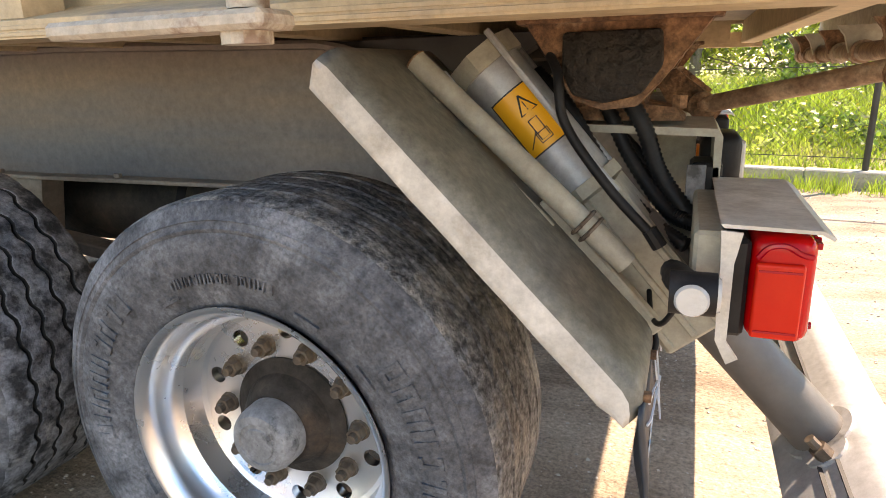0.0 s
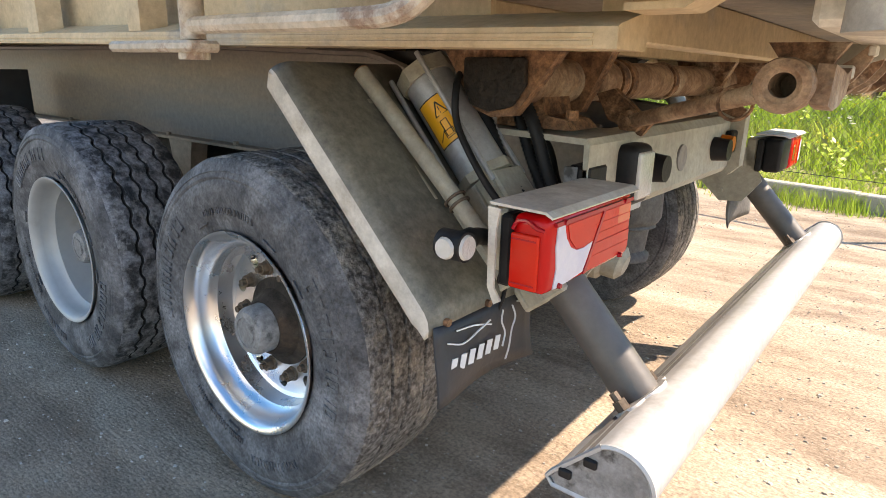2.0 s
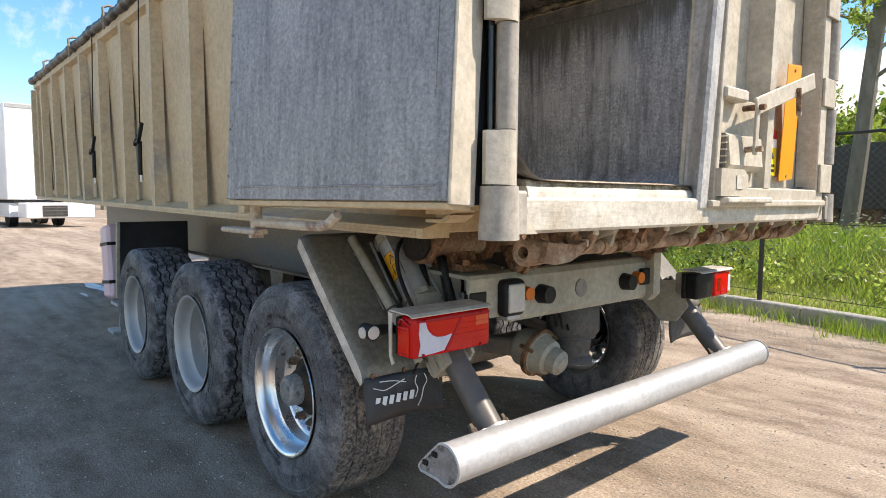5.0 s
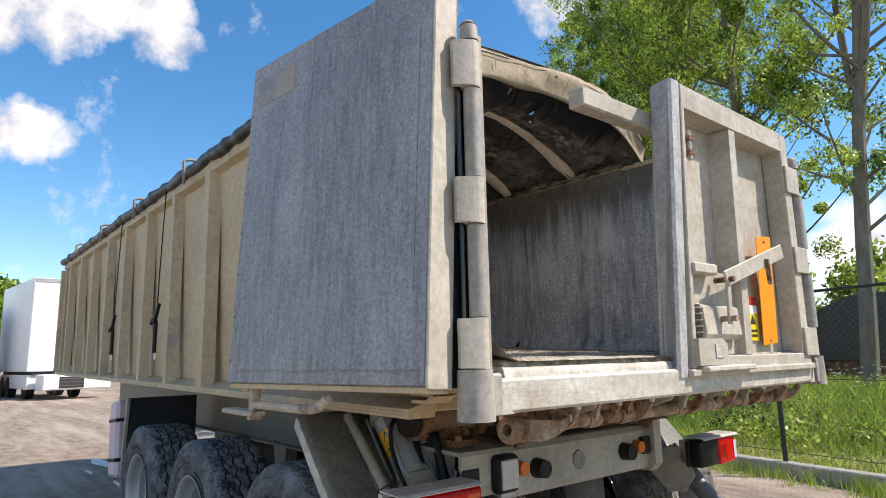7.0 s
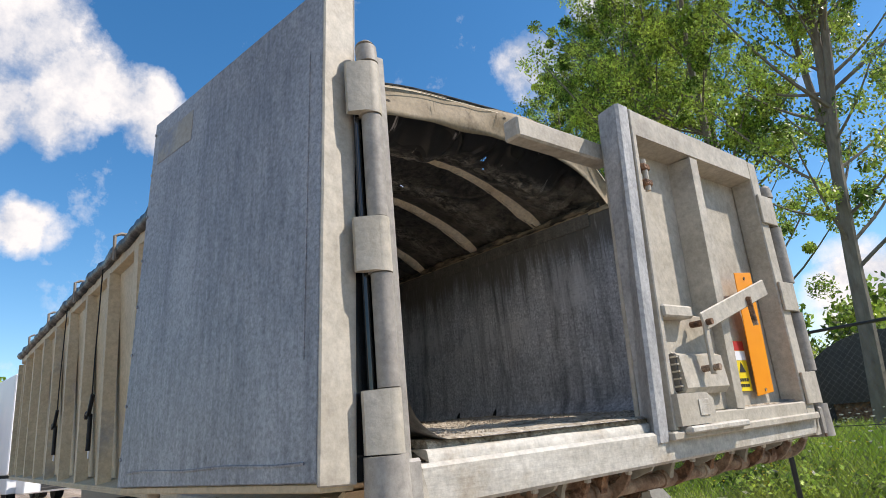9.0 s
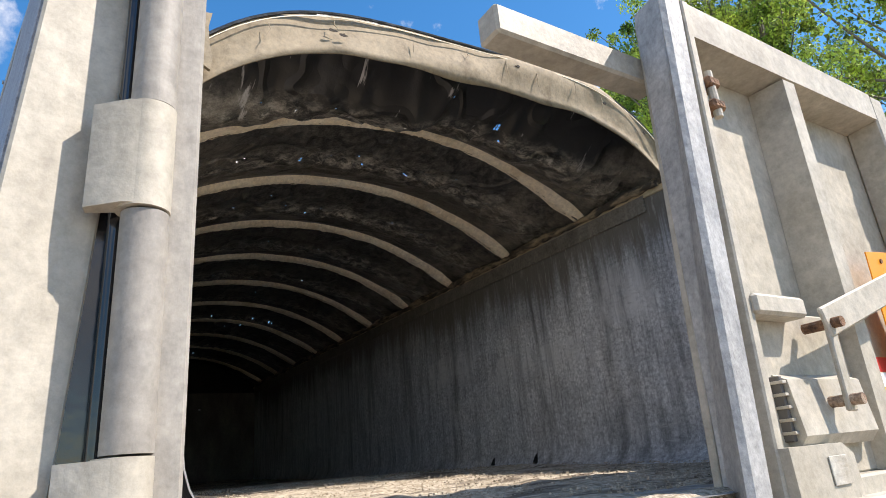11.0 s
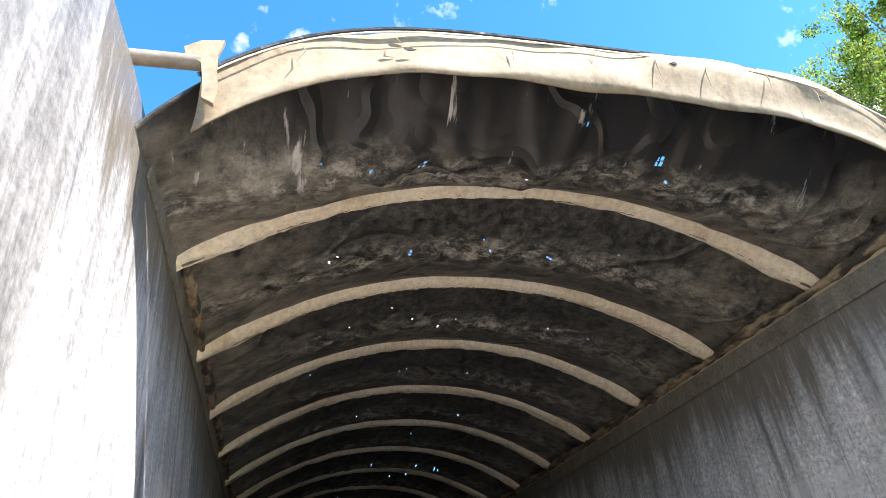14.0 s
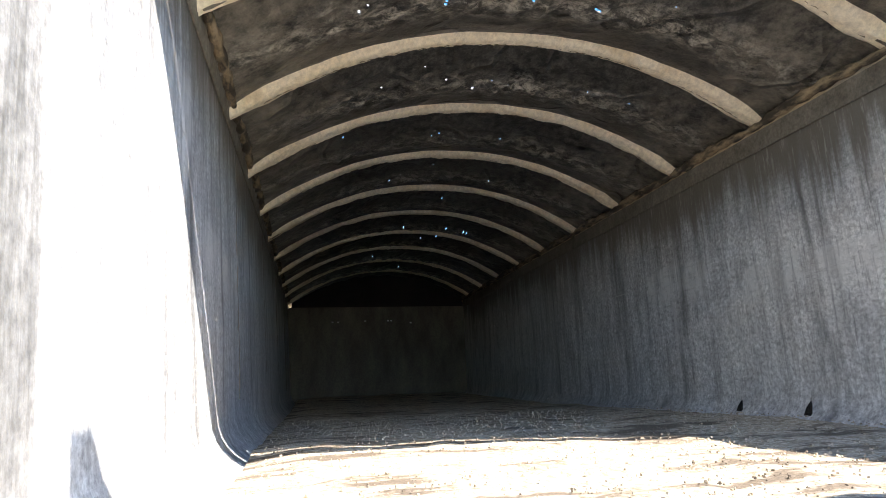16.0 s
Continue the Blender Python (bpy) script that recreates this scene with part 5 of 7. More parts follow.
        for i in range(240):
            x = x0 + (-7.96 - x0) * i / 239
            k = ((x + 1.53) / 0.695) % 1.0
            pts.append((x, s * ((1.108 if s > 0 else 1.165) + 0.008 * noise.noise((x * 6, s, 2))), 2.803 - 0.028 * (s < 0) + rise(x) * 0.9 + 0.016 * math.sin(math.pi * k) + 0.008 * noise.noise((x * 9, 1, s))))
            rs.append(0.013 + 0.011 * math.sin(math.pi * k) + 0.007 * noise.noise((x * 16, 6, s)))
        tube(bm, pts, rs, 8)
        for i, v in enumerate(bm.verts):
            v.co.z += 0.005 * math.sin(v.co.x * 60 + (i % 8) * 0.8)
        part("tarp_hem", bm, HEM, trailer, "soiled rolled hem of the tarpaulin", smooth=True, sharp=70)
        for x in (-1.55, -2.95, -4.35, -5.75, -7.2):
            bm = nbm()
            tube(bm, [(x, s * 1.335, 2.70 + rise(x)), (x, s * 1.338, 2.865 + rise(x)), (x, s * 1.30, 2.885 + rise(x)), (x, s * 1.22, 2.88 + rise(x))], 0.012, 6)
            part("tarp_hook", bm, CHASSIS, trailer)
    # torn corner of the valance and the end of the hoop tube
    bm = nbm()
    v = [(-1.085, 2.975), (-1.035, 2.985), (-1.045, 2.93), (-1.040, 2.87), (-1.030, 2.82), (-1.035, 2.775), (-1.062, 2.79), (-1.068, 2.85), (-1.078, 2.90), (-1.115, 2.925), (-1.120, 2.945)]
    prism(bm, v, "x", -0.868, -0.855)
    part("torn_corner", bm, CANVAS, trailer, "torn pale canvas corner")
    bm = nbm()
    cyl(bm, (-0.872, -1.235, 2.905), (-0.872, -1.08, 2.915), 0.019, seg=12)
    part("hoop_end", bm, CHASSIS, trailer, smooth=True)


tarp()


# ---------------------------------------------------------------- straps on the side
def strap(x, z_low):
    bm = nbm()
    tube(bm, [(x, -1.30, z_low + 0.10), (x + 0.02, -1.298, 2.2), (x + 0.03, -1.285, 2.80 + rise(x))], 0.005, 6)
    st = part("tension_cord", bm, BLACK, trailer, "black rubber tarpaulin cord with hook", smooth=True)
    bm = nbm()
    cyl(bm, (x, -1.302, z_low), (x, -1.30, z_low + 0.24), 0.015, seg=8)
    part("rubber_end", bm, BLACK, st)
    bm = nbm()
    tube(bm, curve_pts([(x - 0.09, -1.31, z_low + 0.22), (x - 0.03, -1.315, z_low + 0.25), (x + 0.02, -1.315, z_low + 0.24), (x + 0.10, -1.31, z_low + 0.36)], 4), 0.014, 6)
    part("knot", bm, BLACK, st, smooth=True)
    bm = nbm()
    box(bm, x - 0.012, x + 0.012, -1.302, -1.292, z_low - 0.05, z_low, 0.003)
    part("hook", bm, WHITE, st)


strap(-3.587, 1.58)
strap(-5.05, 1.59)


# ---------------------------------------------------------------- running gear
def tyre_profile(tread):
    """(y, r) points round the tyre's section, and for each how far it steps sideways from segment to segment."""
    R = 0.515
    pts = [(-0.150, 0.285), (-0.168, 0.297), (-0.176, 0.315), (-0.183, 0.345), (-0.1885, 0.372), (-0.1925, 0.40), (-0.1905, 0.432), (-0.1885, 0.445), (-0.1862, 0.449), (-0.189, 0.453), (-0.1895, 0.457), (-0.1862, 0.461), (-0.1835, 0.470), (-0.1855, 0.472), (-0.1835, 0.4745), (-0.1805, 0.478), (-0.174, 0.494), (-0.166, 0.5045), (-0.155, 0.510)]
    zig = [0.0] * len(pts)
    grooves = (-0.096, -0.032, 0.032, 0.096)
    for gy in grooves:
        w = 0.0052 if tread else 0.0042
        z = 0.0065 if tread else 0.0035
        d = 0.015 if tread else 0.007
        pts += [(gy - w - 0.002, R), (gy - w, R - 0.002), (gy - w * 0.6, R - d), (gy + w * 0.6, R - d), (gy + w, R - 0.002), (gy + w + 0.002, R)]
        zig += [z] * 6
    half = [(-y, r) for y, r in pts[:19]][::-1]
    return pts + half, zig + [0.0] * 19


def tyre_mesh(tread):
    prof, zig = tyre_profile(tread)
    bm = nbm()
    seg = 144
    rings = []
    for k in range(seg):
        a = 2 * math.pi * k / seg
        s = (-1, -0.9, 1, 0.9)[k % 4] if tread else noise.noise((math.cos(a) * 26, math.sin(a) * 26, 0)) * 2
        ring = []
        for (y, r), z in zip(prof, zig):
            lug = 0.0
            if tread and r > 0.485 and 0.112 < abs(y) < 0.18 and k % 4 == 0:
                lug = 0.005
            if 0.455 < r < 0.49 and k % 12 == 0 and not tread:
                lug = -0.001
            wear = 0.0025 * noise.noise((math.cos(a) * 6, y * 18, math.sin(a) * 6)) if r > 0.49 else 0.0
            ring.append(bm.verts.new(((r - lug + wear) * math.cos(a), y + z * s, (r - lug + wear) * math.sin(a))))
        rings.append(ring)
    n = len(prof)
    for k in range(seg):
        a, b = rings[k], rings[(k + 1) % seg]
        for i in range(n - 1):
            f = bm.faces.new((a[i], b[i], b[i + 1], a[i + 1]))
            f.smooth = True
            if prof[i][1] > 0.499 and prof[i + 1][1] > 0.499:
                f.material_index = 1
            # groove faces near-black: the shade of the recess put into the colour
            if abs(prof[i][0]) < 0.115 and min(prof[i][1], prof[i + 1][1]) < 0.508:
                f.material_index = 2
    bmesh.ops.recalc_face_normals(bm, faces=bm.faces)
    for e in bm.edges:
        if len(e.link_faces) == 2 and e.calc_face_angle(0) > radians(38):
            e.smooth = False
    me = bpy.data.meshes.new("tyre")
    bm.to_mesh(me)
    bm.free()
    me.materials.append(LUG_SIDE if tread else RUBBER)
    me.materials.append(LUG_TREAD if tread else MUDDY)
    me.materials.append(MATT_BLACK)
    return me


def rim_mesh(mat, deep):
    """Rim with a well, a disc with ten round holes. The outside is towards -y."""
    bm = nbm()
    D = -0.045 if not deep else 0.01
    lathe(bm, [(-0.160, 0.283), (-0.176, 0.292), (-0.184, 0.304), (-0.187, 0.303), (-0.186, 0.296), (-0.178, 0.286), (-0.165, 0.279), (-0.150, 0.276), (-0.125, 0.273), (-0.108, 0.262), (-0.100, 0.252), (D - 0.022, 0.248), (D - 0.006, 0.244), (D, 0.234)], 72)
    outer = [bm.verts.new((0.234 * math.cos(a), D, 0.234 * math.sin(a))) for a in (2 * math.pi * k / 72 for k in range(72))]
    inner = [bm.verts.new((0.10 * math.cos(a), D, 0.10 * math.sin(a))) for a in (2 * math.pi * k / 40 for k in range(40))]
    loops = [outer, inner]
    for h in range(10):
        c = 2 * math.pi * (h + 0.5) / 10
        cx, cz = 0.203 * math.cos(c), 0.203 * math.sin(c)
        loops.append([bm.verts.new((cx + 0.020 * math.cos(q), D, cz + 0.020 * math.sin(q))) for q in (2 * math.pi * k / 14 for k in range(14))])
    es = []
    for lp in loops:
        es += [bm.edges.new((lp[i], lp[(i + 1) % len(lp)])) for i in range(len(lp))]
    bmesh.ops.triangle_fill(bm, edges=es, use_beauty=True, normal=(0, -1, 0))
    for lp in loops[2:]:
        back = [bm.verts.new(v.co + Vector((0, 0.022, 0))) for v in lp]
        for i in range(len(lp)):
            bm.faces.new((lp[i], lp[(i + 1) % len(lp)], back[(i + 1) % len(lp)], back[i]))
    # inner barrel behind the disc
    lathe(bm, [(D + 0.024, 0.236), (0.10, 0.25), (0.16, 0.275), (0.178, 0.285), (0.186, 0.303)], 48)
    for f in bm.faces:
        f.smooth = True
    bm.normal_update()
    for e in bm.edges:
        if len(e.link_faces) == 2 and e.calc_face_angle(0) > radians(40):
            e.smooth = False
    me = bpy.data.meshes.new("rim")
    bm.to_mesh(me)
    bm.free()
    me.materials.append(mat)
    return me, D


def mesh_of(bm, mat, name, smooth=True, sharp=35):
    ob = part(name, bm, mat, None, smooth=smooth, sharp=sharp)
    me = ob.data
    bpy.data.objects.remove(ob)
    return me


TYRE_WORN, TYRE_LUG = tyre_mesh(False), tyre_mesh(True)
bm = nbm()
lathe(bm, [(0.03, 0.142), (-0.050, 0.138), (-0.056, 0.125), (-0.062, 0.108), (-0.100, 0.088), (-0.106, 0.080), (-0.106, 0.06)], 40)
HUB_ME = mesh_of(bm, HUB, "hub")
bm = nbm()
lathe(bm, [(-0.100, 0.0745), (-0.146, 0.0725), (-0.156, 0.069), (-0.165, 0.062), (-0.168, 0.046), (-0.165, 0.044), (-0.165, 0.036), (-0.168, 0.034), (-0.168, 0.001)], 40)
CAP_ME = mesh_of(bm, HUBCAP, "hub_cap")
bm = nbm()
cyl(bm, (0, 0, 0), (0, -0.008, 0), 0.024, 0.022, seg=12)
cyl(bm, (0, -0.008, 0), (0, -0.028, 0), 0.0195, 0.0185, seg=6)
cyl(bm, (0, -0.028, 0), (0, -0.042, 0), 0.011, 0.010, seg=10)
NUT_ME = mesh_of(bm, NUT, "wheel_nut", smooth=False)


def sidewall_marks():
    """Raised plain blocks and thin rings on the sidewall, in place of the moulded lettering."""
    bm = nbm()

    def block(r0, r1, a0, a1, y, lean=0.0):
        n = 3
        front = []
        for r in (r0, r1):
            for k in range(n + 1):
                a = radians(a0 + (a1 - a0) * k / n + (lean if r == r1 else 0.0))
                front.append((r * math.cos(a), r * math.sin(a)))
        vs = [bm.verts.new((px, y, pz)) for px, pz in front]
        ws = [bm.verts.new((px * 1.002, y + 0.010, pz * 1.002)) for px, pz in front]
        loop = list(range(n + 1)) + list(range(2 * n + 1, n, -1))
        bm.faces.new([vs[i] for i in loop])
        for p, q in zip(loop, loop[1:] + loop[:1]):
            bm.faces.new((vs[p], ws[p], ws[q], vs[q]))
    rng = random.Random(12)
    for start, count, r0, r1, y, step in ((20, 9, 0.372, 0.420, -0.1945, 6.2), (112, 13, 0.352, 0.372, -0.1915, 3.0), (170, 9, 0.372, 0.420, -0.1945, 6.2), (262, 14, 0.352, 0.372, -0.1915, 3.0), (310, 8, 0.385, 0.412, -0.1945, 4.4)):
        for k in range(count):
            a = start + step * k
            w = step * rng.uniform(0.16, 0.24)
            block(r0, r1, a, a + w, y, rng.uniform(-0.6, 0.6))
            if rng.random() < 0.75:
                block(r0, r1, a + step * 0.5, a + step * 0.5 + w, y)
            if rng.random() < 0.6:
                block(r1 - (r1 - r0) * 0.2, r1, a + w, a + step * 0.5, y)
            if rng.random() < 0.5:
                block(r0, r0 + (r1 - r0) * 0.2, a + w, a + step * 0.5, y)
    for a in (70, 95, 150, 240, 290):
        block(0.332, 0.338, a, a + 9, -0.187)
    bmesh.ops.recalc_face_normals(bm, faces=bm.faces)
    return mesh_of(bm, RUBBER, "raised_lettering", smooth=False)


MARKS_ME = sidewall_marks()


def wheel(x, s, tyre, rim_mat):
    rim, D = RIMS[rim_mat]
    base = pose(x, s * 1.10, 0.508) if s < 0 else pose(x, s * 1.10, 0.508, 0, 0, 180)
    turn = 37 * x % 90
    w = shared("wheel", rim, trailer, base @ pose(0, 0, 0, 0, turn, 0))
    shared("tyre", tyre, w, pose(0, 0, 0))
    tagged(shared("raised_lettering", MARKS_ME, w, pose(0, 0, 0)), kind="stuff")
    off = D + 0.045
    shared("hub", HUB_ME, w, pose(0, off, 0))
    shared("hub_cap", CAP_ME, w, pose(0, off, 0))
    for k in range(10):
        a = 2 * math.pi * k / 10
        shared("wheel_nut", NUT_ME, w, pose(0.1675 * math.cos(a), D, 0.1675 * math.sin(a)))
    return w


RIMS = {"polished": rim_mesh(POLISHED, False), "painted": rim_mesh(RIM_PAINT, True)}
for i, x in enumerate((-1.42, -2.685, -3.95)):
    for s in (-1, 1):
        wheel(x, s, TYRE_WORN if i == 0 else TYRE_LUG, "polished" if i == 0 else "painted")


def chassis():
    for s in (-1, 1):
        bm = nbm()
        prism(bm, [(-8.3, 1.342), (-2.70, 1.336), (-1.631, 1.303), (-1.353, 1.221), (-1.10, 1.14), (-0.72, 1.10), (-0.72, 0.90), (-1.1, 0.90), (-8.3, 0.90)], "y", s * 0.50, s * 0.512)
        part("chassis_web", bm, WEB, trailer, "deep dusty grey-brown chassis beam")
        bm = nbm()
        prism(bm, [(-8.3, 1.315), (-0.98, 1.315), (-1.25, 1.16), (-1.56, 1.22), (-8.3, 1.25)], "y", s * 0.40, s * 0.48)
        part("subframe", bm, DARK, trailer, "dark subframe between chassis and body")
        bm = nbm()
        box(bm, -8.3, -0.72, s * 0.44, s * 0.575, 0.885, 0.90, 0.003)
        part("lower_flange", bm, CHASSIS, trailer)
        bm = nbm()
        tube(bm, [(-8.3, s * 0.525, 1.345), (-2.70, s * 0.525, 1.338), (-1.66, s * 0.525, 1.308), (-1.58, s * 0.525, 1.292), (-1.353, s * 0.525, 1.221), (-1.10, s * 0.525, 1.143), (-0.72, s * 0.525, 1.10)], 0.014, 6)
        part("upper_flange", bm, WEB, trailer)
        for k in range(10):
            x = -1.9 - 0.6 * k
            bm = nbm()
            cyl(bm, (x, s * 0.55, 0.90), (x, s * 0.55, 0.915), 0.014, seg=6)
            part("bolt", bm, CHASSIS, trailer)
        for x in (-2.685, -3.95, -1.42):
            bm = nbm()
            prism(bm, [(x - 0.42, 0.885), (x - 0.20, 0.885), (x - 0.26, 0.62), (x - 0.36, 0.62)], "y", s * 0.46, s * 0.55)
            part("spring_hanger", bm, CHASSIS, trailer)
            bm = nbm()
            bar(bm, (x - 0.32, s * 0.50, 0.65), (x + 0.42, s * 0.50, 0.56), 0.09, 0.05, 0.006)
            part("trailing_arm", bm, CHASSIS, trailer)
    for x in (-1.42, -2.685, -3.95):
        bm = nbm()
        cyl(bm, (x, -0.92, 0.508), (x, 0.92, 0.508), 0.07, seg=20)
        part("axle", bm, CHASSIS, trailer, smooth=True)
        for s in (-1, 1):
            bm = nbm()
            cyl(bm, (x, s * 0.80, 0.508), (x, s * 0.90, 0.508), 0.20, seg=28)
            part("brake_drum", bm, HUB, trailer, smooth=True)
    for x in (-2.2, -4.6, -6.5):
        bm = nbm()
        box(bm, x - 0.05, x + 0.05, -0.5, 0.5, 0.95, 1.15, 0.006)
        part("cross_member", bm, CHASSIS, trailer)
    # rear cross beam with plate ends
    bm = nbm()
    prism(bm, [(-0.72, 1.10), (-0.66, 1.10), (-0.635, 1.075), (-0.625, 0.90), (-0.64, 0.875), (-0.72, 0.875)], "y", -0.56, 0.53)
    part("rear_beam", bm, CROSS, trailer, "dusty beige rear cross beam")
    bm = nbm()
    prism(bm, [(-0.90, 1.115), (-0.60, 1.105), (-0.59, 1.09), (-0.59, 0.92), (-0.60, 0.92), (-0.605, 1.09), (-0.90, 1.10)], "y", -0.86, -0.57)
    part("bearing_plate", bm, CROSS, trailer)
    bm = nbm()
    prism(bm, [(-0.78, 1.13), (-0.58, 1.13), (-0.58, 0.90), (-0.62, 0.86), (-0.78, 0.86)], "y", 0.531, 0.60)
    part("beam_end_plate", bm, CROSS, trailer)
    for s in (-1, 1):
        bm = nbm()
        prism(bm, [(-0.86, 0.92), (-0.62, 0.95), (-0.55, 0.80), (-0.62, 0.70), (-0.72, 0.69), (-0.84, 0.80)], "y", s * 0.86, s * 0.875)
        part("bumper_bracket", bm, CROSS, trailer)
        for x, z in ((-0.65, 0.86), (-0.72, 0.74), (-0.80, 0.82)):
            bm = nbm()
            cyl(bm, (x, s * 0.845, z), (x, s * 0.86, z), 0.014, seg=6)
            part("bolt", bm, CROSS, trailer)
    # round marks and lamps on the beam
    for y in (-0.06,):
        bm = nbm()
        cyl(bm, (-0.632, y, 0.985), (-0.624, y, 0.985), 0.045, seg=24)
        part("dirt_ring", bm, CHASSIS, trailer)
    for y in (-0.365, 0.315):
        bm = nbm()
        cyl(bm, (-0.63, y, 0.985), (-0.57, y, 0.985), 0.046, 0.040, seg=22)
        part("rubber_buffer", bm, BLACK, trailer, smooth=True)
    for y in (-0.485, 0.42):
        bm = nbm()
        cyl(bm, (-0.63, y, 1.0), (-0.585, y, 1.0), 0.034, 0.030, seg=20)
        part("marker_lamp", bm, AMBER, trailer, "round amber marker lamp", smooth=True)
    bm = nbm()
    box(bm, -0.632, -0.60, 0.46, 0.53, 0.955, 1.045, 0.006)
    part("lamp_guard", bm, BLACK, trailer)


chassis()


def crumbled(bm, amp=0.004, scale=30):
    """Uneven, flaking edges."""
    for v in bm.verts:
        p = v.co * scale
        v.co += Vector((noise.noise(p), noise.noise(p + Vector((9, 0, 0))), noise.noise(p + Vector((0, 9, 0))))) * amp


def underbody():
    """Gear between the beams, coloured dark for grime and under-floor shade: air tanks and a closing plate under the
    floor.
    """
    bm = nbm()
    prism(bm, [(-8.3, 1.25), (-1.0, 1.25), (-1.0, 1.32), (-8.3, 1.45)], "y", -0.39, 0.39)
    part("floor_subframe", bm, UNDER, trailer, "grimy frame under the floor, darkened as shade")
    for y, z in ((-0.22, 0.74), (0.24, 0.72)):
        bm = nbm()
        cyl(bm, (-4.5, y, z), (-1.95, y, z), 0.17, seg=24)
        tank = part("air_tank", bm, UNDER, trailer, "long grimy air tank between the axles, darkened as shade", smooth=True)
        for x in (-4.0, -3.2, -2.4):
            bm = nbm()
            cyl(bm, (x - 0.02, y, z), (x + 0.02, y, z), 0.174, seg=24)
            part("tank_strap", bm, MATT_BLACK, tank, smooth=True)


underbody()


EYE = Vector((-0.625, -0.537, 1.129))               # where the push rod is bolted to its arm


def tipping_hinge():
    bm = nbm()
    cyl(bm, (-0.79, -0.96, 1.232), (-0.79, 0.96, 1.232), 0.058, seg=28)
    part("hinge_shaft", bm, SHAFT, trailer, "rusty tipping hinge shaft", smooth=True)
    for s in (-1, 1):
        bm = nbm()
        prism(bm, [(-0.875, 1.285), (-0.705, 1.285), (-0.70, 1.225), (-0.735, 1.175), (-0.80, 1.160), (-0.855, 1.175), (-0.875, 1.215)], "y", s * 0.966, s * 0.985)
        bmesh.ops.bevel(bm, geom=list(bm.edges), offset=0.008, segments=2, affect="EDGES", profile=0.5)
        part("shaft_end", bm, GREASE, trailer, "greasy black shaft end", smooth=True)
        bm = nbm()
        prism(bm, [(-0.955, 1.312), (-0.90, 1.235), (-0.855, 1.165), (-0.80, 1.146), (-0.745, 1.152), (-0.70, 1.20), (-0.625, 1.30), (-0.62, 1.312)], "y", s * 0.93, s * 0.965)
        crumbled(bm)
        lug = part("hinge_lug", bm, RUST, trailer)
        bm = nbm()
        box(bm, -0.96, -0.61, s * 0.915, s * 0.985, 1.300, 1.318, 0.003)
        crumbled(bm)
        part("lug_flange", bm, RUST, lug)
        bm = nbm()
        prism(bm, [(-0.90, 1.31), (-0.84, 1.15), (-0.74, 1.15), (-0.66, 1.31)], "y", s * 0.58, s * 0.62)
        crumbled(bm)
        part("hinge_lug", bm, RUST, trailer)
        bm = nbm()
        prism(bm, [(-0.88, 1.117), (-0.66, 1.117), (-0.68, 1.142), (-0.735, 1.15), (-0.75, 1.20), (-0.83, 1.20), (-0.845, 1.15), (-0.88, 1.142)], "y", s * 0.68, s * 0.82)
        crumbled(bm)
        saddle = part("bearing_saddle", bm, RUST, trailer)
        for x in (-0.865, -0.672):
            bm = nbm()
            cyl(bm, (x, s * 0.80, 1.14), (x, s * 0.80, 1.165), 0.016, seg=6)
            part("bolt", bm, RUST, saddle)
        bm = nbm()
        prism(bm, [(-0.74, 1.20), (-0.69, 1.215), (-0.575, 1.125), (-0.60, 1.09), (-0.70, 1.13)], "y", s * 0.50, s * 0.525)
        crumbled(bm)
        part("link_plate", bm, RUST, trailer)
    for y in (-0.35, -0.28, 0.1):
        bm = nbm()
        cyl(bm, (-0.79, y - 0.02, 1.232), (-0.79, y + 0.02, 1.232), 0.066, seg=28)
        part("shaft_collar", bm, RUST, trailer, smooth=True)
    # door locking shaft across the rear
    bm = nbm()
    cyl(bm, (-0.182, -0.86, 1.243), (-0.182, 1.24, 1.243), 0.027, seg=20)
    lock = part("locking_shaft", bm, SHAFT, trailer, "rusty shaft across the rear under the sill", smooth=True)
    bm = nbm()
    lathe(bm, [(-0.02, 0.022), (-0.12, 0.022), (-0.127, 0.032), (-0.124, 0.046), (-0.115, 0.049), (-0.04, 0.046), (0.03, 0.032), (0.03, 0.02)], 28)
    crumbled(bm, 0.0015)
    bmesh.ops.translate(bm, vec=(-0.182, -0.868, 1.240), verts=bm.verts)
    part("shaft_eye", bm, SHAFT, lock, smooth=True)
    bm = nbm()
    prism(bm, [(-0.96, 1.208), (-0.90, 1.198), (-0.82, 1.203), (-0.76, 1.225), (-0.715, 1.262), (-0.728, 1.275), (-0.78, 1.262), (-0.86, 1.270), (-0.94, 1.278)], "x", -0.140, -0.112)
    crumbled(bm, 0.002, 25)
    lever = part("shaft_lever", bm, SHAFT, lock, "brown rusty crank lever")
    bm = nbm()
    box(bm, -0.144, -0.108, -0.728, -0.706, 1.252, 1.280, 0.005)
    part("lever_tip", bm, SILL, lever, "bright worn tip")
    for y, w, pale in ((-0.78, 0.016, False), (-0.52, 0.010, True), (-0.30, 0.018, False), (0.13, 0.012, True), (0.44, 0.016, False), (0.74, 0.012, True), (1.02, 0.016, False), (1.20, 0.012, True)):
        m = CROSS if pale else RUST
        bm = nbm()                                  # hanger plate from the sill down round the shaft
        prism(bm, [(-0.255, 1.320), (-0.115, 1.320), (-0.135, 1.285), (-0.148, 1.245), (-0.158, 1.220), (-0.182, 1.208), (-0.208, 1.220), (-0.218, 1.248), (-0.232, 1.29)], "y", y - w, y + w)
        crumbled(bm, 0.002, 25)
        part("shaft_hanger", bm, m, lock)
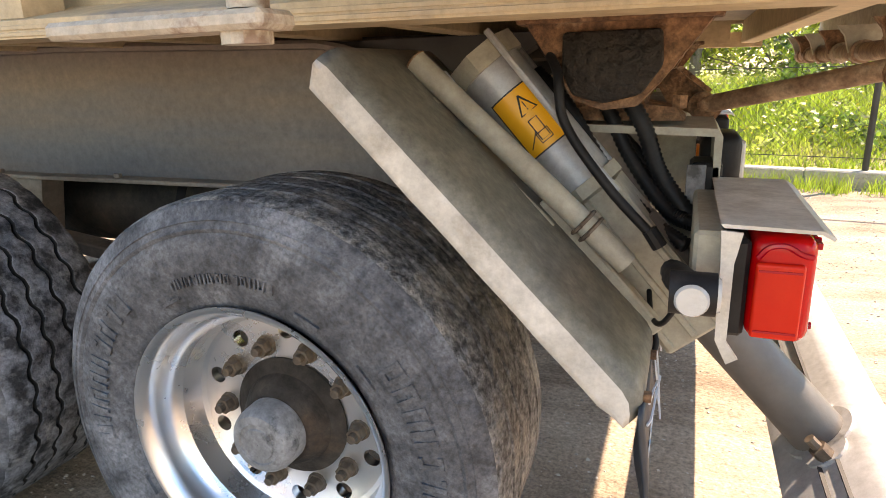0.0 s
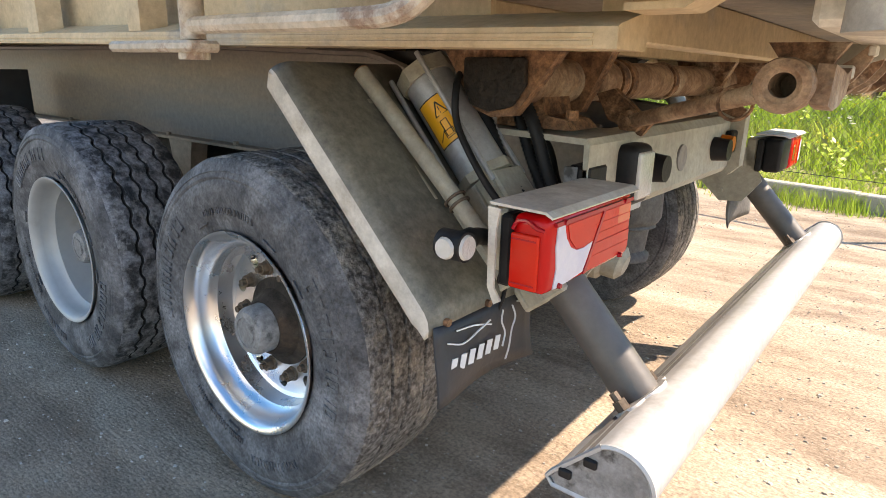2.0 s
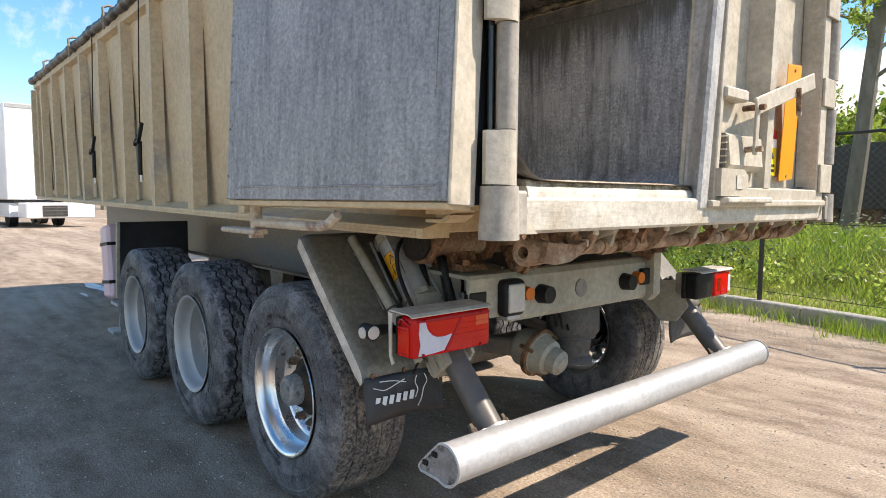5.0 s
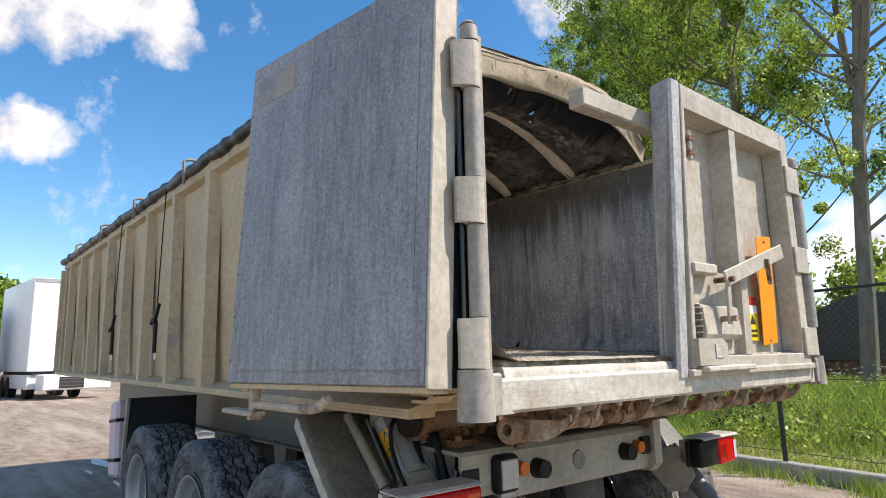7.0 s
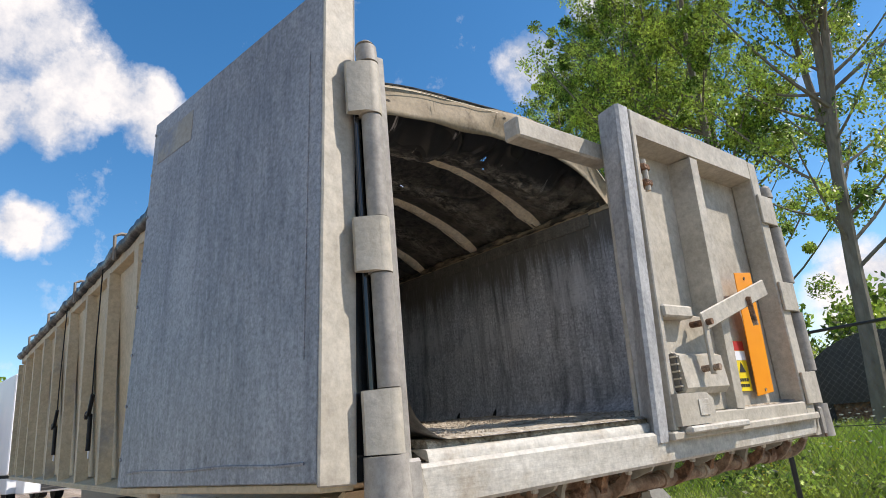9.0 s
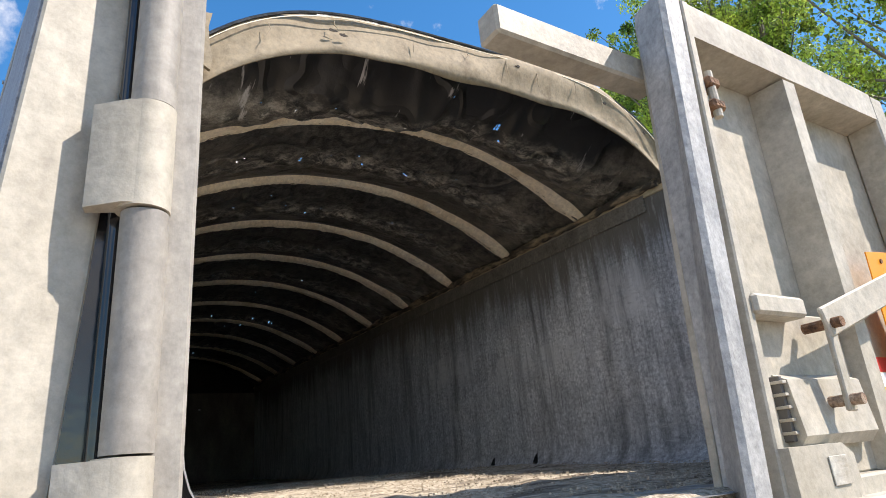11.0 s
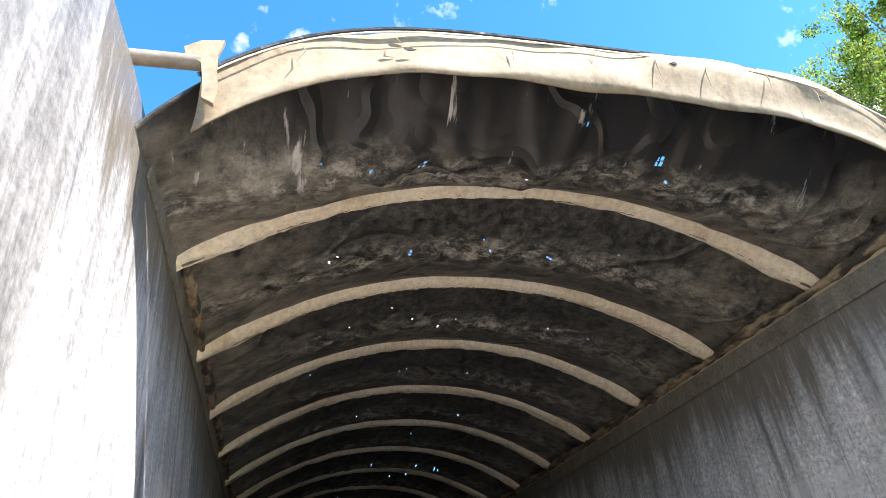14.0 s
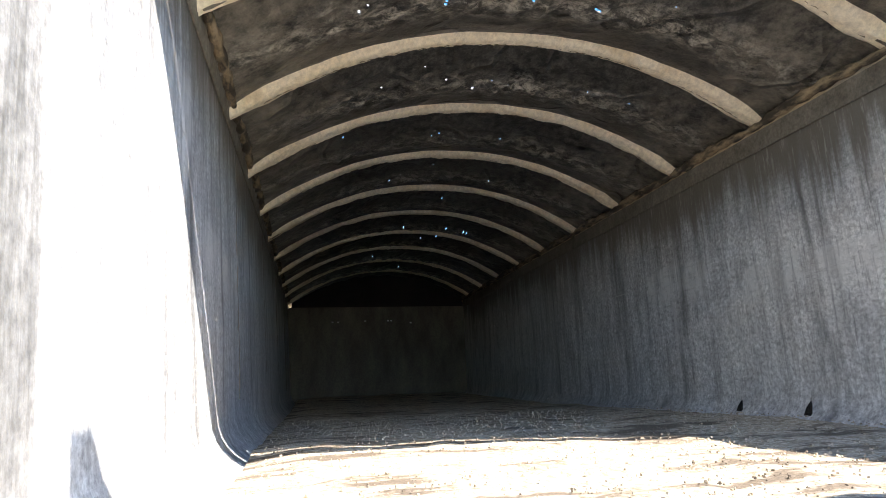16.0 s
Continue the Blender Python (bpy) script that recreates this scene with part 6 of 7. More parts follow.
        bm = nbm()
        cyl(bm, (-0.182, y - w - 0.022, 1.243), (-0.182, y + w + 0.022, 1.243), 0.034, seg=18)
        part("shaft_collar", bm, SHAFT, lock, smooth=True)
        o = y + w + 0.045
        bm = nbm()                                  # hooked claw with a pale worn nose
        prism(bm, [(-0.205, 1.232), (-0.185, 1.262), (-0.150, 1.268), (-0.118, 1.290), (-0.092, 1.318), (-0.078, 1.312), (-0.088, 1.280), (-0.110, 1.248), (-0.145, 1.222), (-0.185, 1.208)], "y", o, o + 0.020)
        crumbled(bm, 0.002, 25)
        claw = part("claw", bm, RUST if pale else SHAFT, lock)
        bm = nbm()
        box(bm, -0.094, -0.076, o - 0.002, o + 0.022, 1.296, 1.318, 0.004)
        part("claw_nose", bm, SILL, claw, "bright worn tip")
    for y in (-0.66, -0.14, 0.30, 0.90):
        bm = nbm()
        prism(bm, [(-0.20, 1.322), (-0.03, 1.322), (-0.05, 1.300), (-0.13, 1.272), (-0.19, 1.285)], "y", y - 0.006, y + 0.006)
        part("sill_gusset", bm, CROSS, lock)
        bm = nbm()
        cyl(bm, (-0.08, y + 0.03, 1.295), (-0.08, y + 0.03, 1.322), 0.013, seg=6)
        part("bolt", bm, RUST, lock)
    bm = nbm()
    cyl(bm, EYE + Vector((0.01, -0.01, 0.003)), (-0.24, -0.85, 1.225), 0.020, seg=16)
    rod = part("locking_rod", bm, SHAFT, trailer, "dusty push rod of the door lock", smooth=True)
    bm = nbm()
    cyl(bm, EYE + Vector((0, -0.022, 0)), EYE + Vector((0, 0.022, 0)), 0.032, seg=18)
    cyl(bm, EYE + Vector((0, -0.036, 0)), EYE + Vector((0, 0.036, 0)), 0.014, seg=6)
    part("rod_eye", bm, RUST, rod, smooth=True)
    bm = nbm()
    ring = [(-0.30 + 0.035 * math.sin(a), -0.80, 1.20 + 0.035 * math.cos(a)) for a in (2 * math.pi * k / 16 for k in range(17))]
    tube(bm, ring, 0.004, 5)
    part("split_ring", bm, RUST, rod)


tipping_hinge()


def under_parts():
    bm = nbm()
    lathe(bm, [(0, 0.0), (0, 0.108), (0.012, 0.122), (0.09, 0.126), (0.165, 0.127), (0.182, 0.118), (0.19, 0.108), (0.20, 0.112), (0.21, 0.090), (0.29, 0.082), (0.305, 0.098), (0.325, 0.098), (0.33, 0.0)], 36)
    bmesh.ops.rotate(bm, cent=(0, 0, 0), matrix=Matrix.Rotation(radians(-90), 3, "X"), verts=bm.verts)
    bmesh.ops.scale(bm, vec=(1.2, 1.2, 1.18), verts=bm.verts)
    bmesh.ops.translate(bm, vec=(-0.95, 0.30, 0.875), verts=bm.verts)
    part("air_bellows", bm, BELLOWS, trailer, "dusty black rubber air spring", smooth=True, sharp=50)
    bm = nbm()
    cyl(bm, (-0.95, 0.30, 0.875), (-0.95, 0.30, 0.90), 0.13, seg=28)
    part("bellows_plate", bm, CROSS, trailer, smooth=True)
    for s in (-1,):
        bm = nbm()
        lathe(bm, [(0, 0.0), (0, 0.07), (0.02, 0.082), (0.075, 0.082), (0.08, 0.094), (0.095, 0.094), (0.10, 0.082), (0.15, 0.07), (0.16, 0.055), (0.20, 0.05), (0.215, 0.03), (0.215, 0.0)], 28)
        m = Matrix.Translation((-1.12, 0.05, 0.595)) @ Vector((0.9, 0.08, -0.22)).to_track_quat("Y", "Z").to_matrix().to_4x4() @ Matrix.Scale(1.38, 4)
        bmesh.ops.transform(bm, matrix=m, verts=bm.verts)
        bc = part("brake_chamber", bm, CROSS, trailer, "dusty beige brake chamber", smooth=True)
        bm = nbm()
        lathe(bm, [(0.078, 0.083), (0.078, 0.101), (0.098, 0.101), (0.098, 0.083)], 28)
        bmesh.ops.transform(bm, matrix=m, verts=bm.verts)
        part("clamp_band", bm, RUST, bc, "rusty clamp band")
        for ang in (20, 140, 260):
            bm = nbm()
            p = Vector((0.095 * math.cos(radians(ang)), 0.088, 0.095 * math.sin(radians(ang))))
            cyl(bm, m @ (p + Vector((0, -0.03, 0))), m @ (p + Vector((0, 0.03, 0))), 0.012, seg=6)
            part("clamp_bolt", bm, RUST, bc)
    bm = nbm()
    bar(bm, (-1.40, 0.0, 0.56), (-1.08, 0.06, 0.575), 0.08, 0.10, 0.01)
    part("brake_bracket", bm, CHASSIS, trailer)
    for k in range(3):
        bm = nbm()
        tube(bm, curve_pts([(-0.95 + 0.04 * k, 0.16, 0.70), (-0.93, 0.10 + 0.04 * k, 0.80), (-1.0, 0.05, 0.88), (-1.2, 0.0, 0.93)], 6), 0.008, 6)
        part("air_hose", bm, BLACK, trailer, smooth=True)


under_parts()


# ---------------------------------------------------------------- mudguards, bumper, lamps (mirrored pairs)
def flipped(y, s):
    return y if s < 0 else -y


def mudguard(s):
    def Y(y):
        return flipped(y, s)
    bm = nbm()
    # one bent sheet: a sloping back, a rounded bend and a deep lip beside the wheel
    a, b, c = Vector((-1.150, 0, 1.252)), Vector((-0.700, 0, 0.786)), Vector((-0.688, 0, 0.735))
    d = (b - a).normalized()
    n = Vector((d.z, 0, -d.x))
    rows = []
    stops = [a - d * 0.02 + n * 0.004] + [a.lerp(b, k / 14) for k in range(15)] + [b.lerp(c, 0.35) + Vector((0.006, 0, 0)), b.lerp(c, 0.7) + Vector((0.004, 0, 0)), c]
    for i, p in enumerate(stops):
        row = [(p, -0.90), (p, -1.10), (p, -1.262)]
        k = 1.0 if i < 15 else 1 - (i - 15) / 3.0
        for q in range(1, 6):
            w = math.pi / 2 * q / 5
            row.append((p + n * (0.034 * (1 - math.cos(w))), -1.262 - 0.044 * math.sin(w)))
        low = 0.066 if i else 0.030
        for q in (0.35, 0.7, 1.0):
            row.append((p + n * (0.034 + (low - 0.034) * q * k) + Vector((0.0, 0, 0.002 * noise.noise((i * 0.6, q, 2)))), -1.306 - 0.002 * q))
        rows.append([bm.verts.new((v.x, Y(y + 0.003 * noise.noise((v.x * 6, y * 6, 1))), v.z)) for v, y in row])
    for p, q in zip(rows, rows[1:]):
        for k in range(len(p) - 1):
            f = bm.faces.new((p[k], q[k], q[k + 1], p[k + 1]))
            f.material_index = 1 if k >= 6 else 0
    g = part("mudguard", bm, (FENDER, FENDER_EDGE), trailer, "sloping dusty sheet-metal mudguard with a rounded bright lip", smooth=True, sharp=60)
    so = g.modifiers.new("thick", "SOLIDIFY")
    so.thickness, so.offset = 0.005, 0
    bm = nbm()
    rows = []
    for i in range(13):
        y = -1.305 + 0.39 * i / 12
        row = []
        for k in range(7):
            t = k / 6
            row.append(bm.verts.new((-0.689 + 0.02 * math.sin(2.2 * t + i * 0.35) * t + 0.012 * (i / 12) * t, Y(y), 0.742 - 0.180 * t - 0.012 * t * (i / 12))))
        rows.append(row)
    for p, q in zip(rows, rows[1:]):
        for k in range(6):
            bm.faces.new((p[k], q[k], q[k + 1], p[k + 1]))
    f = part("mud_flap", bm, FLAP if s < 0 else BELLOWS, g, "black rubber flap with plain white marks" if s < 0 else "plain grey rubber flap", smooth=True, sharp=80)
    so = f.modifiers.new("thick", "SOLIDIFY")
    so.thickness, so.offset = 0.007, 0
    # plain white marks in place of the print
    for k in range(6 if s < 0 else 0):
        bm = nbm()
        y = -1.255 + 0.033 * k
        bar(bm, (-0.676, Y(y), 0.625), (-0.674, Y(y + 0.006), 0.660), 0.002, 0.020, 0.0, up=(0, 1, 0))
        part("print_bar", bm, MARK, f)
    for pts in ([(-1.27, 0.70), (-1.22, 0.685), (-1.17, 0.70), (-1.13, 0.715)], [(-1.24, 0.72), (-1.18, 0.715), (-1.12, 0.70)], [(-1.06, 0.715), (-1.07, 0.69), (-1.06, 0.66), (-1.075, 0.63)], [(-1.02, 0.715), (-1.01, 0.685), (-1.03, 0.66), (-1.045, 0.62), (-1.065, 0.595)], [(-1.00, 0.72), (-0.96, 0.705), (-0.95, 0.68)])[:5 if s < 0 else 0]:
        bm = nbm()
        tube(bm, curve_pts([(-0.679 + 0.004 * i, Y(y), z) for i, (y, z) in enumerate(pts)], 5), 0.0022, 4)
        part("print_stroke", bm, MARK, f)
    for y in (-1.27, -1.12, -0.95):
        bm = nbm()
        cyl(bm, (-0.694, Y(y), 0.748), (-0.676, Y(y), 0.748), 0.009, seg=8)
        part("rivet", bm, RUST, g)


mudguard(-1)
mudguard(1)


def bumper():
    prof = []
    cx, cz, r = -0.305, 0.515, 0.072
    for k in range(22):
        a = radians(118) - radians(236) * k / 21
        prof.append((cx + r * math.cos(a), cz + r * math.sin(a)))
    prof += [(-0.435, 0.452), (-0.447, 0.468), (-0.435, 0.484)]
    bm = nbm()
    prism(bm, prof, "y", -1.225, 1.225)
    b = part("bumper_bar", bm, SILVER, trailer, "silver aluminium underrun bumper bar", smooth=True, sharp=40)
    for s in (-1, 1):
        bm = nbm()
        prism(bm, [(cx + (x - cx) * 0.93, cz + (z - cz) * 0.93) for x, z in prof], "y", s * 1.226, s * 1.232)
        part("end_cap", bm, HUBCAP, b)
        bm = nbm()
        loop = [(x, s * 1.23, z) for x, z in prof] + [(prof[0][0], s * 1.23, prof[0][1])]
        tube(bm, loop, 0.006, 5)
        part("cap_rim", bm, SILVER, b)
        for x, z in ((-0.405, 0.49), (-0.355, 0.535)):
            bm = nbm()
            box(bm, x - 0.015, x + 0.012, s * 1.222, s * 1.24, z - 0.008, z + 0.012, 0.003)
            part("cap_clip", bm, BLACK, b)
    # two dark grooves along the front slope
    for t in (0.3, 0.55):
        bm = nbm()
        x0, z0 = prof[0]
        x1, z1 = prof[-1]
        x, z = x0 + (x1 - x0) * t, z0 + (z1 - z0) * t
        bar(bm, (x, -1.22, z + 0.001), (x, 1.22, z + 0.001), 0.008, 0.004, 0.0)
        part("groove", bm, DARK, b)
    for s in (-1, 1):
        y = s * 0.93
        bm = nbm()
        cyl(bm, (-0.74, y, 0.925), (-0.375, y, 0.535), 0.052, seg=30)
        st = part("bumper_strut", bm, STRUT, trailer, "dark grey telescopic bumper strut", smooth=True)
        bm = nbm()
        d = Vector((0.365, 0, -0.39)).normalized()
        p = Vector((-0.382, y, 0.545))
        for q in (Vector((0, -0.062, 0)), Vector((0, 0.062, 0))):
            cyl(bm, p + q, p + q + d * 0.012, 0.042, seg=20)
        cyl(bm, p, p + d * 0.012, 0.068, seg=28)
        part("strut_flange", bm, SILVER, st)
        for q in (-0.085, 0.085):
            bm = nbm()
            cyl(bm, p + Vector((-0.03, q, 0.03)), p + Vector((0, q, 0)), 0.010, seg=8)
            cyl(bm, p + Vector((-0.016, q, 0.016)), p + Vector((0, q, 0)), 0.017, seg=6)
            part("strut_bolt", bm, NUT, st)


bumper()


def tail_light(s):
    def Y(y):
        return flipped(y, s)
    bm = nbm()
    box(bm, -0.5880, -0.5600, Y(-1.235), Y(-0.845), 0.845, 0.990, 0.006)
    h = part("tail_light", bm, BLACK, trailer, "red tail light with a pale frosted patch")
    near = s < 0
    bm = nbm()
    round_box(bm, -0.5595, -0.4780, Y(-1.240), Y(-0.842 if near else -1.04), 0.843, 0.998, 0.020)
    part("red_lens", bm, RED, h, smooth=True, sharp=60)
    if not near:
        bm = nbm()
        round_box(bm, -0.5595, -0.4840, Y(-1.037), Y(-0.842), 0.846, 0.994, 0.016)
        part("dark_lens", bm, BLACK, h, "black half of the light", smooth=True, sharp=60)
    def face(u, v):
        return Y(-1.228 + 0.378 * u), 0.850 + 0.140 * v

    def panel(name, pts, m, lift, label=""):
        q = nbm()
        prism(q, [face(u, v) for u, v in pts], "x", -0.4782, -0.4772 + lift)
        part(name, q, m, h, label)
    if near:
        panel("upper_lens", [(0.17, 0.88), (0.20, 0.66), (0.27, 0.50), (0.36, 0.45), (0.97, 0.45), (0.97, 0.88)], VERMILION, 0.0008, "vermilion upper lens")
        panel("lower_lens", [(0.42, 0.06), (0.96, 0.06), (0.98, 0.15), (0.98, 0.43), (0.36, 0.43)], SALMON, 0.0008, "faded pink lower lens")
        panel("indicator", [(0.80, 0.60), (0.975, 0.60), (0.975, 0.87), (0.80, 0.87)], ORANGE_RED, 0.0010, "orange-red indicator corner")
        panel("broken_patch", [(0.045, 0.03), (0.07, 0.30), (0.05, 0.62), (0.06, 0.90), (0.13, 0.90), (0.155, 0.70), (0.21, 0.54), (0.28, 0.46), (0.36, 0.45), (0.47, 0.49), (0.42, 0.28), (0.37, 0.08), (0.2, 0.04)], WHITE_LENS, 0.0018, "pale patch where the red lens is broken")
        panel("tape", [(0.375, 0.04), (0.405, 0.03), (0.62, 0.93), (0.59, 0.93)], RIM_RED, 0.0026, "crimson strip across the lens")
        for v in (0.24, 0.57, 0.72):
            panel("lens_rib", [(0.5, v), (0.97, v), (0.97, v + 0.010), (0.5, v + 0.010)], VERMILION, 0.0018)
        panel("top_rim", [(0.03, 0.91), (0.98, 0.91), (0.98, 0.97), (0.03, 0.97)], RIM_RED, 0.005, "crimson upper rim")
        for u, v in ((0.12, 0.94), (0.86, 0.94), (0.10, 0.05), (0.86, 0.05)):
            bm = nbm()
            y, z = face(u, v)
            cyl(bm, (-0.4782, y, z), (-0.4690, y, z), 0.0065, 0.005, seg=12)
            part("screw_boss", bm, RIM_RED, h, smooth=True)
        bm = nbm()
        round_box(bm, -0.5540, -0.4930, -1.2490, -1.2380, 0.852, 0.962, 0.005)
        side = part("side_lens", bm, VERMILION, h, "raised red side lens", smooth=True, sharp=60)
        for z in (0.863, 0.951):
            bm = nbm()
            box(bm, -0.5500, -0.4970, -1.2502, -1.2488, z - 0.0015, z + 0.0015, 0.0)
            part("lens_rib", bm, RIM_RED, side)
        bm = nbm()
        tube(bm, curve_pts([(-0.552, -1.243, 0.968), (-0.540, -1.246, 0.984), (-0.520, -1.246, 0.987), (-0.500, -1.244, 0.976), (-0.486, -1.240, 0.972)], 4), 0.004, 6)
        part("cable_loop", bm, RIM_RED, h, smooth=True)
    else:
        for y in (-1.2, -1.12):
            bm = nbm()
            box(bm, -0.4790, -0.4765, Y(y - 0.0025), Y(y + 0.0025), 0.86, 0.975, 0.0)
            part("lens_rib", bm, RED, h)
        bm = nbm()
        box(bm, -0.4785, -0.4772, Y(-1.11), Y(-1.07), 0.88, 0.955, 0.0)
        part("reflector", bm, DEEP_RED, h, "darker red reflector panel")
        bm = nbm()
        box(bm, -0.4778, -0.4762, Y(-1.235), Y(-1.205), 0.87, 0.97, 0.0)
        part("broken_patch", bm, WHITE_LENS, h, "pale patch where the red lens is broken")
    bm = nbm()
    prism(bm, [(-0.5980, 1.008), (-0.4810, 1.006), (-0.4660, 0.998), (-0.4640, 1.002), (-0.4790, 1.011), (-0.6030, 1.0135)], "y", Y(-1.250), Y(-0.852))
    crumbled(bm, 0.002, 9)
    part("light_shade", bm, FENDER_EDGE, h, "bent sheet-metal guard over the light")
    bm = nbm()
    prism(bm, [(-0.6020, 1.006), (-0.5740, 1.004), (-0.5820, 0.96), (-0.5820, 0.845), (-0.5650, 0.82), (-0.5800, 0.81), (-0.5970, 0.845), (-0.5990, 0.96)], "y", Y(-1.256), Y(-1.2505))
    part("shade_side", bm, FENDER_EDGE, h)
    bm = nbm()
    box(bm, -0.6340, -0.5890, Y(-1.20), Y(-0.86), 0.86, 0.99, 0.006)
    part("light_bracket", bm, CROSS, h)


tail_light(-1)
tail_light(1)


def side_marker(s):
    def Y(y):
        return flipped(y, s)
    bm = nbm()
    tube(bm, curve_pts([(-0.655, Y(-1.12), 0.90), (-0.66, Y(-1.20), 0.925), (-0.645, Y(-1.27), 0.932), (-0.635, Y(-1.31), 0.935)], 4), [0.018] * 6 + [0.022] * 7, 12)
    sm = part("side_marker", bm, BLACK, trailer, "black rubber arm marker lamp", smooth=True)
    bm = nbm()
    cyl(bm, (-0.662, Y(-1.318), 0.935), (-0.604, Y(-1.318), 0.935), 0.029, seg=24)
    part("lamp_body", bm, BLACK, sm, smooth=True)
    bm = nbm()
    cyl(bm, (-0.6038, Y(-1.318), 0.935), (-0.599, Y(-1.318), 0.935), 0.025, 0.022, seg=24)
    cyl(bm, (-0.634, Y(-1.346), 0.934), (-0.634, Y(-1.352), 0.934), 0.022, 0.019, seg=24)
    part("clear_lens", bm, LENS, sm, "round clear lens", smooth=True)


side_marker(-1)


def work_lamp():
    bm = nbm()
    m = pose(-0.575, -0.625, 1.0)
    round_box(bm, -0.05, 0.035, -0.066, 0.066, -0.080, 0.080, 0.026)
    bmesh.ops.transform(bm, matrix=m, verts=bm.verts)
    w = part("work_lamp", bm, BLACK, trailer, "square reversing lamp in a black housing", smooth=True)
    bm = nbm()
    round_box(bm, 0.022, 0.042, -0.050, 0.050, -0.062, 0.062, 0.0095)
    bmesh.ops.transform(bm, matrix=m, verts=bm.verts)
    part("lamp_glass", bm, LENS, w, "ribbed clear glass", smooth=True)
    bm = nbm()
    box(bm, -0.02, 0.02, -0.04, 0.04, -0.095, -0.072, 0.004, m)
    part("lamp_foot", bm, SILVER, w)
    bm = nbm()
    box(bm, -0.645, -0.585, -0.86, -0.755, 0.955, 1.04, 0.008)
    c = part("junction_box", bm, BLACK, trailer, "black and pale grey junction box")
    bm = nbm()
    box(bm, -0.65, -0.615, -0.865, -0.861, 0.958, 1.037, 0.001)
    part("box_lid", bm, HUBCAP, c)


work_lamp()


def lift_cylinder():
    """Cylinder, rods and profile of the folding bumper beside the mudguard."""
    d = Vector((0.648, 0, -0.762)).normalized()
    o = Vector((-1.035, -0.93, 1.235))
    bm = nbm()
    cyl(bm, o + d * 0.015, o + d * 0.31, 0.066, seg=32)
    c = part("lift_cylinder", bm, SILVER, trailer, "bright aluminium cylinder with an orange warning label", smooth=True)
    for p, q in ((-0.02, 0.02), (0.30, 0.325)):
        bm = nbm()
        cyl(bm, o + d * p, o + d * q, 0.078, seg=8)
        part("cylinder_head", bm, CROSS, c)
    for ang in (40, 140, 220, 320):
        bm = nbm()
        u = Vector((0, 1, 0)) * math.cos(radians(ang)) * 0.088 + d.cross(Vector((0, 1, 0))) * math.sin(radians(ang)) * 0.088
        cyl(bm, o + u - d * 0.03, o + u + d * 0.35, 0.007, seg=8)
        part("tie_rod", bm, SILVER, c, smooth=True)
    # curved warning label on the cylinder
    bm = nbm()
    e = d.cross(Vector((0, 1, 0))).normalized()
    if e.z < 0:
        e = -e
    def on(t, ang, r):
        return o + d * (t + 0.035) + (Vector((0, -1, 0)) * math.cos(ang) + e * math.sin(ang)) * r
    def patch(b, t0, t1, a0, a1, r, n=10):
        rows = [[b.verts.new(on(t, a0 + (a1 - a0) * k / n, r)) for k in range(n + 1)] for t in (t0, t1)]
        for k in range(n):
            b.faces.new((rows[0][k], rows[0][k + 1], rows[1][k + 1], rows[1][k]))
    patch(bm, 0.045, 0.175, -0.45, 0.80, 0.0668)
    lab = part("warning_label", bm, LABEL, c, "orange warning label with black drawing", smooth=True)
    for t0, t1, a0, a1 in ((0.045, 0.048, -0.45, 0.80), (0.172, 0.175, -0.45, 0.80), (0.045, 0.175, -0.45, -0.41), (0.045, 0.175, 0.76, 0.80)):
        b = nbm()
        patch(b, t0, t1, a0, a1, 0.0672)
        part("label_border", b, INK, lab)
    tri = [(0.060, 0.22), (0.098, 0.45), (0.098, 0.0)]
    tri = [(0.056, 0.66), (0.056, 0.05), (0.100, 0.36)]
    b = nbm()
    tri = [(0.062, 0.36), (0.098, 0.62), (0.098, 0.10)]
    tube(b, [on(t, a, 0.0675) for t, a in tri + tri[:1]], 0.0022, 5)
    part("warning_triangle", b, INK, lab)
    b = nbm()
    patch(b, 0.075, 0.088, 0.345, 0.375, 0.0673, 2)
    patch(b, 0.091, 0.094, 0.345, 0.375, 0.0673, 2)
    part("warning_stroke", b, INK, lab)
    b = nbm()
    tube(b, [on(t, a, 0.0675) for t, a in ((0.112, 0.15), (0.155, 0.15), (0.155, 0.42), (0.112, 0.42), (0.112, 0.15))], 0.0013, 4)
    tube(b, [on(t, a, 0.0675) for t, a in ((0.135, 0.15), (0.150, -0.10), (0.158, -0.25))], 0.0013, 4)
    tube(b, [on(t, a, 0.0675) for t, a in ((0.140, 0.10), (0.160, 0.10), (0.160, 0.47), (0.140, 0.47), (0.140, 0.10))], 0.0013, 4)
    part("label_drawing", b, INK, lab)
    # lower profile
    bm = nbm()
    bar(bm, o + d * 0.325, o + d * 0.66, 0.13, 0.13, 0.006, up=(0, 1, 0))
    prof = part("slide_profile", bm, CROSS, c, "dusty aluminium slide profile")
    for w in (-0.05, 0.0, 0.05):
        bm = nbm()
        bar(bm, o + d * 0.33 + e * w + Vector((0, -0.068, 0)), o + d * 0.65 + e * w + Vector((0, -0.068, 0)), 0.012, 0.012, 0.002, up=(0, 1, 0))
        part("profile_rib", bm, CROSS, prof)
    # tube in front, with its clamp
    bm = nbm()
    a, b_ = Vector((-1.118, -1.085, 1.245)), Vector((-0.735, -1.085, 0.895))
    cyl(bm, a, b_, 0.021, seg=20)
    t = part("grey_tube", bm, CROSS, trailer, "plain grey tube clamped beside the cylinder", smooth=True)
    bm = nbm()
    lathe(bm, [(-0.002, 0.020), (0.001, 0.0222), (0.004, 0.020)], 16)
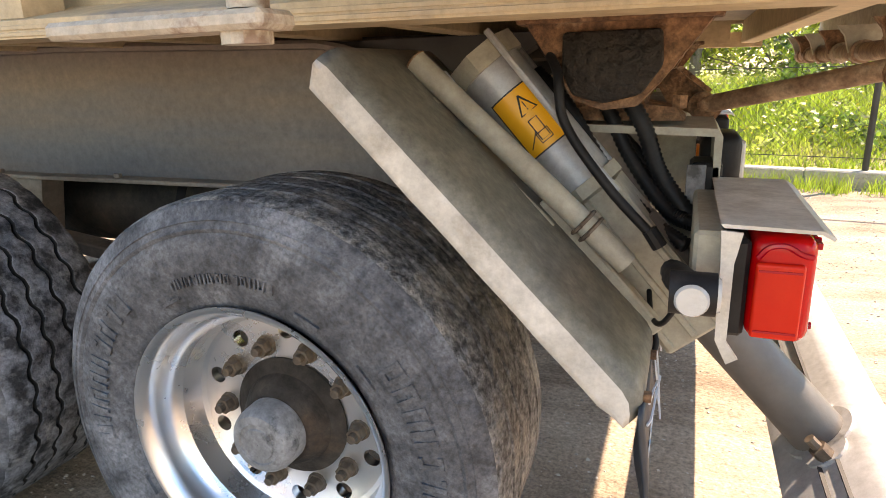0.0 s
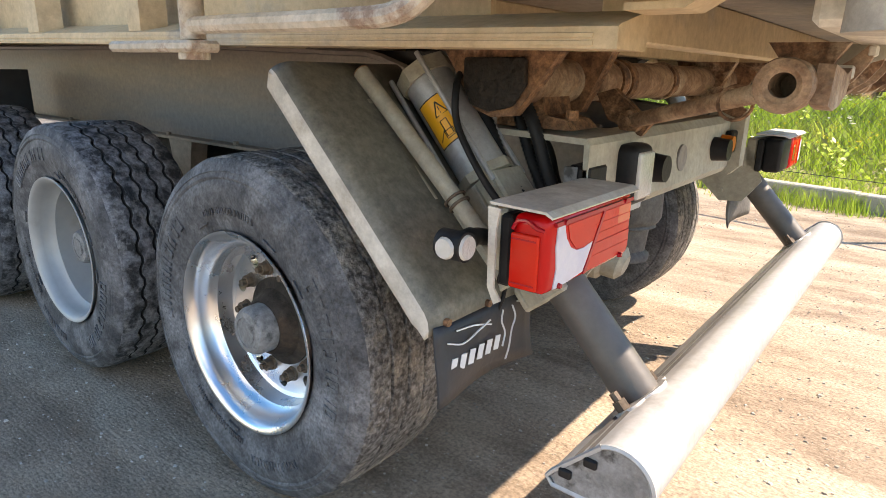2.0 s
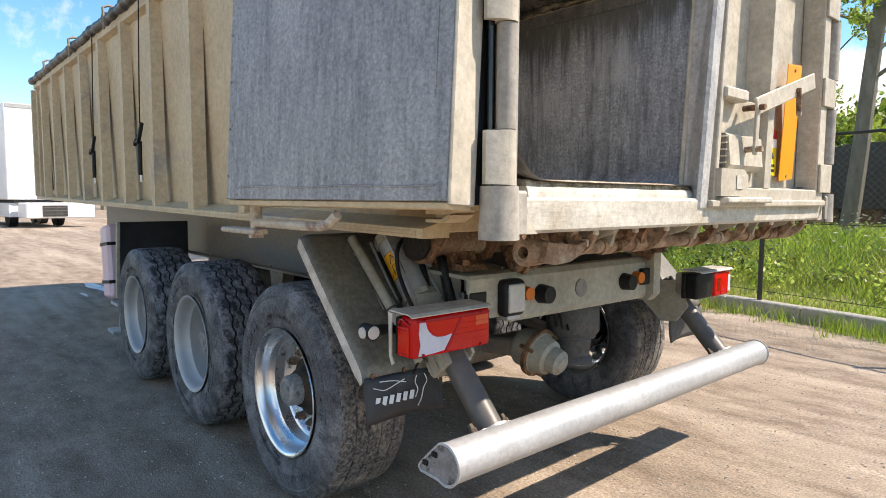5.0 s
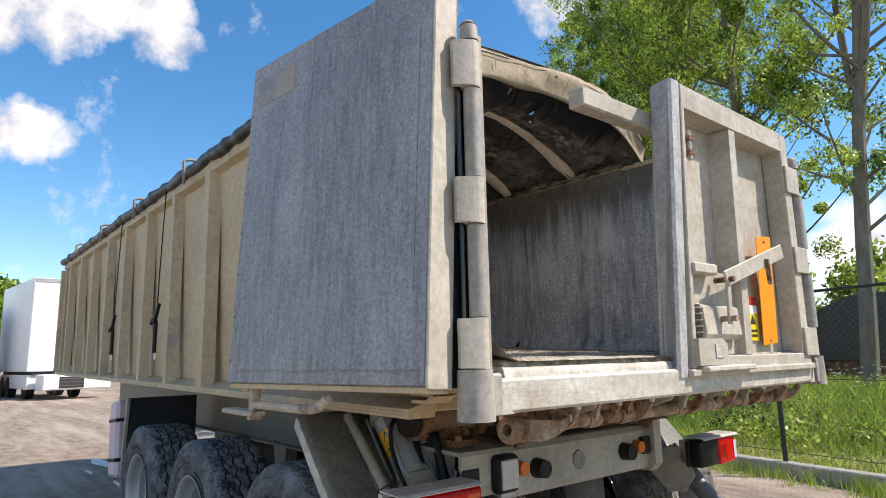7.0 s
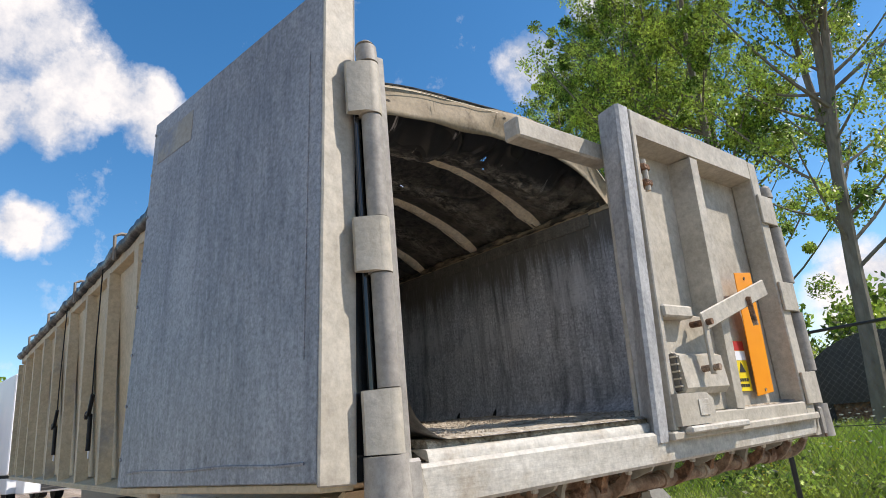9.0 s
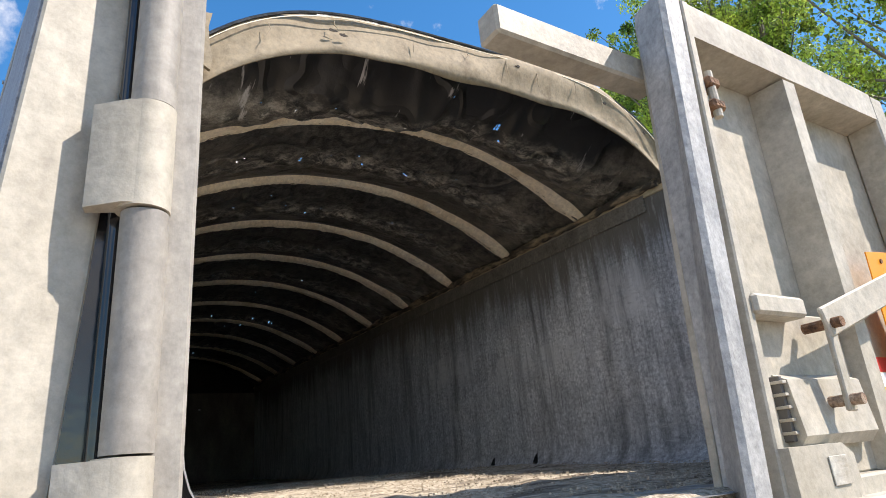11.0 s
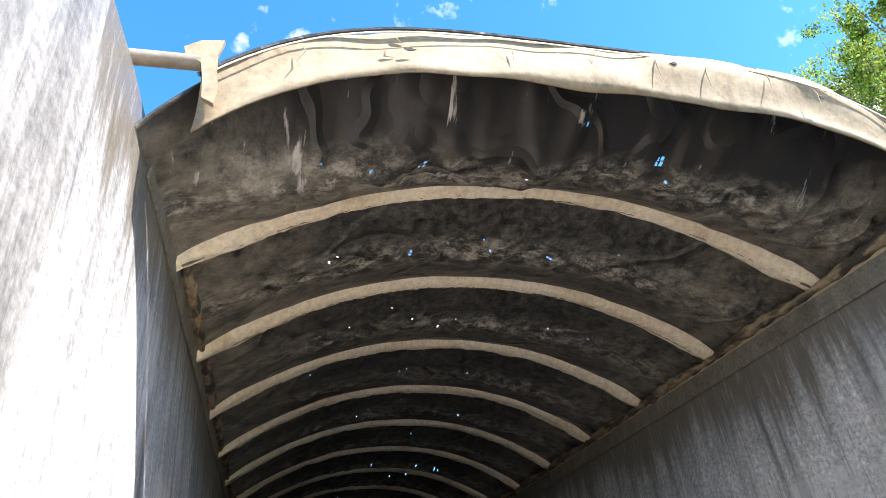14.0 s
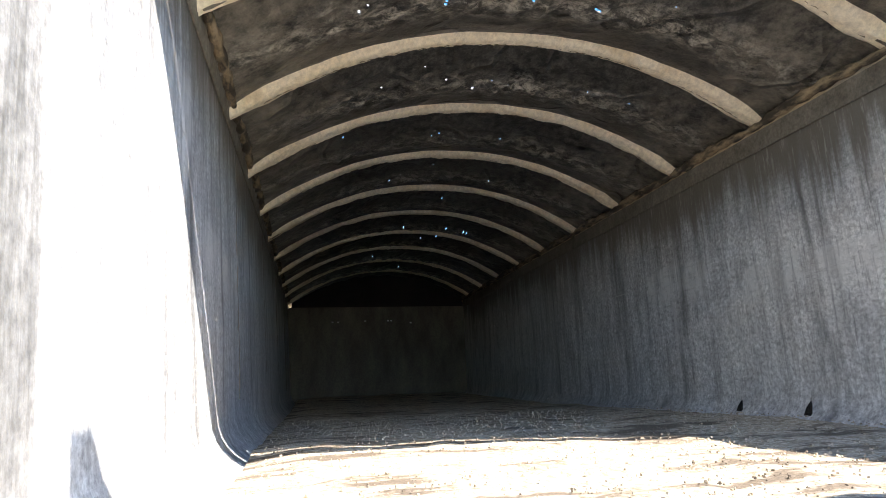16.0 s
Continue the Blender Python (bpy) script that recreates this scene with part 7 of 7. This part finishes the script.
    q = (b_ - a).to_track_quat("Y", "Z").to_matrix().to_4x4()
    bmesh.ops.transform(bm, matrix=Matrix.Translation(a) @ q, verts=bm.verts)
    part("tube_collar", bm, RUST, t)
    for k in (0.80, 0.835):
        bm = nbm()
        m = Matrix.Translation(a.lerp(b_, k)) @ q
        ring = [m @ Vector((0.026 * math.cos(w), 0, 0.026 * math.sin(w))) for w in (2 * math.pi * i / 14 for i in range(15))]
        tube(bm, ring, 0.004, 5)
        part("clamp", bm, NUT, t)
    bm = nbm()
    cyl(bm, (-1.075, -1.09, 1.16), (-0.865, -1.09, 0.955), 0.007, seg=10)
    cyl(bm, (-1.085, -1.105, 1.165), (-1.085, -1.06, 1.165), 0.018, seg=10)
    part("thin_rod", bm, CROSS, t, smooth=True)
    bm = nbm()
    bar(bm, (-0.90, -1.05, 0.985), (-0.69, -1.05, 0.755), 0.06, 0.035, 0.004, up=(0, 1, 0))
    bar(bm, (-0.885, -1.075, 0.965), (-0.70, -1.075, 0.765), 0.012, 0.055, 0.003, up=(0, 1, 0))
    part("side_profile", bm, CROSS, c)
    # cables
    for pts, r, mat in (([(-0.93, -0.90, 1.27), (-0.88, -1.0, 1.22), (-0.86, -1.02, 1.13), (-0.78, -1.03, 1.02), (-0.70, -1.03, 0.935)], 0.009, BLACK),
                        ([(-0.86, -0.82, 1.26), (-0.80, -0.84, 1.20), (-0.74, -0.86, 1.12), (-0.70, -0.86, 1.02), (-0.64, -0.88, 0.94)], 0.0155, BLACK),
                        ([(-0.90, -0.78, 1.24), (-0.82, -0.82, 1.16), (-0.76, -0.84, 1.05), (-0.68, -0.88, 0.95), (-0.62, -0.92, 0.93)], 0.014, BLACK),
                        ([(-0.95, -0.86, 1.22), (-0.88, -0.88, 1.15), (-0.80, -0.90, 1.03), (-0.71, -0.93, 0.94), (-0.64, -0.96, 0.90)], 0.0135, BLACK),
                        ([(-0.84, -0.70, 1.12), (-0.76, -0.74, 1.06), (-0.70, -0.80, 0.99), (-0.64, -0.86, 0.95)], 0.008, BLACK),
                        ([(-0.70, -0.99, 0.82), (-0.69, -1.05, 0.79), (-0.67, -1.10, 0.80), (-0.64, -1.12, 0.86)], 0.005, BLACK),
                        ([(-0.71, -1.0, 0.80), (-0.68, -1.06, 0.75), (-0.69, -1.07, 0.71)], 0.005, BLACK)):
        bm = nbm()
        cp = curve_pts(pts, 22)
        rs = [r * (1 + (0.2 if (i % 2 and r > 0.01) else 0)) for i in range(len(cp))]
        tube(bm, cp, rs, 10)
        part("cable", bm, mat, trailer, "black corrugated cable" if r > 0.01 else "thin black cable", smooth=True, sharp=80)
    bm = nbm()
    cyl(bm, (-0.705, -1.03, 0.945), (-0.685, -1.03, 0.915), 0.014, seg=10)
    part("cable_plug", bm, BLACK, trailer, smooth=True)


lift_cylinder()


def front_bits():
    bm = nbm()
    m = pose(-5.12, -1.10, 0.82, 0, -6, 0)
    box(bm, -0.14, 0.14, -0.13, 0.13, -0.34, 0.34, 0.03, m)
    t = part("water_tank", bm, PINK, trailer, "faded pink plastic water tank", smooth=True)
    for z in (-0.2, 0.15):
        bm = nbm()
        box(bm, -0.145, 0.145, -0.135, 0.135, z, z + 0.03, 0.004, m)
        part("tank_strap", bm, BLACK, t)
    bm = nbm()
    box(bm, -4.78, -4.74, -1.19, -0.60, 0.50, 1.20, 0.004, pose(0, 0, 0))
    part("front_flap", bm, FLAP, trailer, "black rubber front mud flap")
    bm = nbm()
    bar(bm, (-4.80, -1.205, 0.52), (-4.70, -1.205, 1.20), 0.03, 0.03, 0.004)
    part("flap_stay", bm, CREAM, trailer)
    bm = nbm()
    box(bm, -5.1, -4.85, -1.2, -1.05, 0.43, 0.46, 0.004)
    box(bm, -4.98, -4.95, -1.16, -1.13, 0.22, 0.44, 0.004)
    box(bm, -5.02, -4.80, -1.25, -1.10, 0.19, 0.22, 0.004)
    part("step", bm, SILVER, trailer)


front_bits()


# ---------------------------------------------------------------- fence, plants
def fence():
    fx = [1.0 - 3.05 * i for i in range(-3, 9)]
    top = thing("chain_link_fence", "black chain-link fence with round posts behind the kerb", "fence")
    H = 2.12
    for x in fx:
        bm = nbm()
        cyl(bm, (x, fence_y(x), 0.05), (x, fence_y(x), H + 0.1), 0.03, seg=12)
        part("fence_post", bm, POST, top, smooth=True)
    for z in (H + 0.05, 0.28, 1.15):
        bm = nbm()
        cyl(bm, (fx[0], fence_y(fx[0]), z), (fx[-1], fence_y(fx[-1]), z), 0.018 if z > 2 else 0.004, seg=8)
        part("fence_rail", bm, POST, top)
    bm = nbm()
    x0, x1 = fx[-4], fx[0]
    step = 0.075
    def wire(ax, az, bx, bz):
        a, b = Vector((ax, fence_y(ax), az)), Vector((bx, fence_y(bx), bz))
        d = (b - a).normalized()
        u = Vector((0, 1, 0))
        w = d.cross(u).normalized() * 0.0015
        u = u * 0.0015
        r0 = [bm.verts.new(a + q) for q in (w, u, -w)]
        r1 = [bm.verts.new(b + q) for q in (w, u, -w)]
        for k in range(3):
            bm.faces.new((r0[k], r0[(k + 1) % 3], r1[(k + 1) % 3], r1[k]))
    n = int((x1 - x0 + 2) / step)
    for i in range(n):
        xa = x0 - 2 + i * step
        wire(xa, 0.2, xa + (H - 0.2), H)
        wire(xa + (H - 0.2), 0.2, xa, H)
    part("wire_mesh", bm, WIRE, top)


fence()


def leaf_cloud(rng, clumps, n, size):
    vs, fs = [], []
    for _ in range(n):
        c, r = clumps[rng.randrange(len(clumps))]
        u = Vector((rng.gauss(0, 1), rng.gauss(0, 1), rng.gauss(0, 0.8)))
        p = c + u.normalized() * r * rng.random() ** 0.45
        a = Vector((rng.gauss(0, 1), rng.gauss(0, 1), rng.gauss(0, 1))).normalized()
        b = a.orthogonal().normalized()
        s = size * rng.uniform(0.55, 1.5)
        i = len(vs)
        vs.extend([p - a * s, p + b * s * 0.55, p + a * s, p - b * s * 0.55])
        fs.append((i, i + 1, i + 2, i + 3))
    me = bpy.data.meshes.new("crown")
    me.from_pydata([tuple(v) for v in vs], [], fs)
    me.materials.append(LEAF)
    return me


def blades():
    rng = random.Random(7)
    vs, fs = [], []
    def blade(x, y, z, h, w, lean):
        a = rng.uniform(0, 6.28)
        dx, dy = math.cos(a) * w, math.sin(a) * w
        lx, ly = rng.uniform(-lean, lean) * h, rng.uniform(-lean, lean) * h
        i = len(vs)
        vs.extend([(x - dx, y - dy, z), (x + dx, y + dy, z), (x + dx * 0.6 + lx * 0.4, y + dy * 0.6 + ly * 0.4, z + h * 0.6), (x - dx * 0.6 + lx * 0.4, y - dy * 0.6 + ly * 0.4, z + h * 0.6), (x + lx, y + ly, z + h)])
        fs.extend([(i, i + 1, i + 2, i + 3), (i + 3, i + 2, i + 4)])
    for _ in range(70000):
        x = rng.uniform(-13, 7)
        d = rng.random() ** 1.4 * 6.0 + 0.12
        tall = 0.08 + 0.27 * min(1, max(0, d - 0.5) / 1.2)
        blade(x, fence_y(x) + d, 0.14 + 0.16 * min(d, 3) - 0.02, tall * rng.uniform(0.6, 1.25), rng.uniform(0.004, 0.010) * (1 + 0.25 * d), 0.5)
    for _ in range(340):                      # tufts in front of the kerb
        x = rng.uniform(-9, 3.5)
        y = fence_y(x) - 0.16 - abs(rng.gauss(0, 0.20))
        for _ in range(16):
            blade(x + rng.gauss(0, 0.05), y + rng.gauss(0, 0.05), -0.01, rng.uniform(0.06, 0.22), rng.uniform(0.003, 0.006), 0.6)
    me = bpy.data.meshes.new("grass")
    me.from_pydata(vs, [], fs)
    me.materials.append(GRASS)
    tagged(new("grass", me), "tall bright green meadow grass along the fence", "grass", kind="stuff")
    clumps = []
    for _ in range(420):                      # broad-leaved weeds
        x = rng.uniform(-12, 6)
        d = 0.5 + 5.0 * rng.random() ** 1.3
        clumps.append((Vector((x, fence_y(x) + d, 0.20 + 0.15 * min(d, 3) + rng.uniform(0.0, 0.18))), rng.uniform(0.10, 0.28)))
    tagged(new("weeds", leaf_cloud(rng, clumps, 26000, 0.034)), "broad-leaved green weeds among the grass", "weeds", kind="stuff")
    bm = nbm()
    for _ in range(900):
        x = rng.uniform(-13, 6)
        d = 1.3 + 4.5 * rng.random()
        z = 0.14 + 0.16 * min(d, 3) + rng.uniform(0.35, 0.6)
        r = rng.uniform(0.015, 0.04)
        bmesh.ops.create_cone(bm, cap_ends=True, segments=6, radius1=r * 0.3, radius2=r, depth=0.015, matrix=Matrix.Translation((x, fence_y(x) + d, z)))
    bf = nbm()
    for _ in range(1300):
        x = rng.uniform(-11, 6)
        d = 0.5 + 4.0 * rng.random() ** 1.5
        z = 0.14 + 0.16 * min(d, 3) + rng.uniform(0.18, 0.42)
        r = rng.uniform(0.008, 0.018)
        bmesh.ops.create_cone(bf, cap_ends=True, segments=5, radius1=r * 0.4, radius2=r, depth=0.01, matrix=Matrix.Translation((x, fence_y(x) + d, z)))
    tagged(part("buttercups", bf, BUTTER, None), "small yellow flowers in the grass", "flowers", kind="stuff")
    tagged(part("cow_parsley", bm, BLOSSOM, None), "small white umbel flowers in the grass", "flowers", kind="stuff")


blades()


def tree(x, y, h, seed, spread=1.0, leaves=50000, size=0.038, low=0.25, lean=(0.0, 0.0), fork=0.0):
    """Tapered trunk, second leader above the fork where there is one, limbs, twigs and a loose crown."""
    rng = random.Random(seed)
    top = thing("poplar_tree", "tall slender green tree with a grey trunk behind the fence", "tree", "trees behind the fence", at=(x, y, 0.5))
    bm = nbm()
    r0 = 0.0105 * h

    def stem(base, way, length, r, wander):
        pts = [base]
        for k in range(1, 9):
            t = k / 8
            pts.append(base + Vector((way[0] * length * t + rng.gauss(0, wander) * t, way[1] * length * t + rng.gauss(0, wander) * t, length * t)))
        q = curve_pts(pts, 4)
        tube(bm, q, [r * (1 - 0.92 * i / (len(q) - 1)) for i in range(len(q))], 9)
        return q
    stems = [(stem(Vector((0, 0, -0.3)), lean, h, r0, 0.10), 1.0, low)]
    if fork:
        b = stems[0][0][int(fork * (len(stems[0][0]) - 1))]
        stems.append((stem(b, (lean[0] + 0.10, lean[1] - 0.05), h * (1 - fork) * 0.95, r0 * 0.62, 0.10), 0.8, 0.1))
        stems.append((stem(b + Vector((0, 0, 0.9)), (lean[0] - 0.16, lean[1] + 0.04), h * (1 - fork) * 0.8, r0 * 0.45, 0.10), 0.7, 0.15))
    clumps = []
    for cp, share, lo in stems:
        for k in range(int((24 * spread + 8) * share)):
            t = rng.uniform(lo, 0.97)
            b = cp[int(t * (len(cp) - 1))]
            a = rng.uniform(0, 6.28)
            ln = (0.15 * h * (1.12 - t) + 0.5) * rng.uniform(0.6, 1.2) * spread
            tip = b + Vector((math.cos(a) * ln, math.sin(a) * ln, ln * rng.uniform(0.6, 1.3)))
            mid = b.lerp(tip, 0.5) + Vector((0, 0, -0.08 * ln))
            q = curve_pts([b, mid, tip], 3)
            rb = r0 * 0.26 * (1.1 - t)
            tube(bm, q, [rb * (1 - 0.85 * i / (len(q) - 1)) + 0.004 for i in range(len(q))], 5)
            for w in (0.4, 0.6, 0.8, 1.0):
                c = b.lerp(tip, w) + Vector((rng.gauss(0, 0.25), rng.gauss(0, 0.25), rng.gauss(0, 0.25)))
                clumps.append((c, rng.uniform(0.10, 0.40) * (0.55 + 0.05 * h)))
    part("trunk", bm, BARK, top, smooth=True)
    cr = new("crown", leaf_cloud(rng, clumps, leaves, size))
    cr.parent = top


for i, (x, y, h, sp, low, lean, fork) in enumerate((
        (-2.52, 10.2, 15, 0.85, 0.24, (0.08, 0.0), 0.36), (-4.9, 11.2, 15.5, 1.0, 0.22, (0.02, 0.01), 0.0), (-6.4, 12.0, 14.5, 1.0, 0.15, (-0.02, 0.0), 0.4),
        (-8.3, 12.6, 13.0, 1.0, 0.12, (0.0, 0.0), 0.0), (-11.0, 14.0, 13.6, 1.0, 0.15, (0.02, 0.0), 0.3), (-13.6, 16.5, 11.8, 0.9, 0.2, (0.0, 0.0), 0.0),
        (-6.5, 15.5, 16, 1.1, 0.2, (0.0, 0.02), 0.0), (-10.0, 18.0, 16, 1.1, 0.2, (0.0, 0.0), 0.3), (-0.6, 16.5, 15, 0.8, 0.3, (0.03, 0.0), 0.0))):
    tree(x, y, h, 20 + i, sp, low=low, lean=lean, fork=fork)


def bush_row():
    rng = random.Random(3)
    for i in range(12):
        x = 7 - 2.6 * i
        y = fence_y(x) + 4.3 + rng.uniform(0, 2.0)
        if -3.8 < x < 0.8:
            continue
        top = thing("hedge_bush", "dense dark green bush behind the fence", "bush", "bushes behind the fence", at=(x, y, 0.4))
        clumps = [(Vector((rng.gauss(0, 0.8), rng.gauss(0, 0.5), rng.uniform(0.3, 2.0))), rng.uniform(0.4, 0.8)) for _ in range(16)]
        bm = nbm()
        for c, r in clumps[:7]:
            tube(bm, curve_pts([(0, 0, -0.1), (c.x * 0.4, c.y * 0.4, c.z * 0.5), tuple(c)], 3), 0.015, 5)
        part("stems", bm, BARK, top)
        cr = new("leaves", leaf_cloud(rng, clumps, 5200, 0.075))
        cr.parent = top
    for i in range(9):
        x = 12 - 3.4 * i
        y = fence_y(x) + 11.5 + rng.uniform(0, 2.0)
        top = thing("hedge_bush", "tall dense green bush behind the fence", "bush", "bushes behind the fence", at=(x, y, 0.5))
        clumps = [(Vector((rng.gauss(0, 1.2), rng.gauss(0, 0.8), rng.uniform(0.3, 3.6))), rng.uniform(0.6, 1.1)) for _ in range(24)]
        bm = nbm()
        for c, r in clumps[:8]:
            tube(bm, curve_pts([(0, 0, -0.2), (c.x * 0.4, c.y * 0.4, c.z * 0.5), tuple(c)], 3), 0.025, 5)
        part("stems", bm, BARK, top)
        cr = new("leaves", leaf_cloud(rng, clumps, 6500, 0.10))
        cr.parent = top


bush_row()


def far_trees():
    rng = random.Random(11)
    for i in range(9):
        x, y = -70 - 3 * (i % 3), -12 + 3.6 * i
        top = thing("distant_tree", "round distant green tree behind the parked trucks", "tree", "distant trees", at=(x, y, 0))
        bm = nbm()
        tube(bm, [(0, 0, -0.2), (0.1, 0, 3), (0, 0.2, 7)], [0.3, 0.22, 0.1], 7)
        part("trunk", bm, BARK, top)
        clumps = [(Vector((rng.gauss(0, 1.4), rng.gauss(0, 1.4), rng.uniform(3.5, 9.5))), rng.uniform(0.9, 1.7)) for _ in range(22)]
        cr = new("crown", leaf_cloud(rng, clumps, 3500, 0.26))
        cr.parent = top


far_trees()


# ---------------------------------------------------------------- parked trucks far off
def box_truck(x, y, yaw, cab):
    top = thing("box_trailer", "white box trailer parked across the yard", "trailer", "parked white trailers", at=(x, y, 0))
    top.rotation_euler = (0, 0, radians(yaw))
    bm = nbm()
    box(bm, -6.5, 0.0, -1.27, 1.27, 1.25, 5.6 if cab else 4.4, 0.04)
    part("cargo_box", bm, WHITE, top, "plain white box body")
    bm = nbm()
    box(bm, -5.8, -0.2, -1.2, 1.2, 0.45, 1.1, 0.03)
    part("side_skirt", bm, WHITE if cab else TRUCK_RED, top)
    if cab:
        bm = nbm()
        box(bm, 0.05, 1.4, -0.9, 1.9, 0.42, 1.12, 0.05)
        nose = part("low_nose", bm, WHITE, top, "low white nose with a dark grille")
        bm = nbm()
        box(bm, 1.401, 1.42, -0.25, 0.75, 0.5, 1.0, 0.0)
        part("grille", bm, DARK, nose)
        for z in (0.6, 0.75, 0.9):
            bm = nbm()
            box(bm, 1.421, 1.43, -0.25, 0.75, z, z + 0.03, 0.0)
            part("grille_bar", bm, STRUT, nose)
        bm = nbm()
        box(bm, 0.002, 0.03, -1.2, 1.2, 5.4, 5.58, 0.01)
        part("top_frame", bm, SILVER, top)
    bm = nbm()
    box(bm, 0.002, 0.012, 0.25, 0.55, 1.45, 1.85, 0.0)
    part("box_sign", bm, LABEL, top, "small orange sign")
    bm = nbm()
    box(bm, -0.21, -0.19, -0.1, 0.9, 0.55, 0.98, 0.0)
    box(bm, -6.3, -0.1, -1.0, 1.0, 1.1, 1.25, 0.0)
    part("dark_panel", bm, DARK, top)
    for wx in (-5.2, -4.0):
        for wy in (-1.05, 1.05):
            bm = nbm()
            cyl(bm, (wx, wy - 0.17, 0.5), (wx, wy + 0.17, 0.5), 0.5, seg=24)
            part("wheel", bm, BLACK, top, smooth=True)
    for wy in (-0.95, 0.95):
        bm = nbm()
        cyl(bm, (-0.9, wy - 0.17, 0.5), (-0.9, wy + 0.17, 0.5), 0.5, seg=24)
        part("wheel", bm, BLACK, top, smooth=True)


box_truck(-33, 2.05, 6, True)
box_truck(-36, -1.6, 3, False)
box_truck(-37, -5.0, 2, True)


def shed():
    """A dark round-roofed store behind the fence."""
    top = thing("garden_store", "dark round-roofed store among the bushes behind the fence", "shed", at=(-2.95, 14.2, 0.15))
    bm = nbm()
    n = 16
    prof = [(1.75 * math.cos(math.pi * k / n), 1.1 + 1.4 * math.sin(math.pi * k / n)) for k in range(n + 1)]
    prism(bm, prof, "y", -1.5, 2.0)
    part("roof", bm, POST, top, "black curved roof", smooth=True)
    bm = nbm()
    box(bm, -1.6, 1.6, -1.35, 1.9, -0.3, 1.1, 0.02)
    part("wall", bm, RUST, top, "brown boarded wall")
    for x in (-1.2, -0.4, 0.4, 1.2):
        bm = nbm()
        box(bm, x - 0.05, x + 0.05, -1.42, -1.352, -0.3, 1.1, 0.01)
        part("batten", bm, DARK, top)


shed()


def spill():
    for (x, y, a, b) in ((-9.7, -0.42, 0.5, 0.09), (-8.9, -0.72, 0.22, 0.03)):
        bm = nbm()
        n = 26
        vs = []
        for k in range(n):
            t = 2 * math.pi * k / n
            r = 1 + 0.45 * noise.noise((math.cos(t) * 1.6 + x, math.sin(t) * 1.6, y))
            vs.append(bm.verts.new((x + a * r * math.cos(t), y + b * r * math.sin(t), 0.006)))
        bm.faces.new(vs)
        tagged(part("spill", bm, SPILL, None), "dried white spill on the dirt yard", "stain", kind="structure")


spill()


def pebbles():
    rng = random.Random(2)
    vs, fs = [], []
    for _ in range(34000):
        x, y = 1.6 - 8.0 * rng.random() ** 1.25, rng.uniform(-3.4, 4.6)
        s = 0.0018 + 0.0080 * rng.random() ** 5
        z = 0.022 * (noise.noise((x * 0.35, y * 0.5, 3.0)) - 0.35) + 0.008 * noise.noise((x * 1.9, y * 1.9, 7.0))
        a, e = rng.uniform(0, 6.28), rng.uniform(0.6, 1.3)
        i = len(vs)
        for k in range(4):
            q = a + 1.571 * k + rng.uniform(-0.3, 0.3)
            vs.append((x + s * 1.3 * math.cos(q), y + s * e * math.sin(q), z - s * 0.4))
        for k in range(4):
            q = a + 1.571 * k + rng.uniform(-0.3, 0.3)
            vs.append((x + s * 0.75 * math.cos(q), y + s * 0.6 * e * math.sin(q), z + s * rng.uniform(0.3, 0.65)))
        fs.append((i + 4, i + 5, i + 6, i + 7))
        for k in range(4):
            fs.append((i + k, i + (k + 1) % 4, i + 4 + (k + 1) % 4, i + 4 + k))
    me = bpy.data.meshes.new("pebbles")
    me.from_pydata(vs, [], fs)
    me.materials.append(STONE)
    tagged(new("pebbles", me), "small pale stones scattered over the dirt", "stones", kind="stuff")


pebbles()
